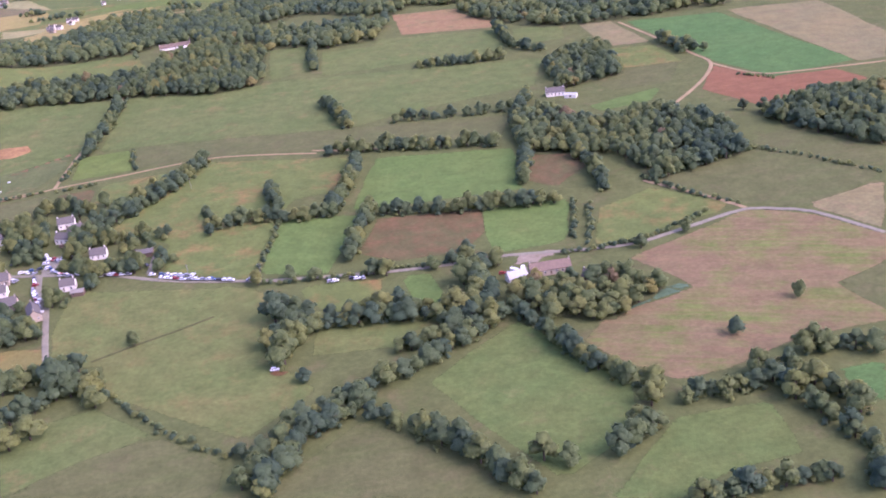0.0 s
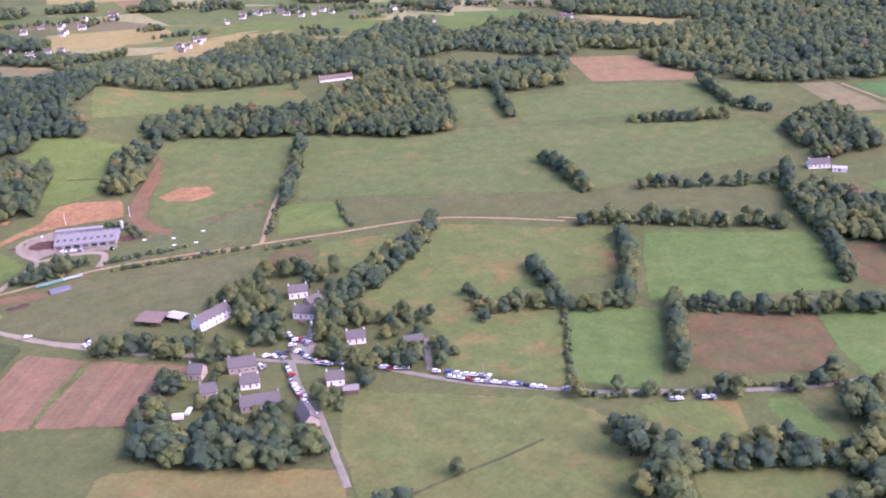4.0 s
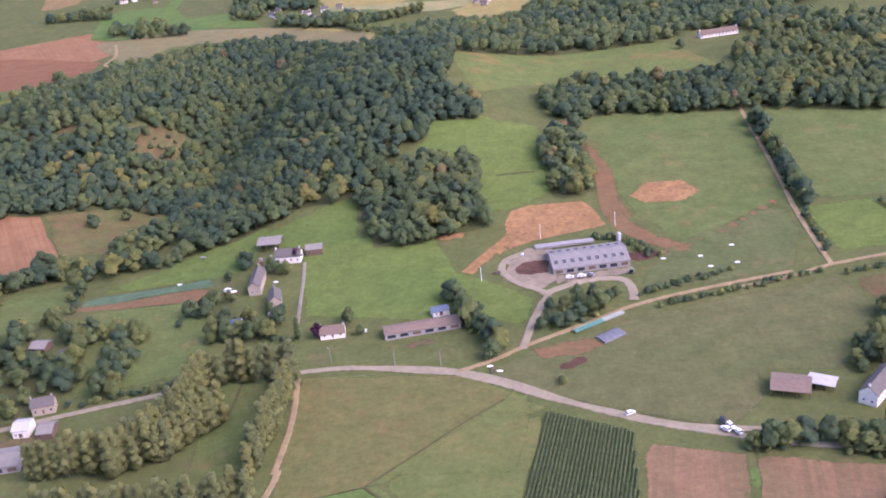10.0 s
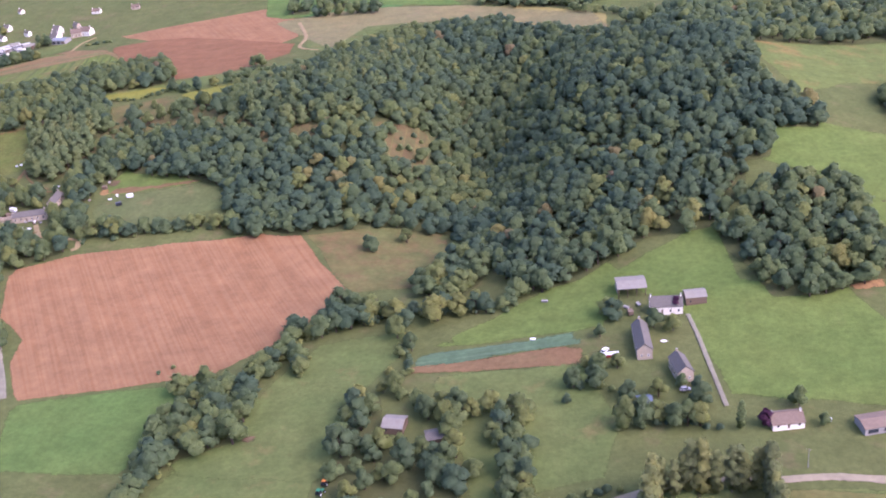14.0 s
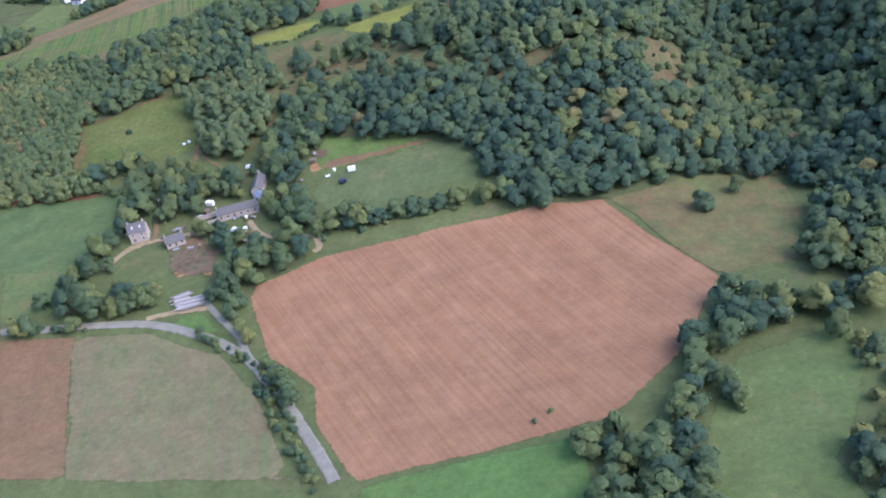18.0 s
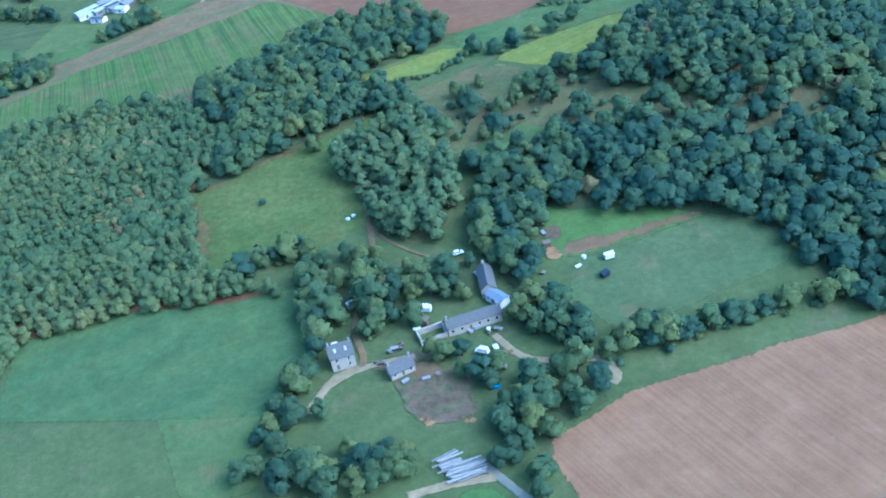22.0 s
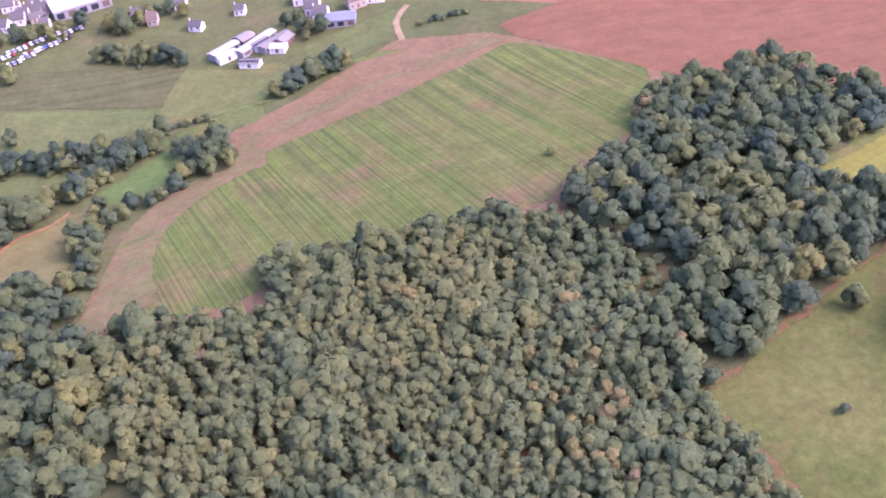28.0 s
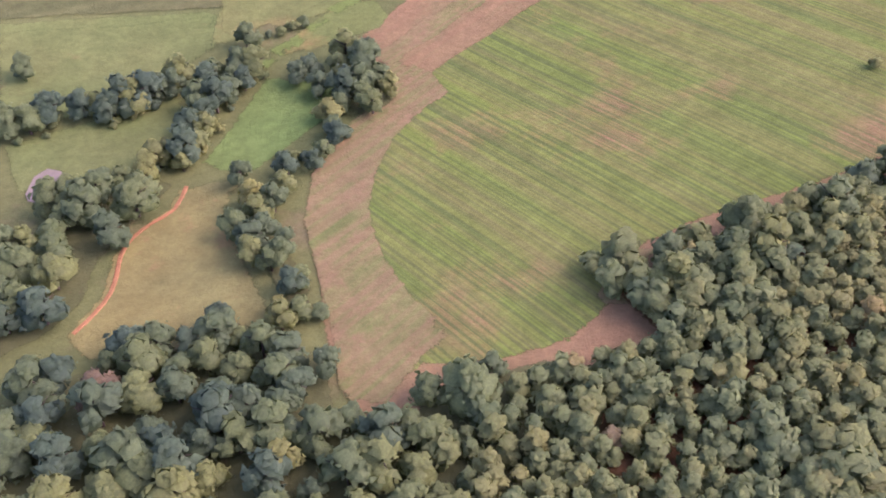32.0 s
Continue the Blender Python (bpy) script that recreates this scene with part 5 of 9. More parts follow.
def crown(rs, masses, clumps, clump, tufts, tuft, spread, top, base, mass_r, cone=0.0):
    """Crown of a tree one unit wide: a few leaf masses round a centre, covered with small domed clumps and loose leaf tufts; also the leaves' outward directions."""
    vs, fs, ns, n = [], [], [], 0
    cents = []
    mid = np.array([0, 0, base + 0.3 * (top - base)])
    for i in range(masses):
        a = i * 2.4 + rs.uniform(-0.4, 0.4)
        f = (i + 0.5) / masses
        z = base + (top - base) * f
        full = spread * math.sin(math.pi * min(0.97, 0.28 + 0.68 * f)) * rs.uniform(0.6, 1.0) * (1 if i < masses - 1 else 0.15)
        rad = full * (1 - cone) + cone * spread * 1.3 * (1 - f) ** 0.6 * rs.uniform(0.5, 0.9)
        c = np.array([math.cos(a) * rad, math.sin(a) * rad, z])
        r = mass_r * rs.uniform(0.8, 1.15) * (1.0 - (0.3 + 0.25 * cone) * f)
        cents.append((c, r))
        v, fc = ICO[1]
        k = v * (1 + rs.uniform(-0.2, 0.2, (len(v), 1))) * r * 0.86 + c
        vs.append(k), fs.append(fc + n)
        ns.append(v * 0.4 + unit(k - mid) * 0.8)
        n += len(v)
    share = np.array([r * r for c, r in cents])
    share /= share.sum()

    def spot(lo, hi):
        for _ in range(6):
            c, r = cents[rs.choice(masses, p=share)]
            d = rs.normal(size=3)
            d[2] = abs(d[2]) * 1.1 - 0.35
            d /= np.linalg.norm(d)
            p = c + d * r * rs.uniform(lo, hi)
            if all(np.linalg.norm(p - q) > 0.72 * e for q, e in cents):
                break
        return p, d, r

    for i in range(clumps):
        p, d, r = spot(0.78, 1.0)
        d = d + rs.normal(size=3) * 0.25
        d /= np.linalg.norm(d)
        u = np.cross(d, rs.normal(size=3))
        u /= np.linalg.norm(u)
        w = np.cross(d, u)
        s = clump * rs.uniform(0.65, 1.4)
        q = [p + d * s * rs.uniform(0.35, 0.75) + (u * rs.uniform(-0.3, 0.3) + w * rs.uniform(-0.3, 0.3)) * s]
        away = [d]
        for k in range(3):
            t = 2.094 * k + rs.uniform(-0.5, 0.5)
            out = u * math.cos(t) + w * math.sin(t)
            q.append(p + out * s * rs.uniform(0.8, 1.5) - d * s * rs.uniform(0.1, 0.55))
            away.append(out * 0.8 + d * 0.35)
        vs.append(np.array(q))
        fs.append(np.array([[n, n + 1 + k, n + 1 + (k + 1) % 3] for k in range(3)]))
        ns.append(np.array(away) * 0.38 + unit(np.array(q) - mid) * 0.65 + rs.normal(size=3) * 0.28)
        n += 4
    for i in range(tufts):
        p, d, r = spot(0.9, 1.25)
        u = rs.normal(size=3)
        u -= u @ d * d * 0.6
        u /= np.linalg.norm(u)
        w = np.cross(d, u)
        s = tuft * rs.uniform(0.6, 1.4)
        vs.append(np.array([p + u * s, p - u * s * 0.5 + w * s * 0.87, p - u * s * 0.5 - w * s * 0.87 + d * s * 0.3]))
        fs.append(np.array([[n, n + 1, n + 2]]))
        ns.append(np.tile(d * 0.5 + unit(p - mid) * 0.6 + rs.normal(size=3) * 0.28, (3, 1)))
        n += 3
    ns = np.concatenate(ns) + (0, 0, 0.5)
    return np.concatenate(vs), np.concatenate(fs), unit(ns)


def trunk(sides, r, top, limbs, rs):
    """Tapered trunk from just under the ground, with a few limbs."""
    vs, fs, n = [], [], 0

    def tube(a, b, ra, rb):
        nonlocal n
        a, b = np.array(a, float), np.array(b, float)
        d = (b - a) / np.linalg.norm(b - a)
        u = np.cross(d, (0.3, 1, 0.1))
        u /= np.linalg.norm(u)
        w = np.cross(d, u)
        for c, q in ((a, ra), (b, rb)):
            for k in range(sides):
                t = 2 * math.pi * k / sides
                vs.append(c + (u * math.cos(t) + w * math.sin(t)) * q)
        for k in range(sides):
            fs.append([n + k, n + (k + 1) % sides, n + sides + (k + 1) % sides])
            fs.append([n + k, n + sides + (k + 1) % sides, n + sides + k])
        n += 2 * sides

    tube((0, 0, -0.06), (0, 0, top), r, r * 0.5)
    for i in range(limbs):
        a = i * 2.3 + rs.uniform(0, 1)
        z = top * rs.uniform(0.5, 0.95)
        tube((0, 0, z), (math.cos(a) * 0.28, math.sin(a) * 0.28, z + 0.22), r * 0.42, r * 0.15)
    vs = np.array(vs)
    ns = vs * (1, 1, 0) + 1e-4
    return vs, np.array(fs), ns / np.linalg.norm(ns, axis=1, keepdims=True)


def kind_of(seed, crown_args, trunk_args):
    rs = np.random.RandomState(seed)
    return crown(rs, *crown_args), trunk(*trunk_args, rs)


# crown: masses, clumps, clump size, tufts, tuft size, spread, top, base, mass size; trunk: sides, radius, top, limbs
NEAR_OAK = [kind_of(s, (5, 88, 0.073, 18, 0.038, 0.27, 0.8, 0.2, 0.275), (4, 0.035, 0.55, 2)) for s in (1, 2, 3, 4, 9, 10)]
FINE_OAK = [kind_of(s, (6, 200, 0.054, 90, 0.03, 0.28, 0.82, 0.2, 0.26), (5, 0.035, 0.55, 3)) for s in (5, 6, 7, 8)]
MID_OAK = [kind_of(s, (4, 52, 0.094, 0, 0.05, 0.25, 0.78, 0.22, 0.3), (3, 0.035, 0.5, 0)) for s in (11, 12, 13)]
FAR_OAK = [kind_of(s, (3, 24, 0.12, 0, 0.05, 0.22, 0.68, 0.24, 0.34), (3, 0.04, 0.4, 0)) for s in (21, 22)]
NEAR_PINE = [kind_of(s, (3, 60, 0.104, 16, 0.06, 0.16, 1.15, 0.16, 0.4, 0.4), (3, 0.03, 1.0, 0)) for s in (31, 32, 33, 34, 35)]
TALL_PINE = [kind_of(s, (7, 130, 0.08, 50, 0.05, 0.25, 1.55, 0.3, 0.33, 0.35), (4, 0.035, 1.4, 2)) for s in (71, 72, 73)]
BUSH = [kind_of(s, (4, 56, 0.08, 30, 0.04, 0.26, 0.48, 0.14, 0.28), (3, 0.03, 0.3, 0)) for s in (41, 42)]
TALL = [kind_of(s, (11, 230, 0.075, 60, 0.045, 0.2, 2.3, 0.15, 0.27), (5, 0.035, 1.6, 2)) for s in (51, 52)]
SHRUB = [kind_of(s, (3, 20, 0.1, 0, 0.05, 0.26, 0.4, 0.1, 0.3), (3, 0.03, 0.25, 0)) for s in (61, 62)]
MODELS = {"near_oak": NEAR_OAK, "fine_oak": FINE_OAK, "mid_oak": MID_OAK, "far_oak": FAR_OAK, "near_pine": NEAR_PINE, "tall_pine": TALL_PINE, "bush": BUSH, "tall": TALL, "shrub": SHRUB}

TAKEN = {}
HOUSE_AT = []  # middle and reach of each building


def free_spot(x, y, gap):
    """True where no other tree stands within the gap; the spot is then taken."""
    c = 4.0
    i, j, n = int(x // c), int(y // c), int(gap // c) + 1
    for hx, hy, reach in HOUSE_AT:
        if (hx - x) ** 2 + (hy - y) ** 2 < reach * reach:
            return False
    for a in range(i - n, i + n + 1):
        for b in range(j - n, j + n + 1):
            for u, v in TAKEN.get((a, b), ()):
                if (u - x) ** 2 + (v - y) ** 2 < gap * gap:
                    return False
    TAKEN.setdefault((i, j), []).append((x, y))
    return True


def inside(x, y, pts):
    hit, j = False, len(pts) - 1
    for i in range(len(pts)):
        (a, b), (c, d) = pts[i], pts[j]
        if (b > y) != (d > y) and x < (c - a) * (y - b) / (d - b) + a:
            hit = not hit
        j = i
    return hit


def soft_leaves(me, ns):
    me.polygons.foreach_set("use_smooth", np.ones(len(me.polygons), bool))
    me.attributes.new("custom_normal", "FLOAT_VECTOR", "POINT").data.foreach_set("vector", ns.astype(np.float32).ravel())


def stand(name, label, category, trees, leaf, bark=BARK):
    """Many trees that nobody could count, as one mesh: trees are (model, x, y, width, tint, turn)."""
    vs, fs, ns, mi, tint, n = [], [], [], [], [], 0
    rs = np.random.RandomState(len(trees))
    for model, x, y, w, t, turn in trees:
        c, s = math.cos(turn), math.sin(turn)
        rot = np.array([[c, -s, 0], [s, c, 0], [0, 0, 1]]).T
        at = np.array([x, y, float(height(x, y)) + 0.3])
        hs = np.array([1, 1, rs.uniform(0.74, 1.08)]) * w
        for k, (v, f, out) in enumerate(model):
            ns.append(out @ rot)
            vs.append(v @ rot * hs + at)
            fs.append(f + n)
            mi.append(np.full(len(f), k))
            tint.append(np.full(len(v), t))
            n += len(v)
    v, f, ns, mi, tint = (np.concatenate(a) for a in (vs, fs, ns, mi, tint))
    me = bpy.data.meshes.new(name)
    me.vertices.add(len(v))
    me.vertices.foreach_set("co", v.astype(np.float32).ravel())
    me.loops.add(3 * len(f))
    me.loops.foreach_set("vertex_index", f.astype(np.int32).ravel())
    me.polygons.add(len(f))
    me.polygons.foreach_set("loop_start", np.arange(0, 3 * len(f), 3, dtype=np.int32))
    me.materials.append(leaf), me.materials.append(bark)
    me.polygons.foreach_set("material_index", mi.astype(np.int32))
    me.attributes.new("tint", "FLOAT", "POINT").data.foreach_set("value", tint.astype(np.float32))
    me.update(calc_edges=True)
    me.validate()
    soft_leaves(me, ns)
    return tagged(new(name, me), label, category, kind="stuff")


SHARED = {}


def single_tree(name, label, model_kind, i, x, y, w, leaf, bark=BARK, category="tree", tall=1.0, group=""):
    """One tree as a thing of its own: trunk and crown."""
    key = (model_kind, i, leaf.name)
    if key not in SHARED:
        made = []
        for part_name, (v, f, ns), m in (("crown", MODELS[model_kind][i][0], leaf), ("trunk", MODELS[model_kind][i][1], bark)):
            me = mesh_of(part_name, v.tolist(), f.tolist(), [m])
            if part_name == "crown":
                me.attributes.new("tint", "FLOAT", "POINT").data.foreach_set("value", np.full(len(v), 0.02, np.float32))
                me.attributes.new("vary", "FLOAT", "POINT").data.foreach_set("value", np.full(len(v), 0.6, np.float32))
                soft_leaves(me, ns)
            made.append(me)
        SHARED[key] = made
    ob = new(name)
    ob.matrix_basis = Matrix.LocRotScale((x, y, float(height(x, y)) + 0.35), Euler((0, 0, (x * 7.3 + y * 3.1) % 6.28)), (w, w, w * tall))
    for part_name, me in zip(("crown", "trunk"), SHARED[key]):
        new(part_name, me).parent = ob
    return tagged(ob, label, category, group)


RND = random.Random(7)
STANDS = {}
WOOD = {
    "forest": ("near_oak", 5.5, (7.0, 11.0), OAK, "dense broadleaved hillside woodland", "woodland"),
    "oak": ("near_oak", 5.6, (7.4, 11.6), OAK, "dark green broadleaved copse", "woodland"),
    "far": ("far_oak", 7.6, (8.0, 12.0), OAK, "distant dark broadleaved woodland", "woodland"),
    "pine": ("near_pine", 3.1, (4.0, 6.2), PINE, "dense pine plantation with bracken below", "woodland"),
    "mixed": ("near_oak", 5.2, (5.5, 11.5), OAK, "mixed broadleaved wood", "woodland"),
    "pinehill": ("tall_pine", 4.8, (5.6, 8.2), FIR, "open pine wood on a hill", "woodland"),
    "orchard": ("near_oak", 7.5, (5, 8.5), OAK, "scattered garden and orchard trees", "trees"),
    "scrubhill": ("bush", 7.0, (3, 7), OAK, "scattered scrub on a hillside", "scrub"),
}


GLADES = [
    [(-700.6, 837.2), (-672.3, 854.3), (-654.3, 843.1), (-642.7, 825.7), (-608.3, 802.8), (-585.8, 778.5), (-589, 770.9), (-623.9, 783.1), (-655.9, 794.8), (-662.1, 807), (-690.1, 792.5), (-692.4, 812.8)],
    [(-605.4, 795.6), (-589.8, 795.2), (-575.6, 773.5), (-592.4, 769.8)],
    [(-544.3, 793.7), (-524.8, 797.7), (-526.3, 769.4), (-543.9, 774.3)],
    [(-780.3, 836), (-765.2, 839.3), (-761.2, 829.2), (-768.9, 823.8), (-780.6, 827.9)],
    [(-611.1, 798.7), (-585.2, 803.4), (-568.2, 773), (-577, 760.2), (-597.7, 765.8)],
    [(-543.9, 787.2), (-524, 809.1), (-509.9, 787.7), (-516.3, 766.9), (-533.9, 760.1)],
]
CLEAR = [[(-690.1, 790.9), (-677.9, 797.6), (-655.6, 808.6), (-652.6, 802.6), (-657.4, 792.4), (-670.0, 790.0), (-679.1, 787.4)]]
TANNED = [
    [(-581.7, 746.5), (-553.4, 752.7), (-523.8, 743.3), (-519.2, 722.4), (-550.4, 715.5), (-572, 723.5)],
    [(-806.6, 827.5), (-792.8, 830.2), (-787.2, 809.7), (-791.4, 783.3), (-804, 779.1), (-808.4, 800.6)],
    [(-431, 676.6), (-418.9, 696.2), (-391.3, 633.2), (-409.8, 621.1)],
]


def wood(kind, pts):
    model, gap, size, leaf, label, cat = WOOD[kind]
    xs, ys = [p[0] for p in pts], [p[1] for p in pts]
    floor_kind = {"scrubhill": "rough", "pinehill": "rough", "pine": "red_bracken"}.get(kind, "forest_floor")
    LAYER[0] += 0.0008
    tagged(drape("forest_floor", rough_edge(pts, 2.5, 3), FIELD[floor_kind][0], LAYER[0]), "brown and green woodland floor", "ground", kind="structure")
    out = STANDS.setdefault((kind, label, cat), [])
    y = min(ys)
    row = 0
    while y < max(ys):
        x = min(xs) + (gap / 2 if row % 2 else 0)
        while x < max(xs):
            u, v = x + RND.uniform(-0.38, 0.38) * gap, y + RND.uniform(-0.38, 0.38) * gap
            if inside(u, v, pts) and not any(inside(u, v, g) for g in CLEAR) and (RND.random() < 0.55 or not any(inside(u, v, g) for g in GLADES)) and free_spot(u, v, gap * 0.62):
                m = model
                if model == "near_oak" and -640 < u < -260 and v > 690:
                    m = "mid_oak"
                # the broad term tints whole slopes, painting in shaded valleys and lit ridges
                drift = noise.noise((u * 0.025, v * 0.025, 3)) + 1.1 * noise.noise((u * 0.009, v * 0.009, 5))
                t = min(0.82, max(0.0, {"pine": 0.2, "pinehill": 0.1, "forest": 0.18}.get(kind, 0.27) + 0.25 * drift + RND.gauss(0, 0.14)))
                if RND.random() < 0.006:
                    t = RND.uniform(0.8, 1.0)
                if RND.random() < (0.2 if kind == "pine" else 0.3) and any(inside(u, v, g) for g in TANNED):
                    t = RND.uniform(0.55, 0.85)
                w = RND.uniform(*size)
                if kind == "pine" and noise.noise((u * 0.05, v * 0.05, 9)) + RND.uniform(-0.2, 0.2) > 0.3:
                    m, w = "mid_oak", w * 1.5
                if any(inside(u, v, g) for g in GLADES) and RND.random() < 0.65:
                    m, w = "bush", RND.uniform(2.2, 5.6)
                out.append((RND.choice(MODELS[m]), u, v, w, t, RND.uniform(0, 6.28)))
            x += gap
        y += gap * 0.87
        row += 1


SINGLES = [0]


def hedge(kind, pts):
    gap, size, model = {"oak": (4.7, (6.6, 11.5), "near_oak"), "bush": (2.4, (2.4, 4.2), "bush"), "sparse": (8.0, (7, 10), "near_oak"), "garden": (6.0, (4.6, 8.4), "near_oak"), "far": (6.5, (5, 9), "far_oak")}[kind]
    label = {"bush": "low green field hedge", "far": "distant trees round fields and hamlets", "garden": "small trees in village gardens"}.get(kind, "hedgerow of rounded broadleaved trees")
    walked = 0.0
    for a, b in zip(pts, pts[1:]):
        d = math.hypot(b[0] - a[0], b[1] - a[1])
        while walked < d:
            f = walked / d
            u, v = a[0] + (b[0] - a[0]) * f + RND.uniform(-1.2, 1.2), a[1] + (b[1] - a[1]) * f + RND.uniform(-1.2, 1.2)
            w = RND.uniform(*size)
            if free_spot(u, v, gap * 0.5):
                if kind not in ("bush", "far") and SINGLES[0] < 4 and -480 < u < 30:
                    SINGLES[0] += 1
                    single_tree("tree", "rounded dark green hedgerow tree", "near_oak", SINGLES[0] % 4, u, v, w, OAK, group="hedgerow trees")
                else:
                    far = (v > 800 and u > -640) or u > 170
                    m = "far_oak" if kind == "far" else ("mid_oak" if far else model) if kind != "bush" else "shrub" if far else "bush"
                    STANDS.setdefault(("hedge_" + kind, label, "hedge"), []).append((RND.choice(MODELS[m]), u, v, w, RND.random() ** 1.5 * 0.65, RND.uniform(0, 6.28)))
                    if kind in ("oak", "sparse") and not far:
                        for k in range(2):
                            STANDS.setdefault(("hedge_under", "brambles and bushes under the hedgerow trees", "hedge"), []).append((RND.choice(SHRUB), u + RND.uniform(-3, 3), v + RND.uniform(-3, 3), RND.uniform(2.6, 4.4), RND.random() * 0.7, RND.uniform(0, 6.28)))
            walked += gap * RND.uniform(0.75, 1.2)
        walked -= d


def lone_tree(x, y):
    single_tree("tree", "single round tree standing in a field", "near_oak", int(abs(x)) % 4, x, y, 7.5, OAK)


GARDEN_TREES = [0]


def garden_tree(x, y, w):
    if free_spot(x, y, w * 0.3):
        GARDEN_TREES[0] += 1
        if GARDEN_TREES[0] > 242:
            STANDS.setdefault(("hedge_garden", "small trees in village gardens", "hedge"), []).append((RND.choice(NEAR_OAK if w > 3.6 else BUSH), x, y, w, RND.random() * 0.7, RND.uniform(0, 6.28)))
            return
        kind = "bush" if w < 3.6 else "fine_oak"
        label = "low rounded garden bush" if w < 3.6 else "leafy green garden tree among the houses"
        single_tree("bush" if w < 3.6 else "tree", label, kind, int(abs(x * 3)) % len(MODELS[kind]), x, y, w, OAK, category="bush" if w < 3.6 else "tree", tall=0.85 + 0.4 * ((x * 7.7) % 1), group="garden trees")


def shrub(x, y, w=3.6):
    single_tree("bush", "small round bush standing alone in the grass", "bush", int(abs(x)) % 2, x, y, w, OAK, category="bush")


def ornamental(kind, pts):
    if kind == "poplar":
        for p in smooth_line(pts, 1.9):
            single_tree("poplar_tree", "tall yellowish green poplar beside the meadow", "tall", int(abs(p.x)) % 2, p.x + RND.uniform(-1, 1), p.y + RND.uniform(-1.5, 1.5), RND.uniform(4.8, 7.0), POPLAR, PALE_BARK, group="poplar rows")
    else:
        for x, y in pts:
            if kind == "cypress":
                single_tree("cypress_tree", "tall dark columnar tree beside a lane", "tall", 0, x, y, 3.8, OAK)
            else:
                single_tree("copper_tree", "round purple-leaved garden tree", "near_oak", 1, x, y, 6.0, PURPLE)


# ---- buildings ----
def part(name, bm, mat, parent, label=""):
    """One mesh under a thing or a part."""
    me = bpy.data.meshes.new(name)
    bm.to_mesh(me)
    bm.free()
    me.materials.append(mat)
    ob = new(name, me)
    ob.parent = parent
    if label:
        ob["label"] = label
    return ob


def box(bm, x0, x1, y0, y1, z0, z1):
    v = [bm.verts.new(p) for p in ((x0, y0, z0), (x1, y0, z0), (x1, y1, z0), (x0, y1, z0), (x0, y0, z1), (x1, y0, z1), (x1, y1, z1), (x0, y1, z1))]
    for f in ((0, 3, 2, 1), (4, 5, 6, 7), (0, 1, 5, 4), (1, 2, 6, 5), (2, 3, 7, 6), (3, 0, 4, 7)):
        bm.faces.new([v[i] for i in f])
    return bm


def boxed(*a):
    return box(bmesh.new(), *a)


def prism(bm, prof, y0, y1):
    """Outline in x and z drawn out along y."""
    a = [bm.verts.new((x, y0, z)) for x, z in prof]
    b = [bm.verts.new((x, y1, z)) for x, z in prof]
    bm.faces.new(a[::-1]), bm.faces.new(b)
    for i in range(len(prof)):
        j = (i + 1) % len(prof)
        bm.faces.new((a[i], a[j], b[j], b[i]))
    bmesh.ops.recalc_face_normals(bm, faces=bm.faces[:])
    return bm


LABEL = {
    "white_house": "white rendered house with a %s roof", "stone_house": "stone farmhouse with a %s roof", "tall_house": "tall stone house with a %s roof and skylights",
    "bungalow": "low white bungalow with a %s roof", "shed": "small outbuilding with a %s roof", "barn_open": "open-sided farm hangar with a %s roof",
    "long_barn": "long low farm shed with a %s roof", "ruin": "roofless stone ruin beside the farmhouse",
}
ROOF_WORD = {"slate": "dark slate", "brown": "brown tile", "rust": "rusty sheet", "tin": "grey sheet", "tin_light": "pale sheet", "barn": "grey sheet", "blue": "blue sheet", "blue_tin": "bluish sheet", "none": "missing"}


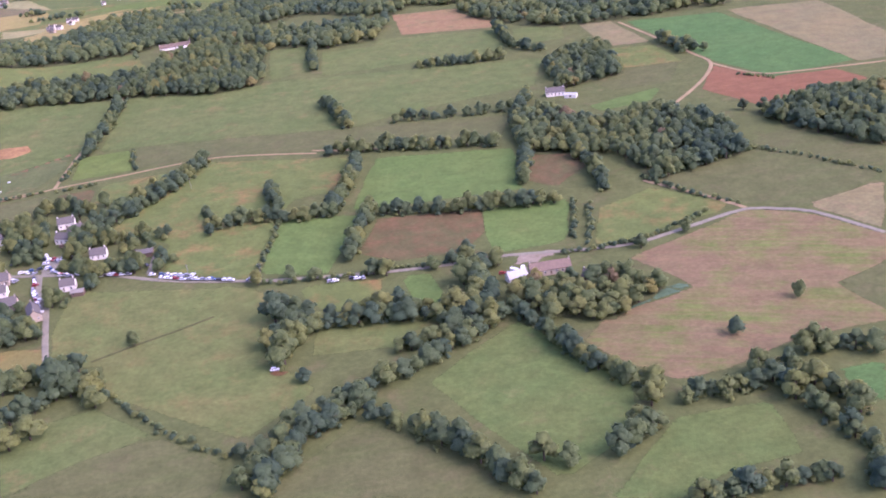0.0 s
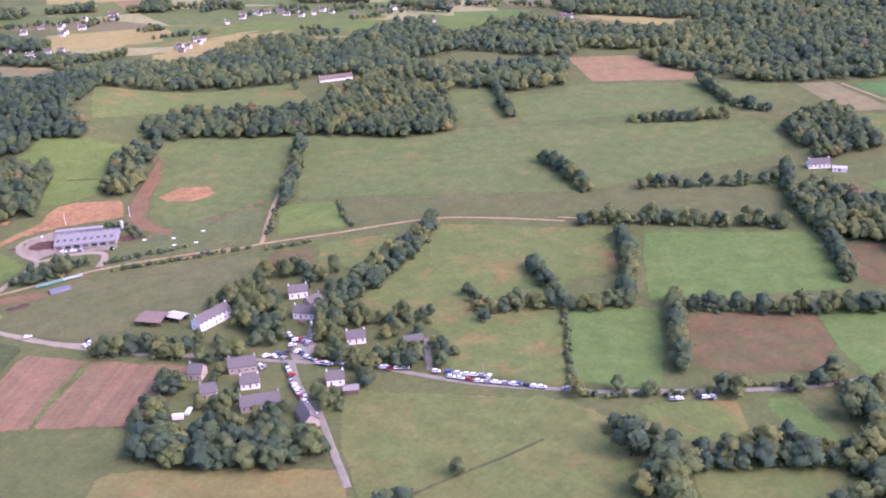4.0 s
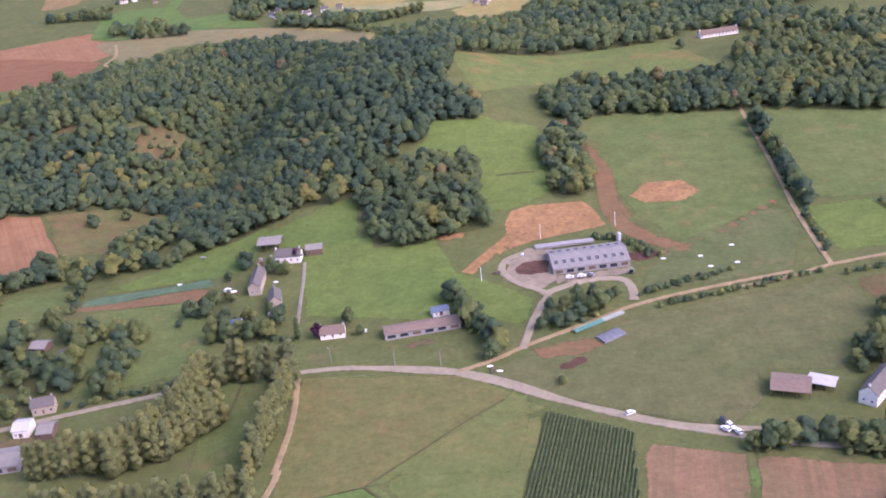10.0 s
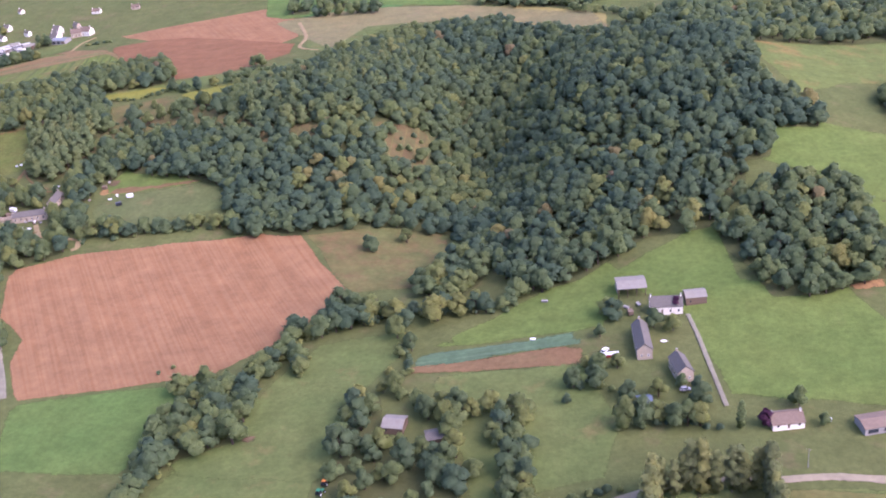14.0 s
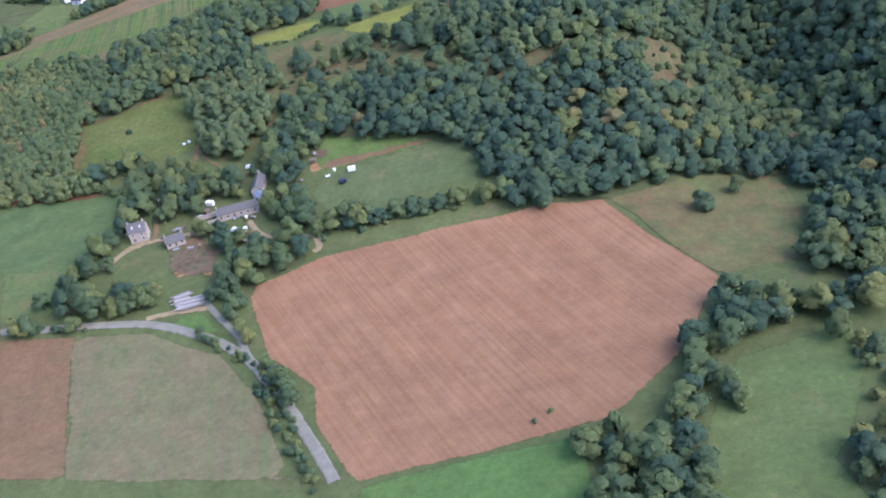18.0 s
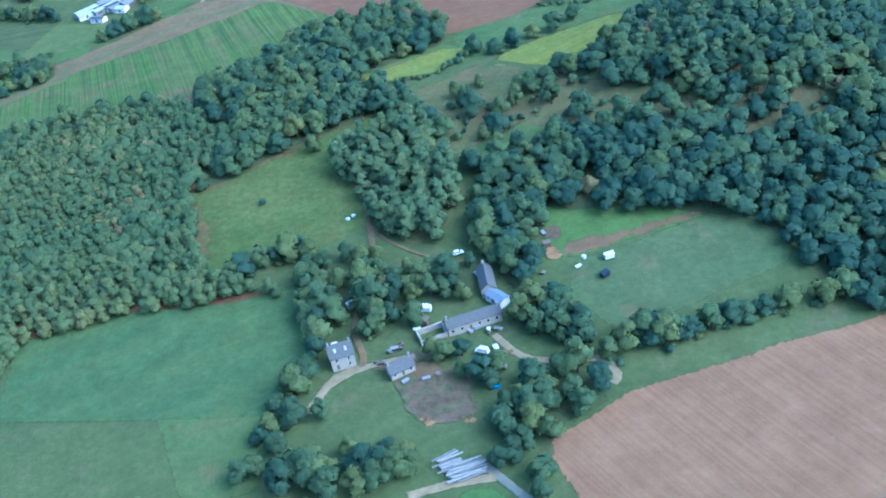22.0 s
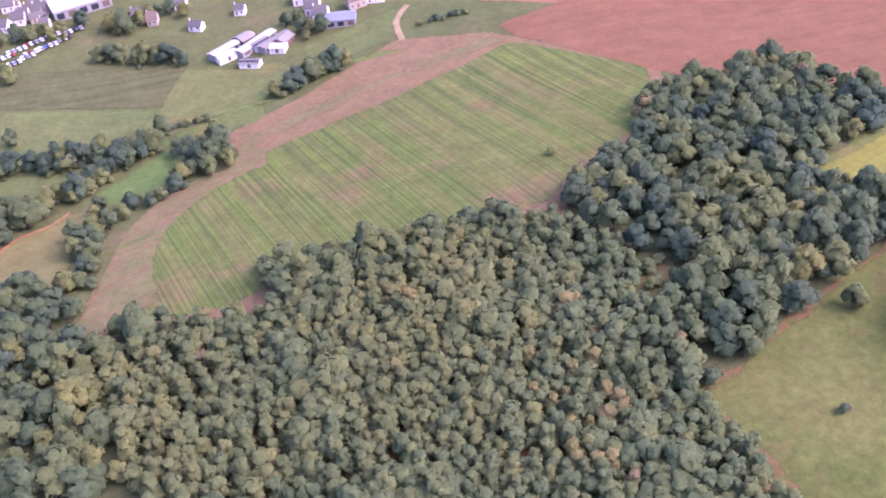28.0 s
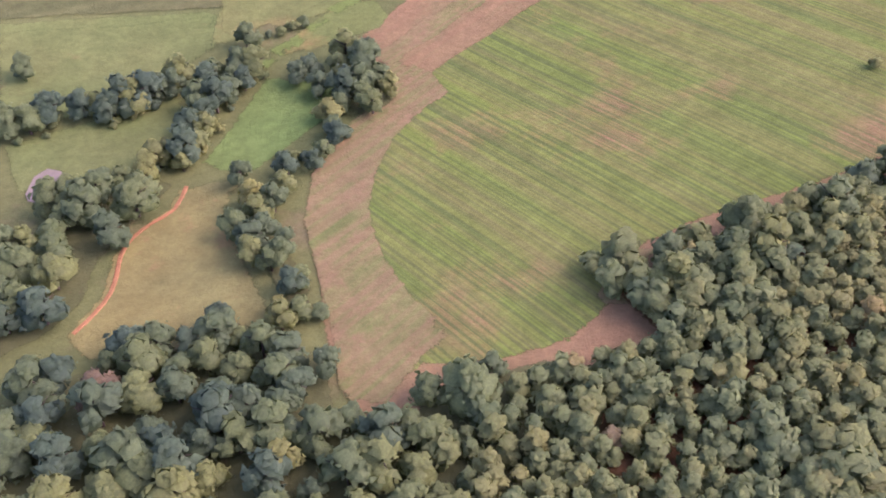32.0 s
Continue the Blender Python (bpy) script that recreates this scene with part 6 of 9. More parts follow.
def house(kind, a, b, depth, tall, roof):
    """A building whose front runs from a to b, with its depth behind; the ridge runs along the front, or away from it for an end-on house."""
    end_on = kind.endswith("_end")
    kind = kind.replace("_end", "")
    ax, ay = a
    length = math.hypot(b[0] - ax, b[1] - ay) / U
    tall = tall * 0.85
    ang = math.atan2(b[1] - ay, b[0] - ax)
    L, D = length, float(depth)
    root = new({"white_house": "house", "stone_house": "house", "tall_house": "house", "bungalow": "house", "shed": "shed", "barn_open": "open_barn", "long_barn": "barn", "ruin": "ruin"}[kind])
    mid = ((ax + b[0]) / 2, (ay + b[1]) / 2)
    root.matrix_basis = Matrix.LocRotScale((*mid, float(height(*mid)) + 0.5), Euler((0, 0, ang)), (U, U, U))
    HOUSE_AT.append((mid[0] - math.sin(ang) * D * U / 2, mid[1] + math.cos(ang) * D * U / 2, 0.5 * U * max(L, D) + 2.2))
    tagged(root, (LABEL[kind] % ROOF_WORD[roof]) if "%" in LABEL[kind] else LABEL[kind], {"shed": "shed", "barn_open": "barn", "long_barn": "barn", "ruin": "ruin"}.get(kind, "house"))
    wall_mat = {"white_house": RENDER, "bungalow": RENDER, "stone_house": STONE, "tall_house": STONE, "shed": TIMBER if roof in ("slate", "tin") else RENDER, "barn_open": TIMBER, "long_barn": CONCRETE, "ruin": STONE}[kind]
    pitch = {"barn_open": 0.22, "long_barn": 0.25, "shed": 0.35, "bungalow": 0.55}.get(kind, 0.85)
    # local frame: x along the front, y behind it
    W, R = (D, L) if not end_on else (L, D)
    rise = W / 2 * pitch
    turn = new_frame = Matrix.Identity(4)
    if end_on:
        turn = Matrix.Translation((0, D / 2, 0)) @ pose(0, 0, 0)
    else:
        turn = Matrix.Translation((0, D / 2, 0)) @ pose(0, 0, 0, 0, 0, 90)
    lay = lambda bm: (bmesh.ops.transform(bm, matrix=turn, verts=bm.verts[:]), bm)[1]
    hw, hr = W / 2, R / 2
    if kind == "barn_open":
        for sx in (-hw + 0.3, hw - 0.3):
            for k in range(4):
                y = -hr + 0.3 + k * (R - 0.6) / 3
                part("post", lay(boxed(sx - 0.15, sx + 0.15, y - 0.15, y + 0.15, -1, tall)), TIMBER, root)
        part("back_wall", lay(boxed(hw - 0.12, hw, -hr + 0.5, hr - 0.5, -1, tall - 0.1)), CONCRETE, root)
        part("side_wall", lay(boxed(-hw * 0.2, hw - 0.2, hr - 0.12, hr, -1, tall - 0.1)), CONCRETE, root)
    elif kind == "ruin":
        for i, (x0, x1, y0, y1, z) in enumerate(((-hw, -hw + 0.6, -hr, hr, tall * 0.7), (hw - 0.6, hw, -hr, hr, tall), (-hw + 0.61, hw - 0.61, -hr, -hr + 0.6, tall * 0.8), (-hw + 0.61, hw - 0.61, hr - 0.6, hr, tall * 1.2))):
            bm = boxed(x0, x1, y0, y1, -1, z)
            bmesh.ops.subdivide_edges(bm, edges=bm.edges[:], cuts=3, use_grid_fill=True)
            for v in bm.verts:
                if v.co.z > 0.5:
                    v.co.z *= 0.75 + 0.3 * noise.noise((v.co.x * 0.7, v.co.y * 0.7, i))
            part("wall", lay(bm), STONE, root)
        return root
    else:
        part("wall", lay(prism(bmesh.new(), [(-hw, -1.2), (hw, -1.2), (hw, tall), (0, tall + rise), (-hw, tall)], -hr, hr)), wall_mat, root)
    over, th = 0.35, 0.22
    for sgn in (-1, 1):
        e = hw + over
        prof = [(0, tall + rise + th * 0.3), (sgn * e, tall - over * pitch + 0.02), (sgn * e, tall - over * pitch + th + 0.02), (0, tall + rise + th * 1.3)]
        roof_ob = part("roof_slope", lay(prism(bmesh.new(), prof, -hr - over, hr + over)), ROOF[roof], root)
        if roof == "barn":
            for k in range(9):
                for i in range(4):
                    y = -hr + (k + 0.6) * R / 9.2 + (i % 2) * 1.1
                    xx = sgn * hw * (0.50 + 0.13 * (i // 2))
                    zz = tall + rise * (1 - abs(xx) / hw) + th * 1.3 + 0.03
                    bm = boxed(xx - 0.55, xx + 0.55, y - 0.42, y + 0.42, -0.02, 0.05)
                    for v in bm.verts:
                        v.co.z += zz - (abs(v.co.x) - abs(xx)) * pitch
                    part("skylight", lay(bm), GLASS, root)
        if kind == "tall_house":
            for y in (-hr * 0.45, hr * 0.45):
                xx = sgn * hw * 0.5
                bm = boxed(xx - 0.6, xx + 0.6, y - 0.45, y + 0.45, 0, 0.06)
                for v in bm.verts:
                    v.co.z += tall + rise * 0.5 + th * 1.35 - (abs(v.co.x) - abs(xx)) * pitch
                part("skylight", lay(bm), ROOF["tin_light"], root)
    if kind in ("white_house", "stone_house", "tall_house", "bungalow"):
        part("ridge", lay(boxed(-0.14, 0.14, -hr - over, hr + over, tall + rise + th * 1.0, tall + rise + th * 1.0 + 0.16)), ROOF[roof], root)
        for sgn in ((-1, 1) if L > 9 else (1,)):
            y = sgn * (hr - 0.5)
            ch = part("chimney", lay(boxed(-0.42, 0.42, y - 0.3, y + 0.3, tall + rise - 0.4, tall + rise + 1.25)), wall_mat, root)
            part("chimney_cap", lay(boxed(-0.5, 0.5, y - 0.38, y + 0.38, tall + rise + 1.25, tall + rise + 1.4)), CONCRETE, ch)
        floors = 2 if tall >= 4.5 else 1
        for sgn in (-1, 1):
            n = max(2, int(R / 3.2))
            for fl in range(floors):
                for k in range(n):
                    y = -hr + (k + 0.5) * R / n
                    z0 = 0.9 + fl * 2.6
                    if fl == 0 and k == n // 2:
                        d = part("door", lay(boxed(sgn * hw - 0.03, sgn * hw + 0.03, y - 0.5, y + 0.5, 0.0, 2.1)), TIMBER, root)
                        part("lintel", lay(boxed(sgn * hw - 0.05, sgn * hw + 0.05, y - 0.65, y + 0.65, 2.11, 2.3)), CONCRETE, d)
                        continue
                    if z0 + 1.3 > tall:
                        continue
                    w = part("window", lay(boxed(sgn * hw - 0.03, sgn * hw + 0.03, y - 0.53, y + 0.53, z0 - 0.06, z0 + 1.34)), WHITE, root)
                    part("pane", lay(boxed(sgn * hw - 0.04, sgn * hw + 0.04, y - 0.47, y + 0.47, z0 + 0.02, z0 + 1.28)), GLASS, w)
        for sgn in (-1, 1):
            y = sgn * hr
            for x in ((-hw * 0.45, hw * 0.45) if W > 6 else (0,)):
                w = part("window", lay(boxed(x - 0.5, x + 0.5, y - 0.03, y + 0.03, 0.9, 2.2)), WHITE, root)
                part("pane", lay(boxed(x - 0.38, x + 0.38, y - 0.04, y + 0.04, 1.02, 2.08)), GLASS, w)
    elif kind == "long_barn":
        n = max(3, int(R / 6))
        for k in range(n):
            y = -hr + (k + 0.5) * R / n
            # dark panel on the solid wall, painting the shade of an open bay
            part("dark_bay_panel", lay(boxed(-hw - 0.03, -hw + 0.03, y - R / n * 0.32, y + R / n * 0.32, 0.1, tall * 0.72)), GLASS if k % 3 else TIMBER, root)
    elif kind == "shed":
        part("door", lay(boxed(-hw - 0.03, -hw + 0.03, -0.9, 0.9, 0, min(2.1, tall - 0.2))), TIMBER, root)
        part("window", lay(boxed(-hw - 0.03, -hw + 0.03, hr * 0.5, hr * 0.5 + 0.8, 1.0, 1.8)), GLASS, root)
    return root


FAR_MADE = []


def far_house(x, y):
    """A distant village house; a few looks repeat."""
    i = len(FAR_MADE)
    turn = (x * 0.37 + y * 0.11) % 1.2 - 0.6
    L = (6.0 + (i * 3) % 5) * U
    c, s = math.cos(turn) * L / 2, math.sin(turn) * L / 2
    FAR_MADE.append(house("white_house" if i % 4 else "stone_house", (x - c, y - s), (x + c, y + s), 5.5, 2.6 + 0.6 * (i % 3), "slate" if i % 3 else "brown"))


# ---- vehicles ----
def build_car(colour, van=False):
    root = new("car" if not van else "van")
    l, w = (2.1, 0.88) if not van else (2.5, 0.98)
    bm = bmesh.new()
    prism(bm, [(-l, 0.35), (l, 0.35), (l, 0.78), (l - 0.9, 0.95), (-l + 0.15, 1.0), (-l, 0.8)], -w, w)
    bmesh.ops.bevel(bm, geom=bm.edges[:], offset=0.06, segments=1, affect="EDGES")
    part("body", bm, PAINT[colour], root)
    top = 1.45 if not van else 2.1
    bm = bmesh.new()
    prism(bm, [(-l + 0.2, 0.97), (l - 1.0, 0.93), (l - 1.6, top), (-l + 0.55 - 0.25 * van, top)], -w + 0.12, w - 0.12)
    cab = part("cabin", bm, GLASS if not van else PAINT[colour], root)
    part("roof", boxed(-l + 0.5 - 0.25 * van, l - 1.55, -w + 0.1, w - 0.1, top + 0.003, top + 0.06), PAINT[colour], root)
    if van:
        bm = bmesh.new()
        prism(bm, [(l - 1.02, 1.0), (l - 0.97, 1.0), (l - 1.5, top - 0.1), (l - 1.55, top - 0.1)], -w + 0.2, w - 0.2)
        part("windscreen", bm, GLASS, root)
    for sx in (-1, 1):
        for sy in (-1, 1):
            bm = bmesh.new()
            bmesh.ops.create_cone(bm, cap_ends=True, segments=12, radius1=0.33, radius2=0.33, depth=0.2, matrix=pose(sx * (l - 0.8), sy * (w - 0.06), 0.33, 90))
            wheel = part("wheel", bm, RUBBER, root)
            bm = bmesh.new()
            bmesh.ops.create_cone(bm, cap_ends=True, segments=10, radius1=0.2, radius2=0.2, depth=0.04, matrix=pose(sx * (l - 0.8), sy * (w + 0.05), 0.33, 90))
            part("rim", bm, PAINT["silver"], wheel)
        part("headlight", boxed(l - 0.02, l + 0.02, sx * 0.62 - 0.16, sx * 0.62 + 0.16, 0.58, 0.72), WHITE, root)
    return root


CARS = {}
CAR_COLOURS = ("white", "white", "silver", "white", "dark", "white", "silver", "white", "white", "red", "white", "silver", "white", "blue", "white")
CAR_LABEL = {"white": "white parked car", "silver": "silver parked car", "dark": "dark parked car", "red": "red parked car", "blue": "blue parked car"}


def put_car(x, y, turn, colour, van=False, lift=0.69):
    key = (colour, van)
    m = pose(x, y, float(height(x, y)) + lift, 0, 0, turn)
    if key not in CARS:
        CARS[key] = build_car(colour, van)
        CARS[key].matrix_basis = m @ Matrix.Scale(0.75, 4)
        return tagged(CARS[key], (CAR_LABEL[colour] + " on the roadside") if not van else "white panel van parked in the yard", "car" if not van else "van", "parked cars")
    return copy_thing(CARS[key], m)


CAR_N = [0]


def cars(pts):
    for i, (x, y) in enumerate(pts):
        j = i + 1 if i + 1 < len(pts) else i - 1
        dx, dy = pts[j][0] - x, pts[j][1] - y
        near = math.hypot(dx, dy) < 18
        CAR_N[0] += 1
        put_car(x, y, math.degrees(math.atan2(dy, dx)) if near else (CAR_N[0] * 53) % 180, CAR_COLOURS[CAR_N[0] % len(CAR_COLOURS)])


def parked(pts):
    for x, y in pts:
        for k in range(4):
            CAR_N[0] += 1
            put_car(x + 2.0 * k - 3, y + 0.9 * k, 115, CAR_COLOURS[CAR_N[0] % len(CAR_COLOURS)], lift=0.4)



# houses and barns
house("white_house", (-224.6, 480.7), (-214.2, 493.7), 8, 6, "slate")
house("barn_open", (-253.2, 489.5), (-242.2, 486.4), 14, 3.5, "rust")
house("barn_open", (-241.6, 493), (-234.4, 489.4), 8, 3, "tin_light")
house("white_house", (-191.7, 506.8), (-183.7, 508.2), 8, 4.5, "slate")
house("white_house", (-188.1, 488.2), (-179.2, 485.9), 8, 4, "slate")
house("white_house", (-164.3, 462.3), (-156.9, 463.1), 8, 3.5, "slate")
house("stone_house", (-207.2, 443.7), (-197, 445.1), 9, 4, "slate")
house("white_house", (-201, 431.7), (-194.1, 432.7), 8, 3.5, "slate")
house("stone_house", (-222.2, 441.6), (-216.9, 440.6), 9, 4, "slate")
house("stone_house", (-214.5, 426.2), (-208.8, 427.2), 8, 4, "slate")
house("stone_house", (-198.4, 415.6), (-184.8, 418.1), 9, 3.5, "slate")
house("white_house", (-169.6, 430.5), (-163.2, 431.2), 8, 4, "slate")
house("shed", (-141.9, 458.6), (-134.4, 459.4), 8, 2.6, "slate")
house("shed", (-163.2, 424.1), (-157.8, 424.4), 6, 2.5, "tin")
house("stone_house", (-179.2, 412.7), (-175, 402.6), 8, 4, "slate")
house("stone_house", (-181.4, 495.2), (-176.5, 500.6), 7, 4, "slate")
house("long_barn", (-313.9, 577), (-284.8, 580.8), 24, 3.4, "barn")
house("long_barn", (-375, 537.1), (-348.5, 542.6), 9, 3, "rust")
house("shed", (-358.7, 550.5), (-352.9, 552.5), 6, 3, "blue")
house("barn_open", (-436.1, 614.9), (-426.5, 615.5), 12, 5, "tin")
house("white_house", (-426.4, 602.8), (-415.9, 602.7), 8, 4.5, "slate")
house("shed", (-414.2, 607.1), (-407.5, 607.8), 8, 4, "tin")
house("stone_house_end", (-432.5, 577.9), (-427.8, 578.1), 22, 5.5, "slate")
house("stone_house_end", (-421.6, 564.5), (-416.9, 565.5), 13, 5.5, "slate")
house("bungalow", (-398.6, 540.4), (-389.9, 541.4), 9, 2.6, "brown")
house("shed", (-434, 552.1), (-430.1, 552.5), 6, 3, "blue")
house("shed", (-508.7, 546), (-502.5, 545), 9, 3, "tin")
house("shed", (-494.5, 538.7), (-489.6, 539.9), 7, 3, "slate")
house("stone_house", (-490.3, 503.2), (-483.0, 504.9), 7, 4.6, "slate")
house("shed", (-491.6, 490.6), (-486.5, 491.0), 10, 4.2, "tin_light")
house("shed", (-483.2, 489.2), (-478.1, 489.6), 10, 3, "tin")
house("long_barn", (-519.5, 481.6), (-497.0, 488.6), 9, 3.6, "slate")
house("long_barn", (-508, 468.8), (-482.3, 473.3), 15, 3.4, "tin")
house("tall_house", (-728.5, 701.1), (-722.3, 702.1), 8, 6.5, "slate")
house("stone_house", (-713.3, 693.7), (-707.1, 696.1), 6, 3, "slate")
house("stone_house", (-697.3, 706.8), (-682.8, 709.6), 5.5, 4, "slate")
house("shed", (-686.1, 719.3), (-682.5, 714.2), 5, 3, "blue_tin")
house("stone_house_end", (-686.8, 720.1), (-682.7, 720.2), 15, 4, "slate")
house("ruin", (-704.9, 705.3), (-697.5, 707.1), 7, 3, "none")
house("stone_house", (34.5, 393.6), (51.5, 395.0), 8, 3.8, "rust")
house("white_house", (25.5, 390.2), (33.2, 392.8), 7, 3, "tin_light")
house("stone_house", (54.1, 385.1), (59.1, 382.5), 7, 3, "slate")
house("white_house", (74.9, 637.5), (86.3, 637.1), 8, 3.6, "slate")
house("shed", (85.1, 631.0), (91.9, 628.4), 6, 2.6, "tin_light")
house("white_house", (-208.7, 870.2), (-184.8, 876.4), 7, 3, "brown")
house("long_barn", (-865.5, 1029.4), (-849.5, 1042.8), 6, 3, "tin_light")
house("long_barn", (-855.1, 1027.4), (-841.2, 1041.5), 6, 3, "tin_light")
house("long_barn", (-846.6, 1027.1), (-835.6, 1037.7), 5.5, 3, "tin")
house("long_barn", (-822.2, 1036.9), (-811.1, 1034.5), 12, 4, "blue_tin")
house("shed", (-864.0, 1026.5), (-856.5, 1029.9), 7, 3, "tin_light")
house("shed", (-854.3, 1036.9), (-849.5, 1040.7), 9, 3, "tin")
house("shed", (-849.6, 1030.3), (-843.6, 1035.4), 6, 3, "barn")
house("shed", (-845.3, 1027.1), (-839.9, 1024.9), 7, 3, "tin_light")
house("shed", (-839.0, 1028.6), (-834.7, 1034.7), 9, 3, "tin")
house("shed", (-857.3, 1020.6), (-850.2, 1017.5), 6, 3, "barn")
house("white_house", (-828.8, 1051.1), (-823.4, 1049.4), 9, 5, "slate")
house("white_house", (-826.4, 1044), (-821, 1042.3), 9, 5, "slate")
house("stone_house", (-811.2, 1047.3), (-804.1, 1048.8), 8, 5, "brown")
house("white_house", (-832.1, 1061.7), (-826.5, 1060.1), 9, 5, "slate")
house("white_house", (-806.1, 1050.8), (-797.3, 1048.3), 9, 5, "brown")
house("long_barn", (-926.9, 1086), (-904.2, 1093), 25, 6, "tin_light")
house("white_house", (-945, 1088.4), (-939.3, 1087.4), 8, 4, "slate")
house("white_house", (-936.4, 1093.5), (-930.6, 1092.4), 8, 4, "slate")
house("white_house", (-896.3, 1073.9), (-892.4, 1073.5), 8, 4, "slate")
house("white_house", (-879.1, 1078.1), (-874.5, 1077.3), 8, 4, "slate")
house("white_house", (-949.1, 1083.8), (-945.7, 1082.6), 8, 4, "slate")
house("white_house", (-932.1, 1078.9), (-928.8, 1078.8), 8, 4, "slate")
house("white_house", (-949.6, 1102), (-944.3, 1101.7), 8, 4, "slate")
house("white_house", (-942.6, 1091.6), (-938, 1091), 8, 4, "slate")
house("white_house", (-938, 1100.4), (-933.4, 1100.2), 8, 4, "slate")
house("stone_house", (-890.3, 1068.8), (-886.3, 1068.2), 8, 4, "brown")

# far houses
far_house(-640.1, 1157.4)
far_house(-528.6, 1162.2)
far_house(-497.5, 1179.8)
far_house(-456.8, 1221.9)
far_house(-349.2, 1042)
far_house(-340.4, 1075.1)
far_house(-314, 1179.9)
far_house(-298.7, 1193.5)
far_house(-276.7, 1197.8)
far_house(-251.9, 1262.9)
far_house(-478.8, 1038.5)
far_house(-462.4, 1032.5)
far_house(-448.7, 1035.7)
far_house(-473.2, 1172.2)
far_house(-510, 1052)
far_house(-198.3, 1164.9)
far_house(-131.1, 1113.1)
far_house(-485, 1154.4)
far_house(-462.5, 1243.7)
far_house(-330.6, 1412.4)
far_house(-279.8, 1202.4)
far_house(-256.3, 1280.3)
far_house(-241.9, 1293.3)
far_house(-314.7, 1199.2)
far_house(-125.8, 1210.6)
far_house(-450.5, 1040.8)
far_house(335.7, 1109.5)
far_house(372.1, 1129.4)
far_house(329.1, 1166.9)
far_house(-942.6, 1161.3)
far_house(-884.5, 1120.9)
far_house(-874.3, 1169.1)
far_house(-817.5, 1070.5)
far_house(-813.1, 1103.6)
far_house(-872, 1057.5)
far_house(-853.8, 1063.3)
far_house(-780.6, 1104.3)
far_house(-498.7, 1042.4)
far_house(-471.7, 1027.3)
far_house(-442.1, 1016)
far_house(-513.3, 1074.3)
far_house(-472.4, 1060.9)
far_house(-449, 1047.1)
far_house(-485.1, 1053.4)
far_house(-344.8, 1031.1)
far_house(-335.9, 1064.5)
far_house(-319.5, 1407.6)
far_house(-344, 1409.3)
far_house(-243.1, 1275)
far_house(-244.3, 1257.3)
far_house(-303.3, 1201.4)
far_house(-291.8, 1203.6)
far_house(-261.2, 1195.4)
far_house(-234.7, 1195.2)
far_house(-224.5, 1181.7)
far_house(-324.4, 1156.4)
far_house(-459.1, 1242.5)
far_house(-501, 1194.8)
far_house(-351.2, 1051.5)
far_house(-342.2, 1046)
far_house(-341.1, 1076.3)
far_house(-335.4, 1079.6)
far_house(-437.4, 1031.6)
far_house(-116.7, 1196.7)
far_house(-78.5, 1181.8)
far_house(-121.4, 1104.1)
far_house(327, 1130.8)
far_house(328.6, 1105.6)
far_house(351.3, 1120.4)
far_house(367.2, 1131.5)
far_house(360.3, 1082.2)
far_house(290.1, 918.9)
far_house(-2, 1092.6)
far_house(4.2, 1084.4)
far_house(-333.2, 1252.8)
far_house(-939, 1098.1)
far_house(-933.8, 1088.5)
far_house(-920.3, 1091.2)
far_house(-946.2, 1103.5)
far_house(-912.4, 1097.1)
far_house(-929.7, 1097.3)

far_house(-658.2, 1182.4)
far_house(-663.7, 1174.2)
far_house(-673.2, 1169.9)
far_house(-676.4, 1349.7)
far_house(-663.2, 1338.3)
far_house(-635.3, 1351.2)
far_house(-531.3, 1172.3)
far_house(-518.2, 1186.1)
far_house(-484.5, 1142.6)
far_house(-479.9, 1186.6)
far_house(-516.3, 1060.6)
far_house(-461.3, 1065.3)
far_house(-269.8, 1184.5)
far_house(-254.0, 1173.4)
far_house(-240.8, 1179.6)
far_house(-173.5, 1171.8)
far_house(-136.4, 1101.2)
far_house(-486.2, 1222.3)
far_house(-341.4, 1394.0)
far_house(-328.9, 1401.7)
far_house(-307.9, 1330.7)
far_house(-279.6, 1339.0)
far_house(-160.4, 1182.4)
far_house(-101.9, 1176.4)
far_house(320.3, 1143.3)
far_house(349.8, 1145.2)
far_house(352.0, 1108.3)

# poplars and garden trees
ornamental("poplar", [(-433.3, 514.5), (-420.9, 516.6), (-406.4, 516.9)])
ornamental("poplar", [(-434.3, 510), (-436.8, 495.5), (-442, 479.7), (-450.5, 467.3)])
ornamental("poplar", [(-404.5, 516.7), (-403.9, 501.5), (-406, 482.3), (-407.8, 469.8), (-407.9, 464.6)])
ornamental("poplar", [(-404.2, 448.4), (-415.8, 446.3), (-433, 445), (-450.7, 444.8), (-464.8, 444.4)])
ornamental("poplar", [(-423.1, 491.8), (-432.8, 479.8), (-443.4, 471.9), (-461.7, 469.9), (-476.8, 469.3)])
ornamental("cypress", [(-406.9, 542)])
ornamental("purple", [(-400.2, 543)])
ornamental("purple", [(-417.9, 604.4)])

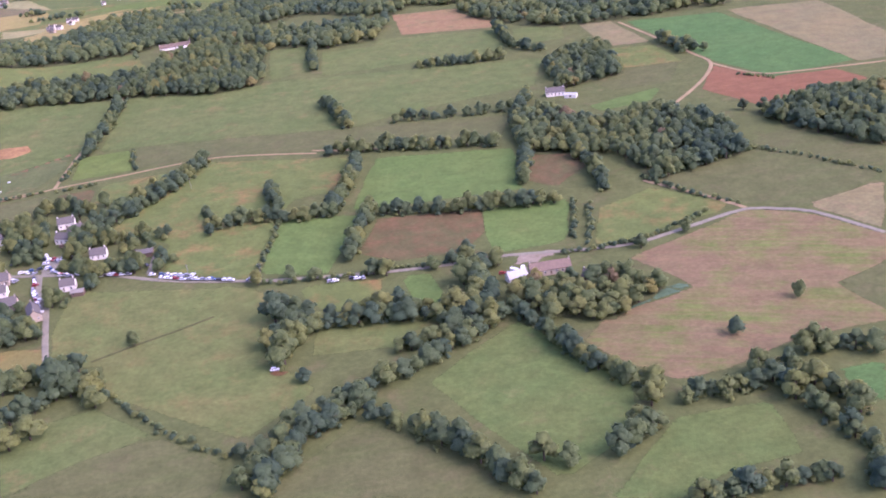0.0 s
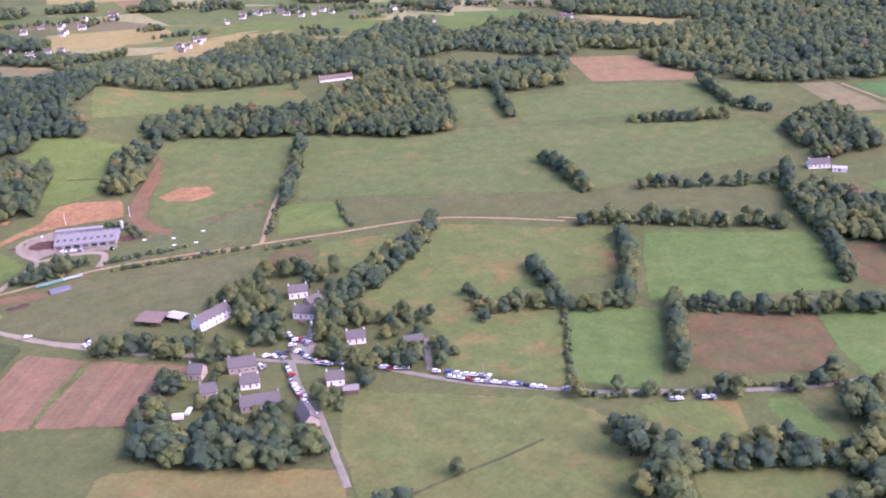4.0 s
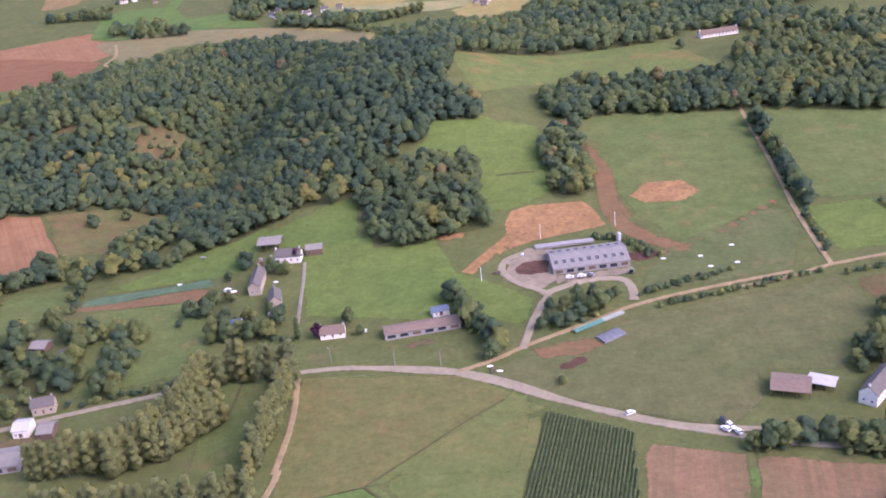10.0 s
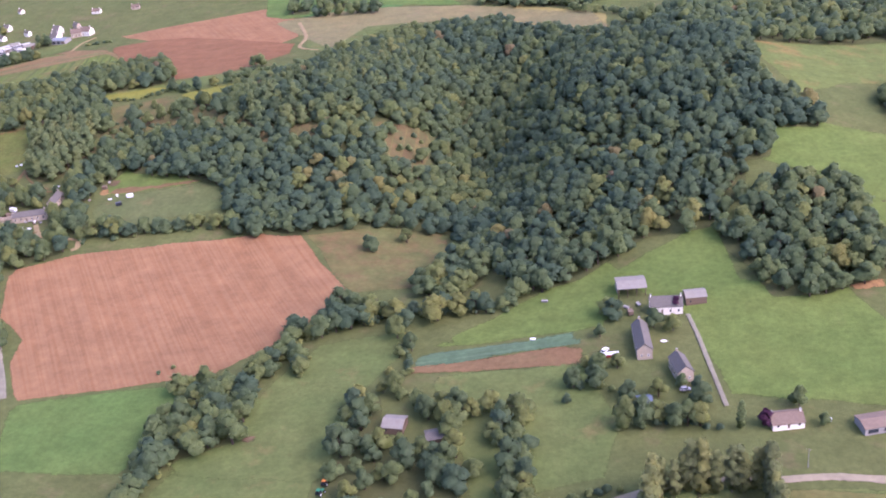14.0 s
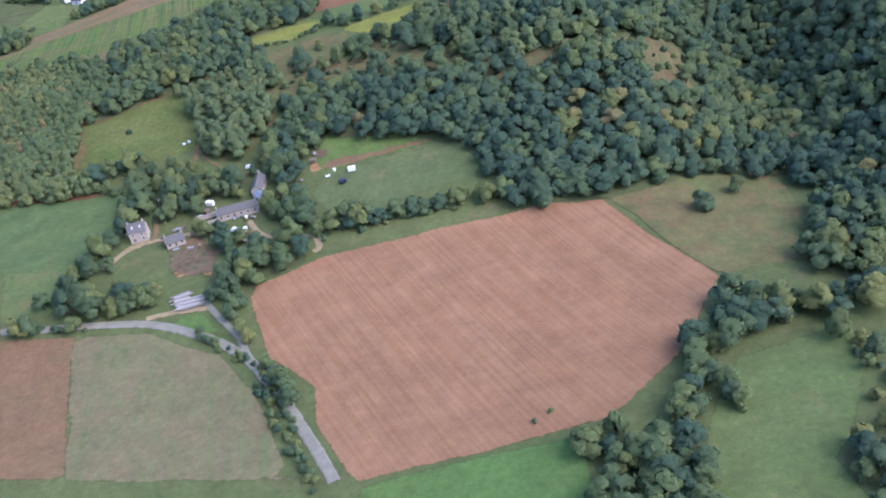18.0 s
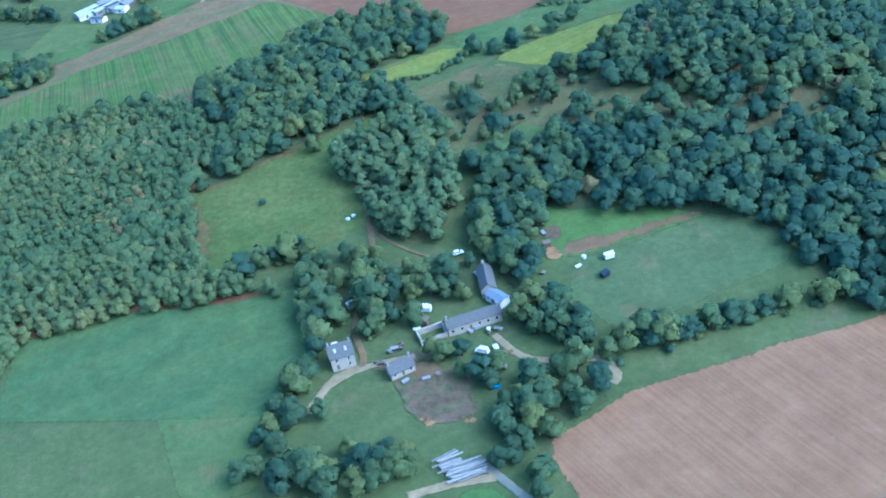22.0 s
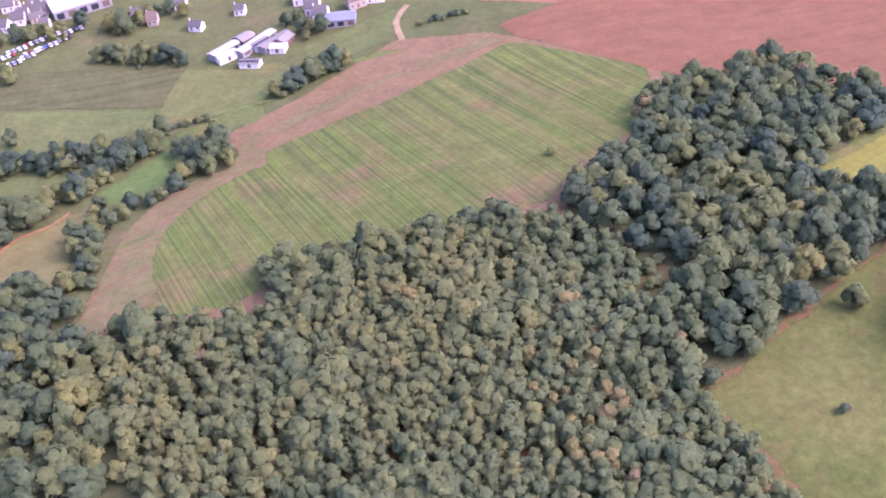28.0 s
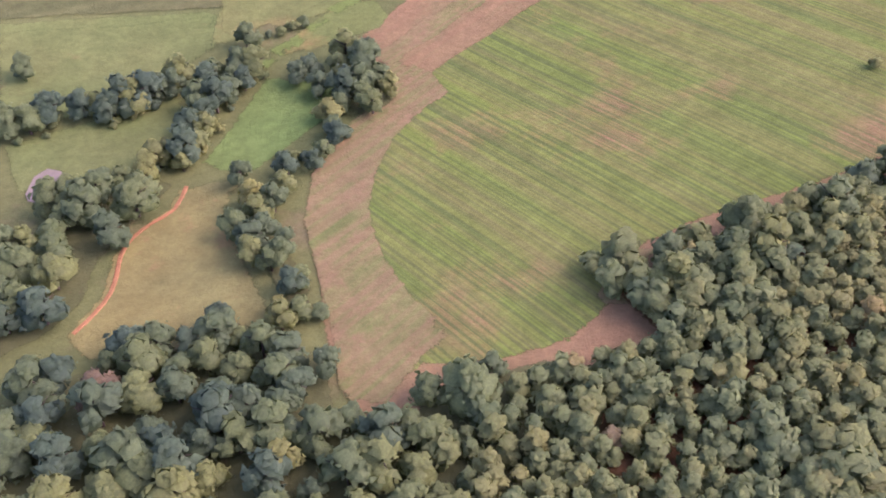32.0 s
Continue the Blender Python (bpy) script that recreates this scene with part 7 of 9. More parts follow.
for x, y in [(-520.5, 552.4), (-518.5, 557.8), (-513.1, 557.0), (-515.3, 539.1), (-508.1, 538.2), (-499.9, 530.5), (-493.0, 526.5), (-488.1, 529.1), (-486.0, 533.5), (-489.8, 549.9), (-497.1, 554.6), (-482.5, 552.5), (-473.4, 547.7), (-467.4, 546.9), (-474.0, 537.4), (-467.6, 530.0), (-471.9, 516.4), (-466.7, 517.4), (-514.1, 516.3), (-509.9, 520.5), (-501.5, 506.2), (-507.9, 504.0), (-496.9, 502.9), (-496.0, 511.5), (-505.7, 524.7), (-495.0, 533.2)]:
    garden_tree(x, y, 6.0 + (x * 7.1) % 3.0)
for x, y in [(-320.2, 538.4), (-317.1, 541.7), (-316.4, 550.7), (-311.0, 552.0), (-306.5, 557.2), (-300.8, 556.7), (-299.8, 550.9), (-295.3, 555.0), (-292.3, 557.8), (-312.0, 544.8), (-306.0, 547.8)]:
    garden_tree(x, y, 4.2 + (x * 5.3) % 2.0)

for x, y in [(-157.1, 441.3), (-153.2, 443.0), (-144.6, 444.8), (-142.0, 443.1), (-137.7, 446.6), (-130.6, 455.7), (-127.9, 443.2), (-127.7, 450.3), (-169.6, 451.9), (-166.6, 453.7), (-160.3, 448.3), (-167.0, 479.2), (-161.7, 481.3), (-156.7, 479.2), (-151.6, 479.1), (-147.7, 477.1), (-142.1, 481.2), (-134.9, 481.2), (-131.5, 483.3), (-172.5, 471.0), (-169.7, 467.0), (-175.4, 475.1), (-213.1, 492.4), (-207.6, 487.9), (-201.3, 492.3), (-196.9, 475.2), (-192.8, 475.2), (-217.3, 511.0), (-214.2, 515.8), (-219.2, 506.2), (-206.6, 525.8), (-204.5, 536.3), (-195.1, 530.9), (-188.2, 530.8), (-181.3, 525.6), (-173.1, 505.8), (-168.4, 510.5), (-220.2, 455.7), (-216.1, 453.8), (-211.4, 455.7)]:
    garden_tree(x, y, 5.6 + (x * 7.3) % 3.2)

# lone trees
lone_tree(129.1, 347.6)
lone_tree(99, 327.1)
lone_tree(-124.1, 372.2)
lone_tree(-13.9, 624.3)
lone_tree(83.2, 407.9)
lone_tree(105.2, 418.2)
lone_tree(174.9, 564.9)
lone_tree(-224.6, 850.9)
lone_tree(-531.4, 677.7)
lone_tree(-518.8, 689.5)
lone_tree(-532.5, 679.2)
shrub(-750.5, 785.2)
lone_tree(-734.1, 811)
lone_tree(-721.8, 798.4)
lone_tree(-715.6, 794.2)
shrub(-775.2, 898.2)
lone_tree(-909.7, 890.3)
lone_tree(-936.1, 992.6)
lone_tree(-919.5, 894.9)
shrub(-586.8, 590.2, 2.4)
shrub(-591.2, 587.5, 2.0)
shrub(-637.2, 881.8)
shrub(-314.9, 504.4)
shrub(-314.6, 503.1)
shrub(-682.6, 840.1)
shrub(-672.7, 834.9)
shrub(-679.2, 825.2)
shrub(-936.9, 992.9)
garden_tree(-215.8, 504.2, 11.0)
garden_tree(-209.5, 511.3, 8.9)
garden_tree(-204.4, 531.4, 10.5)
garden_tree(-198.6, 534.0, 7.0)
garden_tree(-191.6, 533.9, 8.2)
garden_tree(-183.8, 518.4, 7.9)
garden_tree(-178.0, 523.4, 6.8)
garden_tree(-209.9, 492.7, 9.6)
garden_tree(-204.7, 497.2, 8.6)
garden_tree(-198.1, 494.9, 8.6)
garden_tree(-192.8, 488.2, 7.4)
garden_tree(-206.3, 481.8, 8.3)
garden_tree(-201.0, 475.6, 8.2)
garden_tree(-194.8, 475.5, 8.2)
garden_tree(-190.8, 471.4, 6.1)
garden_tree(-206.6, 459.8, 8.9)
garden_tree(-214.9, 467.6, 6.1)
garden_tree(-223.3, 471.6, 6.1)
garden_tree(-237.0, 465.7, 9.1)
garden_tree(-243.0, 465.8, 8.1)
garden_tree(-230.7, 463.7, 8.0)
garden_tree(-170.1, 479.5, 9.3)
garden_tree(-163.5, 485.9, 8.4)
garden_tree(-159.5, 483.7, 7.3)
garden_tree(-154.6, 479.5, 9.2)
garden_tree(-150.6, 478.7, 9.2)
garden_tree(-145.2, 481.6, 6.2)
garden_tree(-132.5, 483.7, 7.2)
garden_tree(-173.5, 452.2, 7.7)
garden_tree(-169.7, 450.4, 6.7)
garden_tree(-174.7, 467.4, 8.0)
garden_tree(-165.0, 448.6, 7.6)
garden_tree(-160.4, 446.8, 8.5)
garden_tree(-153.9, 445.1, 10.4)
garden_tree(-150.9, 446.9, 8.5)
garden_tree(-141.5, 446.9, 9.5)
garden_tree(-139.3, 441.7, 8.4)
garden_tree(-127.5, 445.3, 8.5)
garden_tree(-130.9, 454.2, 7.7)
garden_tree(-155.3, 431.5, 8.2)
garden_tree(-157.7, 434.8, 5.5)
garden_tree(-228.1, 434.8, 9.3)
garden_tree(-229.6, 431.5, 8.3)
garden_tree(-225.0, 431.4, 7.4)
garden_tree(-232.2, 421.8, 8.1)
garden_tree(-227.7, 412.6, 9.6)
garden_tree(-232.7, 409.7, 8.7)
garden_tree(-222.5, 434.8, 4.7)
garden_tree(-210.9, 445.1, 5.7)
garden_tree(-215.6, 445.1, 5.7)
garden_tree(-207.9, 418.7, 7.1)
garden_tree(-204.2, 415.6, 7.9)
garden_tree(-201.4, 406.8, 8.6)
garden_tree(-187.6, 409.7, 7.8)
garden_tree(-191.0, 415.7, 6.1)
garden_tree(-185.9, 406.8, 8.6)
garden_tree(-172.3, 421.9, 8.0)
garden_tree(-169.1, 415.7, 7.9)
garden_tree(-166.3, 418.8, 7.1)
garden_tree(-173.8, 409.8, 8.6)
garden_tree(-174.2, 533.7, 8.1)
garden_tree(-169.5, 510.9, 6.6)
garden_tree(-173.9, 511.0, 6.6)
garden_tree(-210.9, 426.5, 3.6)
garden_tree(-195.5, 424.9, 3.2)
garden_tree(-201.9, 429.8, 3.3)
garden_tree(-205.6, 429.8, 3.3)
garden_tree(-734.5, 752.1, 8.0)
garden_tree(-730.2, 746.1, 7.1)
garden_tree(-732.3, 737.3, 9.2)
garden_tree(-728.3, 729.5, 7.5)
garden_tree(-731.9, 719.6, 8.0)
garden_tree(-735.4, 722.6, 7.4)
garden_tree(-714.1, 737.2, 6.9)
garden_tree(-710.0, 733.9, 6.8)
garden_tree(-706.0, 735.2, 6.0)
garden_tree(-710.8, 727.3, 7.4)
garden_tree(-705.4, 723.7, 6.6)
garden_tree(-700.8, 724.8, 7.3)
garden_tree(-697.3, 723.9, 6.5)
garden_tree(-694.1, 725.3, 5.8)
garden_tree(-692.1, 720.4, 5.7)
garden_tree(-718.9, 720.6, 6.5)
garden_tree(-715.6, 717.7, 7.2)
garden_tree(-712.1, 716.8, 6.4)
garden_tree(-719.7, 712.5, 6.4)
garden_tree(-699.6, 697.9, 8.0)
garden_tree(-702.1, 699.4, 6.7)
garden_tree(-694.8, 698.7, 6.7)
garden_tree(-695.4, 702.7, 5.4)
garden_tree(-679.0, 717.1, 7.0)
garden_tree(-678.1, 708.5, 8.2)
garden_tree(-675.9, 706.0, 6.8)
garden_tree(-674.3, 701.6, 6.7)
garden_tree(-678.0, 728.0, 7.3)
garden_tree(-680.6, 733.3, 7.4)
garden_tree(-683.3, 738.7, 6.8)
garden_tree(-673.2, 736.1, 7.5)
garden_tree(-674.4, 718.1, 6.3)
garden_tree(-723.7, 749.3, 6.3)
garden_tree(-719.4, 745.7, 6.3)
garden_tree(-715.3, 747.1, 5.5)
garden_tree(-688.6, 735.3, 4.5)
garden_tree(-689.0, 684.6, 6.3)
garden_tree(-682.7, 678.2, 6.8)
garden_tree(-685.9, 675.6, 7.4)
garden_tree(-679.3, 679.2, 5.6)
garden_tree(-695.5, 691.4, 4.6)
garden_tree(-682.0, 831.8, 5.8)
garden_tree(-673.3, 837.1, 4.9)
garden_tree(-679.5, 823.4, 7.6)
garden_tree(-668.4, 812.6, 8.3)
garden_tree(-662.6, 817.9, 7.4)
garden_tree(-656.7, 823.3, 7.5)
garden_tree(-650.5, 824.9, 9.4)
garden_tree(-644.8, 832.7, 9.6)
garden_tree(-641.7, 829.3, 7.6)
garden_tree(-625.4, 838.9, 10.7)
garden_tree(-609.3, 816.1, 8.1)
garden_tree(-586.7, 797.5, 10.1)
garden_tree(-591.8, 802.9, 6.8)
garden_tree(-608.3, 797.7, 8.5)
garden_tree(-603.1, 797.2, 6.8)
garden_tree(-608.3, 802.8, 6.0)
garden_tree(-676.4, 799.7, 5.3)
garden_tree(-672.2, 793.6, 7.0)
garden_tree(-665.9, 790.1, 6.9)
garden_tree(-520.1, 553.9, 13.4)
garden_tree(-519.0, 535.2, 10.9)
garden_tree(-509.3, 520.7, 10.3)
garden_tree(-502.2, 523.0, 8.6)
garden_tree(-495.0, 512.2, 9.9)
garden_tree(-502.1, 507.5, 11.5)
garden_tree(-511.4, 505.4, 11.5)
garden_tree(-490.1, 551.6, 11.1)
garden_tree(-486.9, 554.6, 8.4)
garden_tree(-495.6, 552.0, 7.4)
garden_tree(-487.6, 542.2, 9.0)
garden_tree(-484.8, 519.5, 10.0)
garden_tree(-490.3, 522.4, 8.5)
garden_tree(-480.6, 524.7, 6.8)
garden_tree(-505.0, 552.7, 7.5)
garden_tree(-506.9, 566.4, 7.8)
garden_tree(-475.1, 547.4, 10.8)
garden_tree(-468.3, 550.1, 10.8)
garden_tree(-470.8, 527.0, 10.1)
garden_tree(-466.1, 529.5, 8.5)
garden_tree(-466.0, 521.4, 7.4)
garden_tree(-470.8, 513.8, 8.1)
garden_tree(-465.8, 512.4, 6.4)
garden_tree(-476.1, 541.5, 7.1)
garden_tree(-452.4, 565.0, 7.4)
garden_tree(-445.9, 564.4, 8.2)
garden_tree(-444.5, 572.7, 7.5)
garden_tree(-438.9, 574.0, 5.6)
garden_tree(-436.7, 557.3, 7.1)
garden_tree(-427.9, 558.3, 7.1)
garden_tree(-415.7, 554.4, 8.7)
garden_tree(-420.7, 562.5, 4.5)
garden_tree(-438.2, 545.2, 8.6)
garden_tree(-433.9, 544.9, 8.6)
garden_tree(-429.6, 547.6, 7.8)
garden_tree(-424.5, 544.4, 8.5)
garden_tree(-421.1, 544.2, 8.5)
garden_tree(-417.7, 544.0, 7.6)
garden_tree(-389.4, 551.2, 6.7)
garden_tree(-438.7, 603.3, 9.1)
garden_tree(-425.8, 595.9, 7.8)
garden_tree(-420.1, 593.4, 6.8)
garden_tree(-511.2, 602.2, 8.7)
garden_tree(-505.2, 592.9, 6.3)
garden_tree(-443.3, 592.4, 4.9)
garden_tree(-454.6, 557.0, 3.6)
garden_tree(-384.6, 542.2, 4.1)
garden_tree(-739.8, 663.1, 10.5)
garden_tree(-735.1, 664.2, 10.4)
garden_tree(-729.6, 659.4, 10.2)
garden_tree(-723.1, 658.9, 8.4)
garden_tree(-718.5, 660.0, 8.4)
garden_tree(-713.9, 661.1, 8.4)
garden_tree(-710.8, 662.6, 6.7)
garden_tree(-690.1, 659.6, 6.5)
garden_tree(-686.9, 661.1, 6.5)
garden_tree(-683.8, 663.8, 6.6)
garden_tree(-680.7, 668.9, 8.3)
garden_tree(-677.5, 665.7, 7.4)
garden_tree(-741.9, 675.5, 7.3)
garden_tree(-738.3, 684.5, 9.3)
garden_tree(-738.1, 695.0, 9.6)
garden_tree(-735.3, 699.6, 8.7)
garden_tree(-732.8, 707.3, 7.9)
garden_tree(-742.8, 691.0, 7.6)
garden_tree(-744.1, 683.6, 7.5)
garden_tree(-747.5, 669.8, 7.2)
garden_tree(-750.5, 668.3, 7.2)
garden_tree(-731.5, 685.2, 6.5)
garden_tree(-724.6, 670.9, 6.1)
garden_tree(-711.2, 667.3, 6.8)
garden_tree(-715.6, 670.8, 5.2)
garden_tree(-682.2, 653.3, 7.1)
garden_tree(-677.7, 641.7, 6.1)
garden_tree(-674.8, 637.0, 6.0)
garden_tree(-682.2, 649.0, 6.3)
garden_tree(-680.6, 655.1, 8.0)
garden_tree(-754.1, 654.5, 8.6)
garden_tree(-751.0, 654.8, 8.6)
garden_tree(-765.6, 656.4, 10.6)
garden_tree(-772.5, 658.1, 10.7)
garden_tree(-735.1, 654.2, 7.6)
garden_tree(-664.1, 617.7, 8.4)
garden_tree(-660.2, 613.4, 8.2)
garden_tree(-657.9, 607.7, 8.1)
garden_tree(-666.6, 623.7, 6.4)
garden_tree(-173.2, 345.6, 12.3)
garden_tree(-167.1, 344.6, 12.3)
garden_tree(-147.9, 345.3, 14.3)
garden_tree(-143.7, 348.4, 10.3)
garden_tree(-132.3, 335.9, 11.9)
garden_tree(-128.9, 328.5, 11.7)
garden_tree(-146.9, 311.8, 13.1)
garden_tree(-152.5, 306.5, 11.1)
garden_tree(-158.1, 301.5, 11.0)
garden_tree(-69.3, 377.9, 15.1)
garden_tree(-60.9, 381.2, 10.8)
garden_tree(-54.3, 367.2, 10.5)
garden_tree(-62.8, 344.1, 15.9)
garden_tree(-54.7, 330.0, 7.7)
garden_tree(-70.3, 357.0, 10.3)
garden_tree(22.5, 265.3, 11.1)
garden_tree(29.7, 261.7, 9.4)
garden_tree(45.0, 264.7, 11.0)
garden_tree(53.4, 277.0, 9.7)
garden_tree(60.1, 287.7, 10.0)
garden_tree(-1.7, 276.8, 11.5)
garden_tree(3.6, 268.0, 11.2)
garden_tree(-8.9, 286.3, 10.2)
garden_tree(-33.6, 308.2, 12.7)
garden_tree(-40.9, 302.9, 10.7)
garden_tree(-51.4, 292.3, 10.4)
garden_tree(-54.6, 278.7, 10.0)
garden_tree(-64.3, 274.7, 11.6)
garden_tree(-71.6, 286.5, 6.9)
garden_tree(17.4, 378.1, 11.1)
garden_tree(26.2, 373.2, 11.0)
garden_tree(32.1, 368.7, 12.6)
garden_tree(37.9, 364.3, 10.6)
garden_tree(46.3, 366.6, 12.5)
garden_tree(37.5, 354.1, 10.3)
garden_tree(2.3, 369.3, 14.6)
garden_tree(6.8, 395.0, 13.6)
garden_tree(15.1, 406.0, 12.0)
garden_tree(22.3, 409.2, 10.0)
garden_tree(-69.6, 377.6, 17.0)
garden_tree(-56.1, 379.7, 11.4)
garden_tree(-65.9, 360.2, 12.6)
garden_tree(-58.8, 359.4, 10.8)
garden_tree(-38.6, 370.6, 12.9)
garden_tree(-26.2, 376.3, 13.1)
garden_tree(-18.5, 368.3, 12.8)
garden_tree(-47.0, 376.8, 7.5)
garden_tree(-8.6, 374.2, 7.4)
garden_tree(-25.0, 411.2, 10.2)
garden_tree(-30.7, 413.9, 10.3)
garden_tree(-40.7, 430.4, 9.6)
garden_tree(-37.9, 448.7, 8.9)
garden_tree(-66.7, 418.1, 7.3)
garden_tree(-55.6, 414.7, 8.3)
garden_tree(-80.5, 415.5, 8.3)
garden_tree(8.8, 372.0, 11.0)
garden_tree(-5.8, 413.0, 8.2)
garden_tree(3.3, 416.1, 8.2)
garden_tree(-903.3, 933.2, 7.0)
garden_tree(-903.6, 925.0, 7.9)
garden_tree(-904.4, 915.6, 7.6)
garden_tree(-904.2, 906.2, 7.4)
garden_tree(-904.9, 898.0, 7.2)
garden_tree(-905.6, 891.9, 6.0)
garden_tree(-908.6, 893.6, 6.0)
garden_tree(-871.7, 960.7, 7.9)
garden_tree(-869.9, 951.6, 9.0)
garden_tree(-864.8, 953.7, 7.8)
garden_tree(-864.5, 948.1, 6.4)
garden_tree(-876.7, 948.0, 6.3)
garden_tree(-880.9, 940.6, 6.1)
garden_tree(-885.4, 933.9, 5.4)
garden_tree(-888.3, 931.1, 5.3)
garden_tree(-661.8, 615.9, 12.3)
garden_tree(-681.4, 653, 6.7)
garden_tree(-941.1, 1039.7, 8.7)
garden_tree(-944.7, 1045.2, 8.8)
garden_tree(-935.1, 1073.2, 9.4)
garden_tree(-924.3, 1076.2, 7.1)
garden_tree(-915.4, 1078.0, 9.6)
garden_tree(-904.1, 1070.6, 9.5)
garden_tree(-899.2, 1066.4, 11.8)
garden_tree(-892.9, 1071.2, 7.2)
garden_tree(-886.1, 1074.9, 7.2)
garden_tree(-210.1, 484.0, 9)
garden_tree(-204.3, 488.5, 8)
garden_tree(-174.2, 471.7, 8)
garden_tree(-226.0, 430.9, 8)
garden_tree(-231.2, 438.3, 7)
garden_tree(-225.8, 410.5, 8)
garden_tree(-197.6, 403.8, 7.5)
garden_tree(-187.7, 403.9, 8)
garden_tree(-191.8, 409.5, 7)
garden_tree(-160.2, 442.0, 8)
garden_tree(-152.4, 440.9, 8.5)
garden_tree(-144.8, 441.6, 7)
garden_tree(-128.3, 440.2, 7)
garden_tree(-156.1, 429.3, 6.5)
garden_tree(-211.0, 439.7, 5.5)
garden_tree(-169.1, 477.2, 7.5)
garden_tree(-151.3, 477.1, 7.5)
garden_tree(-109.8, 476.0, 8)
garden_tree(-167.7, 449.3, 6.5)
garden_tree(-213.8, 420.7, 6)
garden_tree(-831.5, 1038.7, 7.0)
garden_tree(-836.7, 1046.1, 7.1)
garden_tree(-830.3, 1031.3, 5.8)
garden_tree(-941.9, 1076.5, 7.1)
garden_tree(-929.7, 1074.2, 7.1)
garden_tree(-874.8, 1071.5, 7.2)
garden_tree(-819.3, 1046.4, 5.9)
garden_tree(-877.9, 956.1, 8.9)
garden_tree(-873.0, 952.8, 10.4)
garden_tree(-869.8, 953.6, 7.4)
garden_tree(-880.2, 963.9, 7.6)
garden_tree(-879.5, 945.3, 8.6)
garden_tree(-877.0, 964.8, 7.6)
garden_tree(-881.1, 937.2, 7.0)
garden_tree(-887.2, 932.3, 6.2)
garden_tree(-894.1, 931.5, 6.8)
garden_tree(-909.7, 918.3, 7.7)
garden_tree(-904.5, 919.7, 7.8)
garden_tree(-900.3, 921.8, 7.8)
garden_tree(-896.6, 926.7, 6.7)
garden_tree(-909.1, 909.3, 7.4)
garden_tree(-906.4, 905.5, 7.3)
garden_tree(-902.0, 909.1, 6.2)
garden_tree(-903.1, 899.4, 6.0)
garden_tree(-908.1, 892.8, 8.1)
garden_tree(-903.1, 889.9, 4.6)
garden_tree(-907.5, 957.2, 8.6)
garden_tree(-903.5, 963.4, 10.3)
garden_tree(-896.1, 964.8, 8.9)
garden_tree(-898.8, 972.3, 9.0)
garden_tree(-909.2, 955.5, 8.6)
garden_tree(-912.6, 944.1, 5.5)
garden_tree(-548.4, 596.7, 9.6)
garden_tree(-545.5, 593.4, 7.9)
garden_tree(-538.2, 605.5, 9.7)
garden_tree(-534.0, 616.3, 10.0)
garden_tree(-528.6, 621.2, 11.7)
garden_tree(-522.1, 619.7, 9.9)
garden_tree(-513.0, 614.5, 11.2)
garden_tree(-508.8, 610.5, 9.5)
garden_tree(-498.6, 613.9, 12.6)
garden_tree(-491.4, 618.1, 11.0)
garden_tree(-484.8, 619.2, 9.4)
garden_tree(-550.7, 581.9, 7.7)
garden_tree(-554.0, 577.7, 7.6)
garden_tree(-563.4, 553.2, 11.4)
garden_tree(-559.1, 556.6, 10.0)
garden_tree(-560.9, 543.1, 9.6)
garden_tree(-567.6, 571.1, 9.1)
garden_tree(-518.0, 562.2, 8.2)
garden_tree(-516.7, 553.7, 9.3)
garden_tree(-520.1, 540.9, 8.9)
garden_tree(-515.1, 547.6, 7.8)
garden_tree(-505.2, 564.3, 5.4)
garden_tree(-499.5, 559.2, 6.6)
garden_tree(-496.1, 556.6, 7.8)
garden_tree(-491.7, 557.9, 7.8)
garden_tree(-487.9, 557.3, 7.7)
garden_tree(-487.6, 543.7, 7.4)
garden_tree(-510.8, 536.0, 7.4)
garden_tree(-509.1, 532.3, 7.3)
garden_tree(-492.0, 531.9, 8.3)
garden_tree(-489.4, 528.2, 8.2)
garden_tree(-506.9, 598.6, 5.3)
garden_tree(-508.7, 588.4, 5.1)
garden_tree(-510.0, 576.4, 5.0)
garden_tree(-511.3, 567.5, 4.8)

# woods
wood("oak", [(-853, 867), (-846, 872.5), (-833, 873), (-820, 874), (-807, 872), (-797, 870), (-796, 858), (-846, 855)])
wood("oak", [(-233.3, 400.2), (-223.9, 405.2), (-185.1, 400.9), (-169.0, 393.1), (-164.7, 383.6), (-178.9, 378.2), (-215.6, 382.5), (-230.5, 387.9)])
wood("oak", [(100.6, 572.5), (131.3, 587.6), (158.7, 537), (154, 497), (105.2, 475.5), (100.7, 492.7), (92.5, 530.2)])
wood("oak", [(54.1, 597.7), (68.9, 609.4), (95.2, 569.3), (90.9, 521.8), (47.2, 538.2)])
wood("oak", [(179.5, 559.7), (228.5, 577.3), (256.8, 569.9), (219.8, 483.9), (206.6, 498), (186.6, 530.2)])
wood("oak", [(83, 713.1), (129.3, 754.1), (129.9, 668.1), (84.7, 647.7)])
wood("forest", [(-694, 814.4), (-629.6, 836.9), (-590.9, 881.3), (-549.6, 963.6), (-490.9, 980.3), (-416.8, 890.5), (-358.3, 861.7), (-360.2, 766.9), (-340.3, 744.2), (-345.2, 728.1), (-366.4, 723.6), (-370.3, 700.1), (-380.9, 698.5), (-384.2, 675), (-398.9, 654.9), (-422.9, 653.2), (-448.5, 630), (-465.3, 625.1), (-490.3, 666.7), (-500.2, 702.6), (-530, 699.9), (-560.7, 689.3), (-591.4, 690), (-607.2, 733.4), (-656.6, 751.6), (-678.2, 768)])
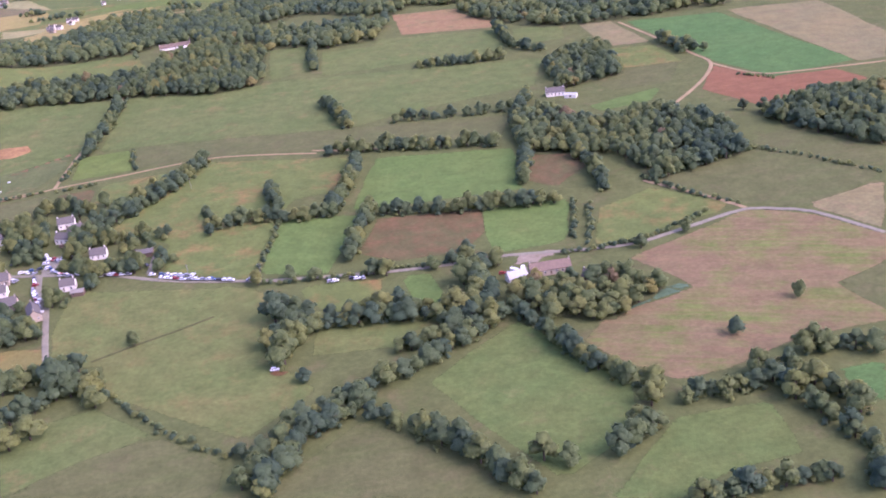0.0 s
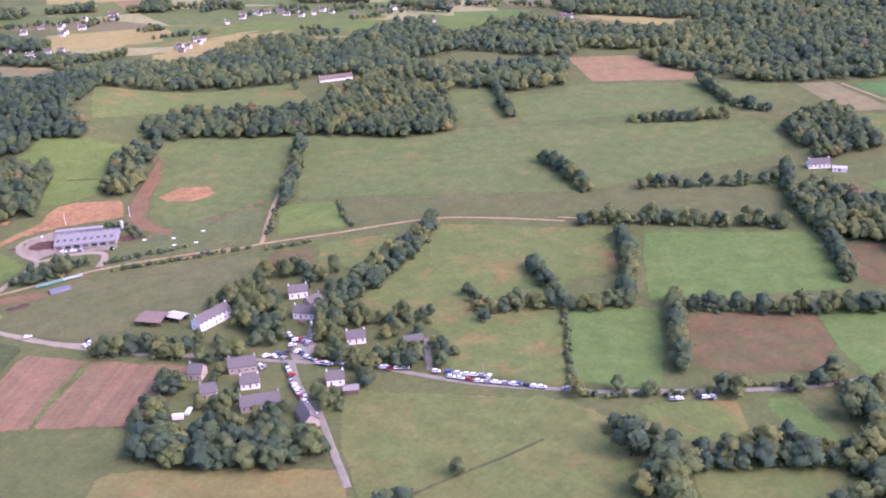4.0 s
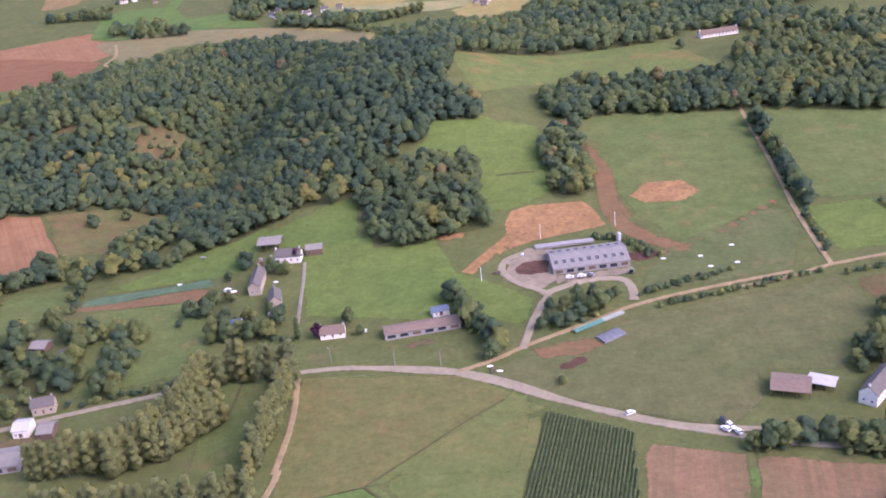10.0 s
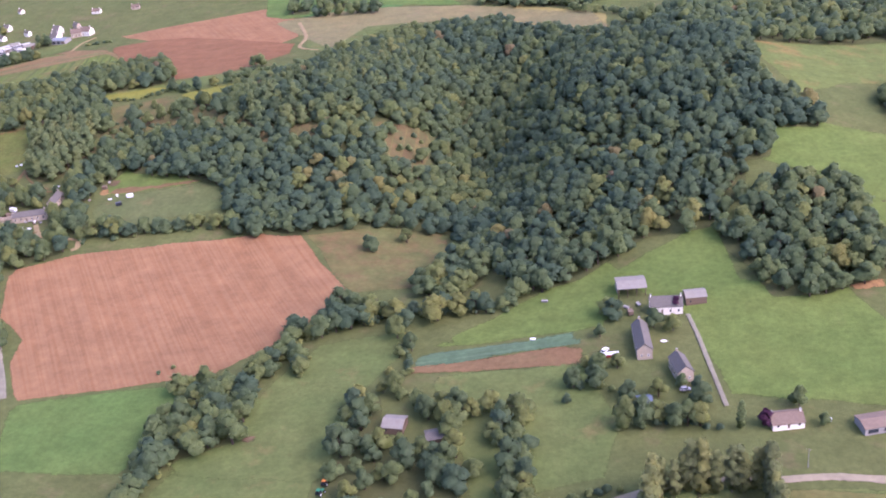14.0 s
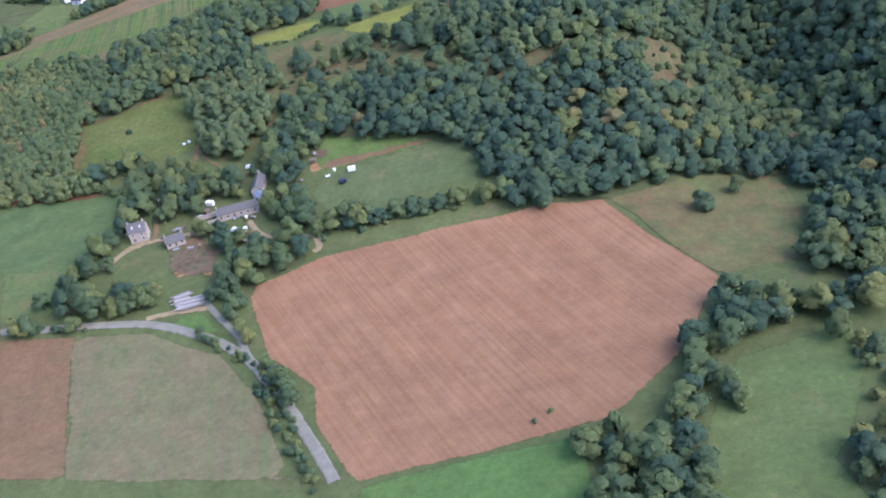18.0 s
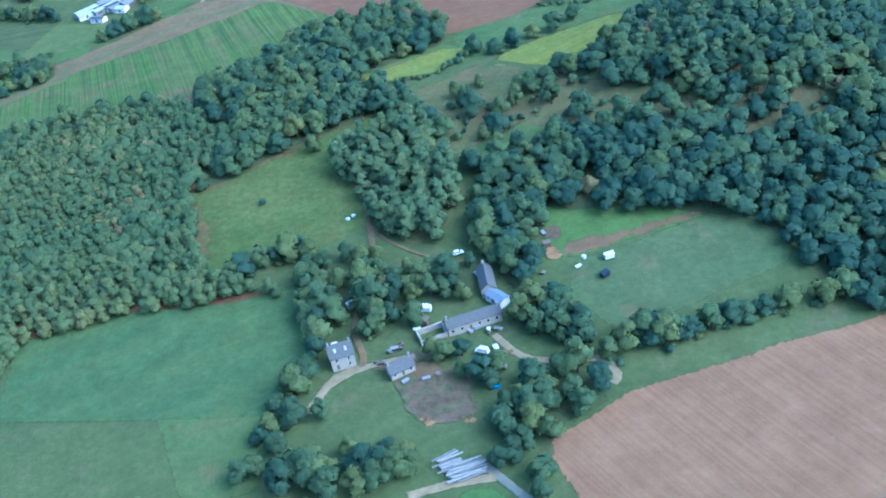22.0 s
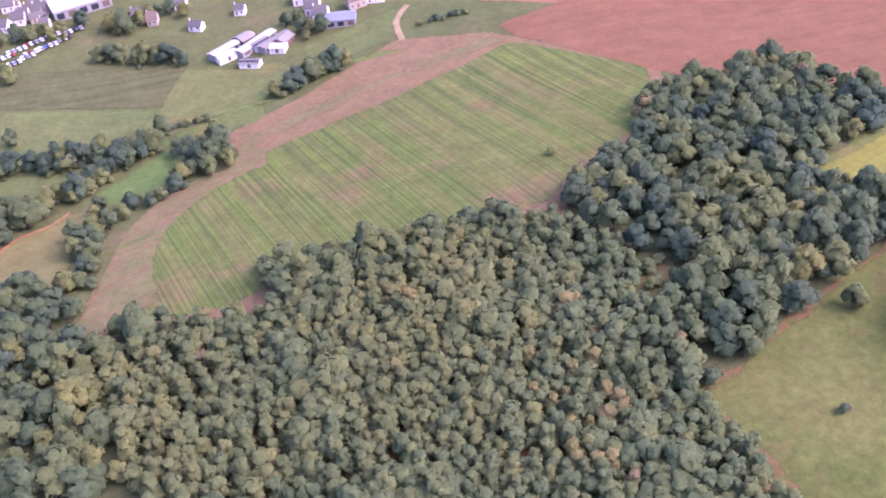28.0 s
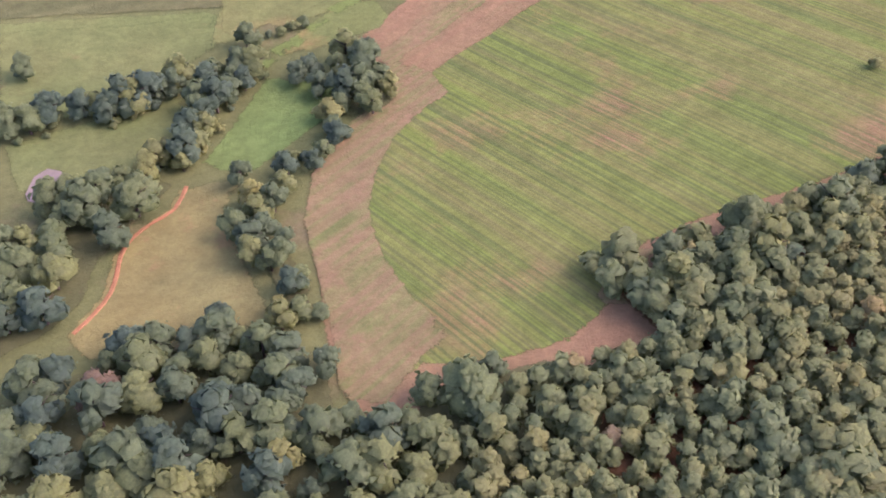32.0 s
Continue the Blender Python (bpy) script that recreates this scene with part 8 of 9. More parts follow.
wood("oak", [(-398, 649.1), (-371.2, 684.1), (-346, 682.8), (-338.4, 621.2), (-368.7, 608.2), (-386.3, 608.3)])
wood("oak", [(-313.6, 707), (-295.3, 728.7), (-290.4, 652.7), (-310.3, 643.1)])
wood("forest", [(-682.5, 774.1), (-658.8, 781.8), (-611.1, 771.1), (-588.3, 741.1), (-597.8, 720.5), (-610.3, 732.4), (-620, 747.2), (-647.6, 760.8), (-661, 759.4), (-670.7, 738.8), (-672.2, 720.6), (-659.3, 700.7), (-663.8, 690.3), (-681.3, 705.9), (-679, 722.3), (-683.8, 742.4)])
wood("pinehill", [(-616.5, 848.8), (-563.6, 903.9), (-514.3, 896.3), (-575.3, 769.2), (-589.5, 770.6), (-601.4, 783.4), (-618.4, 800)])
wood("pinehill", [(-727.5, 799.4), (-715.8, 812.3), (-692, 812.7), (-694.3, 796.7), (-685.6, 776), (-694.7, 751.3), (-702.9, 748.4), (-714.2, 759.1), (-720.4, 779.8)])
wood("oak", [(-714.5, 846.5), (-707.1, 850), (-698, 838), (-693.5, 822), (-690.5, 806), (-693.9, 793.5), (-701, 792), (-702, 806), (-706.5, 819), (-713, 832)])
wood("scrubhill", [(-684.8, 836.8), (-653.2, 838.4), (-641, 817.2), (-652.4, 787.1), (-682, 778.1), (-685.5, 797.5)])
wood("pine", [(-898.0, 859.5), (-889.0, 857.0), (-883.5, 860.0), (-873.0, 858.0), (-858.5, 855.5), (-851.0, 859.0), (-852.5, 867.0), (-845.0, 869.0), (-833.0, 870.5), (-820.0, 870.5), (-807.0, 868.5), (-797.0, 866.5), (-783.3, 862.9), (-771.7, 840.8), (-766.3, 819.3), (-775.4, 798.9), (-771.2, 769.2), (-766.1, 753.8), (-766.1, 746.2), (-885.8, 779.7)])
wood("oak", [(-783.4, 861.7), (-779, 873), (-748.5, 893), (-743.5, 922), (-696, 925), (-682, 893), (-684, 879), (-702, 869.5), (-716.5, 864.5), (-711, 851), (-707.5, 849), (-713.8, 834), (-722, 826.5), (-733.9, 818.9), (-754.3, 810.5), (-766.4, 818.5), (-771.9, 839.8)])
wood("mixed", [(-962, 892), (-946, 897), (-931.2, 897.5), (-915.4, 896.1), (-910.3, 887.1), (-904.6, 881), (-908.1, 869.4), (-902.9, 861.6), (-896, 864.1), (-882.9, 864.6), (-871.1, 861.9), (-869, 850.3), (-885.8, 836.8), (-905, 838), (-948, 860), (-968, 872)])
wood("oak", [(25.5, 383.4), (39, 390.3), (59.7, 389.5), (70.5, 386), (85.1, 370.5), (60.7, 348.1), (30.5, 359.2)])
wood("oak", [(-910.7, 924.3), (-903.2, 928.3), (-898.9, 923.7), (-900.2, 898.1), (-905.9, 888.4), (-907.7, 904.1)])
wood("oak", [(-943.6, 939.3), (-934.1, 944.5), (-920.3, 946), (-914.5, 940.5), (-924.5, 932.5), (-934.5, 923), (-938.5, 914), (-946, 908), (-958, 905), (-960, 925)])
wood("oak", [(-869, 966.8), (-859.9, 958.2), (-864.5, 944.7), (-876.2, 942)])
wood("orchard", [(-526.3, 564.9), (-511.4, 567), (-508.8, 546.7), (-489.2, 527.8), (-483.3, 533.1), (-482.4, 516.7), (-496.4, 497.6), (-512.3, 498.1), (-522.7, 524), (-521.9, 547.7)])
wood("oak", [(-580.7, 581.2), (-566.1, 578.5), (-551.9, 563.8), (-553.2, 544.4), (-569.7, 536.7), (-576.5, 533.7), (-582.9, 528.5), (-577, 556.6)])
wood("oak", [(-694.2, 673.9), (-678.2, 687.6), (-661.5, 685.3), (-661.5, 673.9), (-677, 667.2), (-685.8, 665.3)])
wood("oak", [(-737, 749.7), (-727.8, 749.7), (-723.1, 721.8), (-729.6, 715.7), (-737.4, 729.2)])
wood("oak", [(-724.2, 743.3), (-681.7, 732.2), (-689.1, 723), (-706.2, 720.1), (-719.9, 721.7)])
wood("oak", [(-685.1, 764.1), (-672, 762.7), (-669.8, 727.2), (-675.7, 717.7), (-684.8, 735.2)])
wood("pine", [(-859.5, 881.8), (-778.2, 790.7), (-768.1, 749.4), (-739.2, 737.2), (-779.9, 740.9), (-819.8, 738), (-823.9, 722.5)])
wood("mixed", [(-906, 862), (-888, 859), (-878, 838), (-880, 800), (-893, 806), (-900, 838)])
wood("mixed", [(-923.1, 870.4), (-899.3, 861.5), (-889.5, 847.5), (-891.2, 806.3), (-916.3, 815)])
wood("far", [(-412.8, 935.2), (-352.9, 963.7), (-318.6, 973.7), (-290.7, 1056.9), (-252.2, 1068.7), (-216.4, 1020.4), (-172.9, 1077.9), (-135.8, 1122.1), (-103.9, 1020.3), (-64.3, 1075.2), (-27.1, 1092.8), (-5.8, 1046.9), (18.9, 1029.1), (70.5, 997.2), (142.9, 1014.2), (125.7, 965.2), (58.1, 937.9), (4.9, 945.4), (6.3, 971.4), (-22.1, 917.2), (-47.9, 936.4), (-95.4, 968.2), (-141.5, 936.1), (-127.7, 894.9), (-21.6, 899), (-31, 834.7), (-67.4, 818.8), (-83.9, 831.5), (-114.1, 829.6), (-126.6, 859.3), (-169.2, 866.3), (-184.6, 894.4), (-213.1, 891.8), (-240.3, 869.5), (-360.7, 839.4), (-380.4, 874)])
wood("far", [(19.5, 1220.8), (66.7, 1301.7), (113.8, 1238.6), (197.2, 1201.8), (245.3, 1161.7), (304.2, 1100.7), (288.3, 1057.9), (155.1, 1034.8), (118.8, 1034.3), (101.1, 1049.4), (2.3, 1107.9), (-4.1, 1159)])
wood("far", [(94.4, 1015.6), (207.9, 1037.9), (281.3, 1039.1), (335.1, 1008.9), (291, 907.8), (248.8, 951.9), (247.8, 877.9), (244.9, 819.2), (151.1, 809.8), (95.7, 815.4), (69.1, 844.8), (45.6, 879.5), (33.4, 914.3), (63.1, 927.5), (73.5, 971.2), (20.2, 989.3), (20.1, 1028.7), (86.3, 999.8)])
wood("oak", [(-313.2, 761.8), (-293, 790.5), (-242.9, 792.8), (-199.9, 797.2), (-196.5, 822.7), (-181.2, 852.1), (-169.3, 860.3), (-118.4, 824.3), (-111.9, 737.4), (-140.7, 727.3), (-199.4, 740.6), (-273.3, 744.7), (-305.5, 735.8)])
wood("mixed", [(-760.6, 830.8), (-735.1, 837.7), (-706.3, 845.4), (-717.6, 826.4), (-737.7, 822.2), (-757.4, 816.8), (-771.2, 807.8), (-775.9, 802.6), (-776.7, 811.3), (-767, 819)])
wood("mixed", [(-772.9, 840), (-760.8, 831.2), (-736.5, 833.6), (-712.9, 842.7), (-716.4, 827.9), (-731.4, 820.3), (-750.6, 810.7), (-770.1, 800.6), (-775.9, 798.7), (-774.6, 817.7)])
wood("oak", [(-498.1, 676.1), (-473.8, 683.8), (-493.4, 622.6), (-504.4, 629.6), (-510.6, 641.3), (-502, 655.2)])

wood("far", [(-638.5, 1206.7), (-639.5, 1245.1), (-612.6, 1253.2), (-593.7, 1202.8), (-617.7, 1194.9)])
wood("far", [(-647.8, 1271.0), (-613.3, 1307.5), (-566.2, 1290.6), (-562.8, 1253.5), (-629.0, 1258.7)])
wood("far", [(-547.6, 1067.5), (-561.1, 1123.7), (-536.7, 1130.1), (-507.4, 1116.6), (-483.3, 1100.2), (-481.6, 1069.3), (-508.1, 1077.0), (-525.4, 1086.3), (-526.5, 1053.3)])
wood("far", [(-502.1, 1023.6), (-505.7, 1051.6), (-485.8, 1034.2), (-469.0, 1033.0), (-439.8, 1027.7), (-428.4, 991.0), (-457.9, 1002.4)])
wood("far", [(-645.8, 1042.1), (-641.9, 1059.9), (-628.9, 1051.9), (-626.8, 1035.9)])
wood("far", [(-624.5, 1046.6), (-620.2, 1068.8), (-604.9, 1068.1), (-595.8, 1041.6)])
wood("far", [(-446.6, 1253.8), (-441.3, 1276.2), (-402.2, 1268.0), (-393.4, 1240.5)])
wood("far", [(-538.4, 1274.6), (-526.3, 1301.3), (-496.4, 1303.0), (-491.3, 1276.0)])
wood("far", [(-592.0, 1429.6), (-577.2, 1493.5), (-536.5, 1504.0), (-500.7, 1507.5), (-482.0, 1435.7), (-536.4, 1407.2)])
wood("far", [(-442.0, 1258.5), (-443.0, 1323.0), (-419.9, 1321.5), (-401.7, 1257.0)])
wood("far", [(-462.4, 1427.5), (-430.9, 1458.7), (-397.6, 1435.4), (-395.5, 1391.1)])

# heath in the gaps of the hill wood, and the green ride through it
for ring in GLADES[:3] + GLADES[4:]:
    patch("heath", ring)
field("pasture_green", CLEAR[0])

# hedges
hedge("bush", [(-692.7, 644.0), (-670.8, 625.5), (-657.9, 602.6), (-648.0, 573.7)])
hedge("bush", [(100.1, 484.0), (118.8, 455.3), (134.5, 437.9)])
hedge("bush", [(106.0, 479.5), (133.9, 491.0), (161.8, 503.8)])
hedge("bush", [(163.1, 503.3), (185.6, 479.3), (206.0, 451.3)])
hedge("bush", [(69.9, 462.2), (67.3, 440.1), (62.5, 417.2)])
hedge("bush", [(51.4, 412.0), (66.1, 413.1), (83.5, 414.4), (121.2, 436.1)])
hedge("far", [(-782.1, 1266.6), (-724.1, 1273.3), (-668.2, 1286.8), (-641.5, 1298.8)])
hedge("far", [(-676.1, 1257.4), (-665.8, 1265.4)])
hedge("far", [(-364.3, 1230.0), (-343.4, 1252.2)])
hedge("far", [(-795.5, 1372.7), (-789.8, 1405.0)])
hedge("far", [(-784.5, 1293.5), (-771.6, 1307.1)])
hedge("far", [(-408.7, 1142.9), (-388.9, 1151.4)])
hedge("far", [(-382.7, 1096.4), (-354.2, 1110.8), (-331.6, 1108.3)])
hedge("far", [(-583.4, 1202.1), (-548.9, 1198.8), (-518.0, 1210.1)])
hedge("far", [(-510.7, 1202.2), (-489.7, 1222.6)])
hedge("far", [(-274.3, 1062.5), (-241.2, 1069.9), (-208.0, 1072.8)])
hedge("far", [(-199.0, 1138.1), (-161.6, 1161.9)])
hedge("far", [(-367.5, 1286.2), (-325.5, 1299.2)])
hedge("far", [(-369.8, 1364.0), (-361.9, 1394.1)])
hedge("far", [(-219.3, 1188.4), (-197.2, 1206.4)])
hedge("far", [(-160.5, 1185.7), (-126.0, 1227.2), (-101.9, 1189.8)])
hedge("far", [(-525.4, 1269.1), (-490.4, 1297.4)])
hedge("far", [(-271.7, 1277.9), (-241.3, 1288.2)])
hedge("far", [(-402.1, 1139.2), (-382.2, 1149.4)])
hedge("far", [(-472.5, 1177.9), (-463.1, 1204.7)])
hedge("far", [(-313.3, 1191.2), (-270.4, 1221.0), (-250.7, 1206.8)])
hedge("far", [(-674.6, 1144.8), (-693.2, 1137.3), (-720.2, 1137.0)])
hedge("far", [(-676.4, 1163.8), (-667.7, 1185.3), (-646.9, 1173.9)])
hedge("bush", [(-296.3, 606.5), (-286.6, 606.1), (-279.5, 598.4), (-273.3, 588.1)])
hedge("bush", [(-294.3, 603.5), (-287.6, 603.1), (-281.5, 596.4), (-276.3, 587.1)])
hedge("bush", [(-283.2, 557.7), (-272.5, 562.5), (-259.8, 567.3), (-247.5, 572.7)])
hedge("bush", [(-281.2, 560.0), (-270.5, 564.5), (-258.8, 569.3)])
hedge("oak", [(-69, 269.7), (-55.7, 297.8), (-33.7, 314.3), (-5.5, 335.7), (19.6, 361.2)])
hedge("oak", [(-63.9, 262.6), (-51.5, 290.3), (-29.8, 309.7)])
hedge("oak", [(-33.5, 303.4), (-14.9, 289.1), (3.5, 269.5), (19.6, 248)])
hedge("oak", [(23.5, 367.5), (37.6, 335.7), (46.5, 316.6), (57.2, 302.3), (64.5, 293.3)])
hedge("oak", [(70.6, 288.3), (85.1, 288.3), (96.8, 290.7)])
hedge("oak", [(99, 297.4), (106.8, 278), (113.5, 263.7), (117.1, 248.3), (111, 231)])
hedge("oak", [(108.2, 302.5), (115.7, 282.6), (120.9, 265.1)])
hedge("oak", [(43.9, 264), (60.3, 275.7)])
hedge("oak", [(115.9, 308.2), (131.2, 308.1), (141.7, 302.2)])
hedge("oak", [(62.3, 237.7), (84.7, 238.9), (104.2, 240.1)])
hedge("oak", [(-159.8, 319.7), (-146.5, 335), (-132.3, 343.5)])
hedge("oak", [(-167.7, 343.5), (-153.6, 352.3), (-138.9, 353.1)])
hedge("bush", [(-129, 338.9), (-102.3, 307.6), (-80.7, 290), (-70.9, 284.8)])
hedge("oak", [(-72.6, 393.1), (-60, 380.3), (-65.2, 362.6)])
hedge("oak", [(-65.4, 340.9), (-60.4, 357), (-57.7, 379.8)])
hedge("oak", [(-52.6, 369), (-34.9, 369.7), (-17.2, 370.4), (0, 361.4)])
hedge("oak", [(-32.3, 485), (-37.8, 456.5), (-41.3, 426.3)])
hedge("oak", [(-23.8, 478.1), (8.1, 470.7), (36.1, 468.9), (59.3, 467.5)])
hedge("oak", [(-40.6, 558.7), (-44.6, 513.9), (-51.7, 485)])
hedge("oak", [(-107.4, 482.2), (-90.4, 488), (-73.7, 482.7), (-47, 484.3)])
hedge("oak", [(-86.4, 527.6), (-80, 501)])
hedge("oak", [(-177.2, 485.1), (-151.5, 522.6), (-132.7, 564.8), (-127.8, 587.6)])
hedge("oak", [(-56, 573.5), (-30.4, 572.6), (2.4, 563.9), (37.5, 557.2)])
hedge("oak", [(63.1, 644), (48.4, 582.7), (50.4, 534.2), (43.3, 493)])
hedge("oak", [(74.3, 533.2), (80.2, 498.3), (81, 474.4)])
hedge("oak", [(-207.5, 724.3), (-207, 671.6), (-207.8, 624.6)])
hedge("oak", [(-58.1, 662.3), (-46.2, 615)])
hedge("sparse", [(-17.7, 620.9), (6.8, 619), (53.6, 619.7)])
hedge("oak", [(-0.7, 739.7), (36.2, 739.4), (58.9, 741.5)])
hedge("oak", [(-82.5, 833.4), (-77.2, 759.5)])
hedge("oak", [(60.4, 822.6), (68.4, 767.1), (86.8, 748.9)])
hedge("bush", [(64.7, 469.2), (60.2, 444.2), (56.8, 423.6)])
hedge("oak", [(9.2, 422.2), (12.8, 398.4), (10.4, 377.4)])
hedge("oak", [(-37.6, 376), (-19.4, 381.1), (-14.5, 369.7)])
hedge("oak", [(-2.2, 373.5), (14.3, 366), (-9.9, 345.8), (-19.3, 343.2)])
hedge("bush", [(-80.4, 415.8), (-64, 413.9), (-26.6, 413.8)])
hedge("bush", [(-21.6, 417.4), (3.4, 416.4)])
hedge("bush", [(-77.5, 480.4), (-79.9, 452.1), (-82, 424.6)])
hedge("oak", [(-262.5, 465.5), (-247.5, 465.6), (-223.8, 457.3)])
hedge("garden", [(-216.9, 505.2), (-209, 526.7), (-202.1, 531)])
hedge("garden", [(-206.6, 484.8), (-199.1, 466.4), (-193.1, 484.2)])
hedge("garden", [(-166.9, 479.4), (-148.8, 475.1), (-132.9, 478.2)])
hedge("garden", [(-114.5, 500.6), (-112.9, 481.2)])
hedge("garden", [(-156.8, 442.3), (-147.4, 445.1)])
hedge("garden", [(-229.1, 424.4), (-223.4, 435.5)])
hedge("garden", [(-231.3, 411.2), (-224.6, 416.2)])
hedge("bush", [(-207.5, 423.7), (-201, 423.5)])
hedge("bush", [(-164.3, 425.1), (-164.3, 411.8)])
hedge("bush", [(-211.3, 648.4), (-207, 694.5), (-205.8, 737.4)])
hedge("bush", [(-210.6, 617.4), (-210.4, 583.6)])
hedge("bush", [(-208.3, 563.9), (-186.5, 570.9)])
hedge("bush", [(-277.4, 549.2), (-247.9, 556.9), (-217.4, 567.1)])
hedge("oak", [(-314.6, 538.8), (-302, 545.4), (-295.4, 547.6)])
hedge("oak", [(-350.7, 550.3), (-334.9, 528.2), (-337.4, 519.4)])
hedge("oak", [(-166.8, 511.3), (-150, 542.7), (-129.3, 584.8)])
hedge("bush", [(-179, 622.4), (-169.9, 587.2)])
hedge("oak", [(-65.7, 673.3), (-57.2, 652.2), (-50.8, 620.9)])
hedge("oak", [(-540, 604.1), (-522.4, 615.5), (-506.1, 620.5), (-479.5, 615.3), (-464.1, 632.4)])
hedge("oak", [(-547.4, 596.4), (-538.3, 579)])
hedge("oak", [(-555.6, 569.8), (-566.9, 546.9), (-575.7, 523.3), (-577.2, 507.1)])
hedge("bush", [(-508.7, 595.7), (-504.4, 579.1), (-508.1, 568.4)])
hedge("oak", [(-477.8, 555.6), (-466.4, 533.7), (-471.5, 520.3)])
hedge("bush", [(-454.9, 563.6), (-445.9, 566.2), (-434.9, 558.9), (-426.1, 558.2)])
hedge("bush", [(-439.8, 543.8), (-422.7, 545.8), (-412.7, 542.3)])
hedge("garden", [(-389.7, 548.3), (-389, 546.8)])
hedge("oak", [(-352.7, 564.5), (-348.3, 553.4), (-342.2, 544.3), (-338.2, 529.1)])
hedge("oak", [(-440.7, 605.8), (-438.6, 603.6)])
hedge("oak", [(-644.3, 690.5), (-624.4, 693.7), (-606.1, 697.4), (-570.4, 695.9)])
hedge("oak", [(-489.8, 725.6), (-488.2, 695.4)])
hedge("oak", [(-662.3, 617.1), (-657.5, 608.1)])
hedge("bush", [(-668.3, 616.1), (-658.3, 594.8), (-649.4, 576.9)])
hedge("oak", [(-579.7, 578.4), (-566.9, 568.4), (-557.2, 559.7)])
hedge("oak", [(-547.2, 608.2), (-549.7, 589.8), (-557.5, 580.3)])
hedge("oak", [(-538.1, 624.8), (-528.7, 627.1)])
hedge("oak", [(-538.2, 615), (-529.1, 617.1)])
hedge("oak", [(-737.9, 665.4), (-714.5, 662.8), (-712.1, 668.9)])
hedge("bush", [(-761.9, 656.4), (-747.7, 655.9), (-731.7, 653.7)])
hedge("oak", [(-736.9, 701.3), (-745, 679.4)])
hedge("oak", [(-765.5, 744.6), (-753.2, 750.9), (-737.3, 756.5), (-731.9, 740.6)])
hedge("oak", [(-735.6, 728), (-732.1, 714.5)])
hedge("oak", [(-657.5, 689.3), (-647, 692.6), (-633.8, 691.7), (-620.2, 694.7), (-608.7, 696.3)])
hedge("oak", [(-687.3, 692.2), (-693.7, 686.5)])
hedge("oak", [(-715.1, 714.4), (-702.5, 713.3)])
hedge("bush", [(-714.5, 854), (-701.5, 851), (-688.4, 853), (-681, 859), (-674.5, 865.5)])
hedge("sparse", [(-672, 866), (-660, 862), (-652, 868)])
hedge("sparse", [(-648, 869), (-630, 876)])
hedge("oak", [(-634.5, 906.5), (-629, 902)])
hedge("oak", [(-943.6, 971.3), (-931.6, 972.8), (-915, 969.8), (-903.6, 974.1)])
hedge("oak", [(-911.1, 947), (-901, 960.4), (-890.2, 969.8)])
hedge("oak", [(-905.3, 972.5), (-894.2, 974.4), (-887.2, 970.7)])
hedge("bush", [(-879.4, 985.4), (-870.4, 986.1)])
hedge("oak", [(-887, 984), (-881.4, 983.7)])
hedge("bush", [(-893.4, 937.2), (-886.6, 935.4), (-877.4, 939.3)])
hedge("oak", [(-908, 1047), (-895.2, 1040.3), (-876.3, 1032.9)])
hedge("oak", [(-845.8, 993.4), (-833.1, 998.1), (-815.3, 1007.3)])
hedge("oak", [(-937.7, 971.5), (-919.8, 969.3), (-902.1, 974.6), (-890.9, 969.7)])
hedge("oak", [(-933.1, 936.7), (-924.2, 944), (-909.5, 949.4)])
hedge("bush", [(-788.9, 1022.4), (-769.3, 1021.5)])
hedge("oak", [(-620.5, 1029.6), (-576.2, 1027.5)])
hedge("bush", [(-641, 900), (-622, 893), (-600, 886)])
hedge("oak", [(-722.1, 1120), (-665.2, 1110.3)])
hedge("oak", [(-441.6, 1257.3), (-355.8, 1259.3), (-320.8, 1235.6)])
hedge("oak", [(-263, 1258.8), (-186.6, 1228.7)])
hedge("oak", [(-161.2, 1201.5), (-102, 1146)])
hedge("oak", [(-446.7, 1000.4), (-390.7, 1027.5)])
hedge("oak", [(-540.2, 1276.9), (-483, 1272.7)])
hedge("oak", [(-82.4, 1279.6), (-38.6, 1269)])
hedge("oak", [(170.2, 740), (175.7, 697.8)])
hedge("bush", [(194, 632.5), (209.9, 617.5)])
hedge("oak", [(176.8, 716.7), (189.9, 693.4)])
hedge("garden", [(-229.7, 433.2), (-226.9, 443.5), (-220.2, 429.9)])
hedge("garden", [(-219.7, 514.3), (-210.5, 509.4), (-201.8, 519.1), (-194.9, 490.8)])
hedge("garden", [(-205.5, 490.8), (-194.8, 465.8), (-202.9, 469.8)])
hedge("garden", [(-191.1, 405.4), (-185.8, 411.2)])
hedge("garden", [(-228.1, 417.2), (-231, 411.2)])
hedge("garden", [(-158.6, 469.6), (-173.2, 458)])
hedge("garden", [(-152.5, 450.6), (-139.1, 450.7)])
hedge("garden", [(-173.7, 490.6), (-163.7, 481.9), (-147.2, 481.9)])
hedge("garden", [(-128.2, 447.2), (-123.8, 450.8)])
hedge("garden", [(-211.7, 443.5), (-210.3, 433.2)])
hedge("garden", [(-206.5, 408.3), (-199.6, 405.4)])
hedge("bush", [(-205.5, 428.3), (-201.8, 427.3)])
hedge("oak", [(-223, 395.6), (-201.9, 389.1), (-175.7, 382)])
hedge("oak", [(-231.1, 396.7), (-214.9, 387.3)])
hedge("garden", [(-288.1, 415.6), (-279.9, 415.3)])
hedge("far", [(-526.1, 1271.7), (-493.5, 1287.1)])
hedge("far", [(-441.6, 1257.3), (-403.9, 1267.2)])
hedge("far", [(-357.2, 1235.8), (-332.6, 1268)])
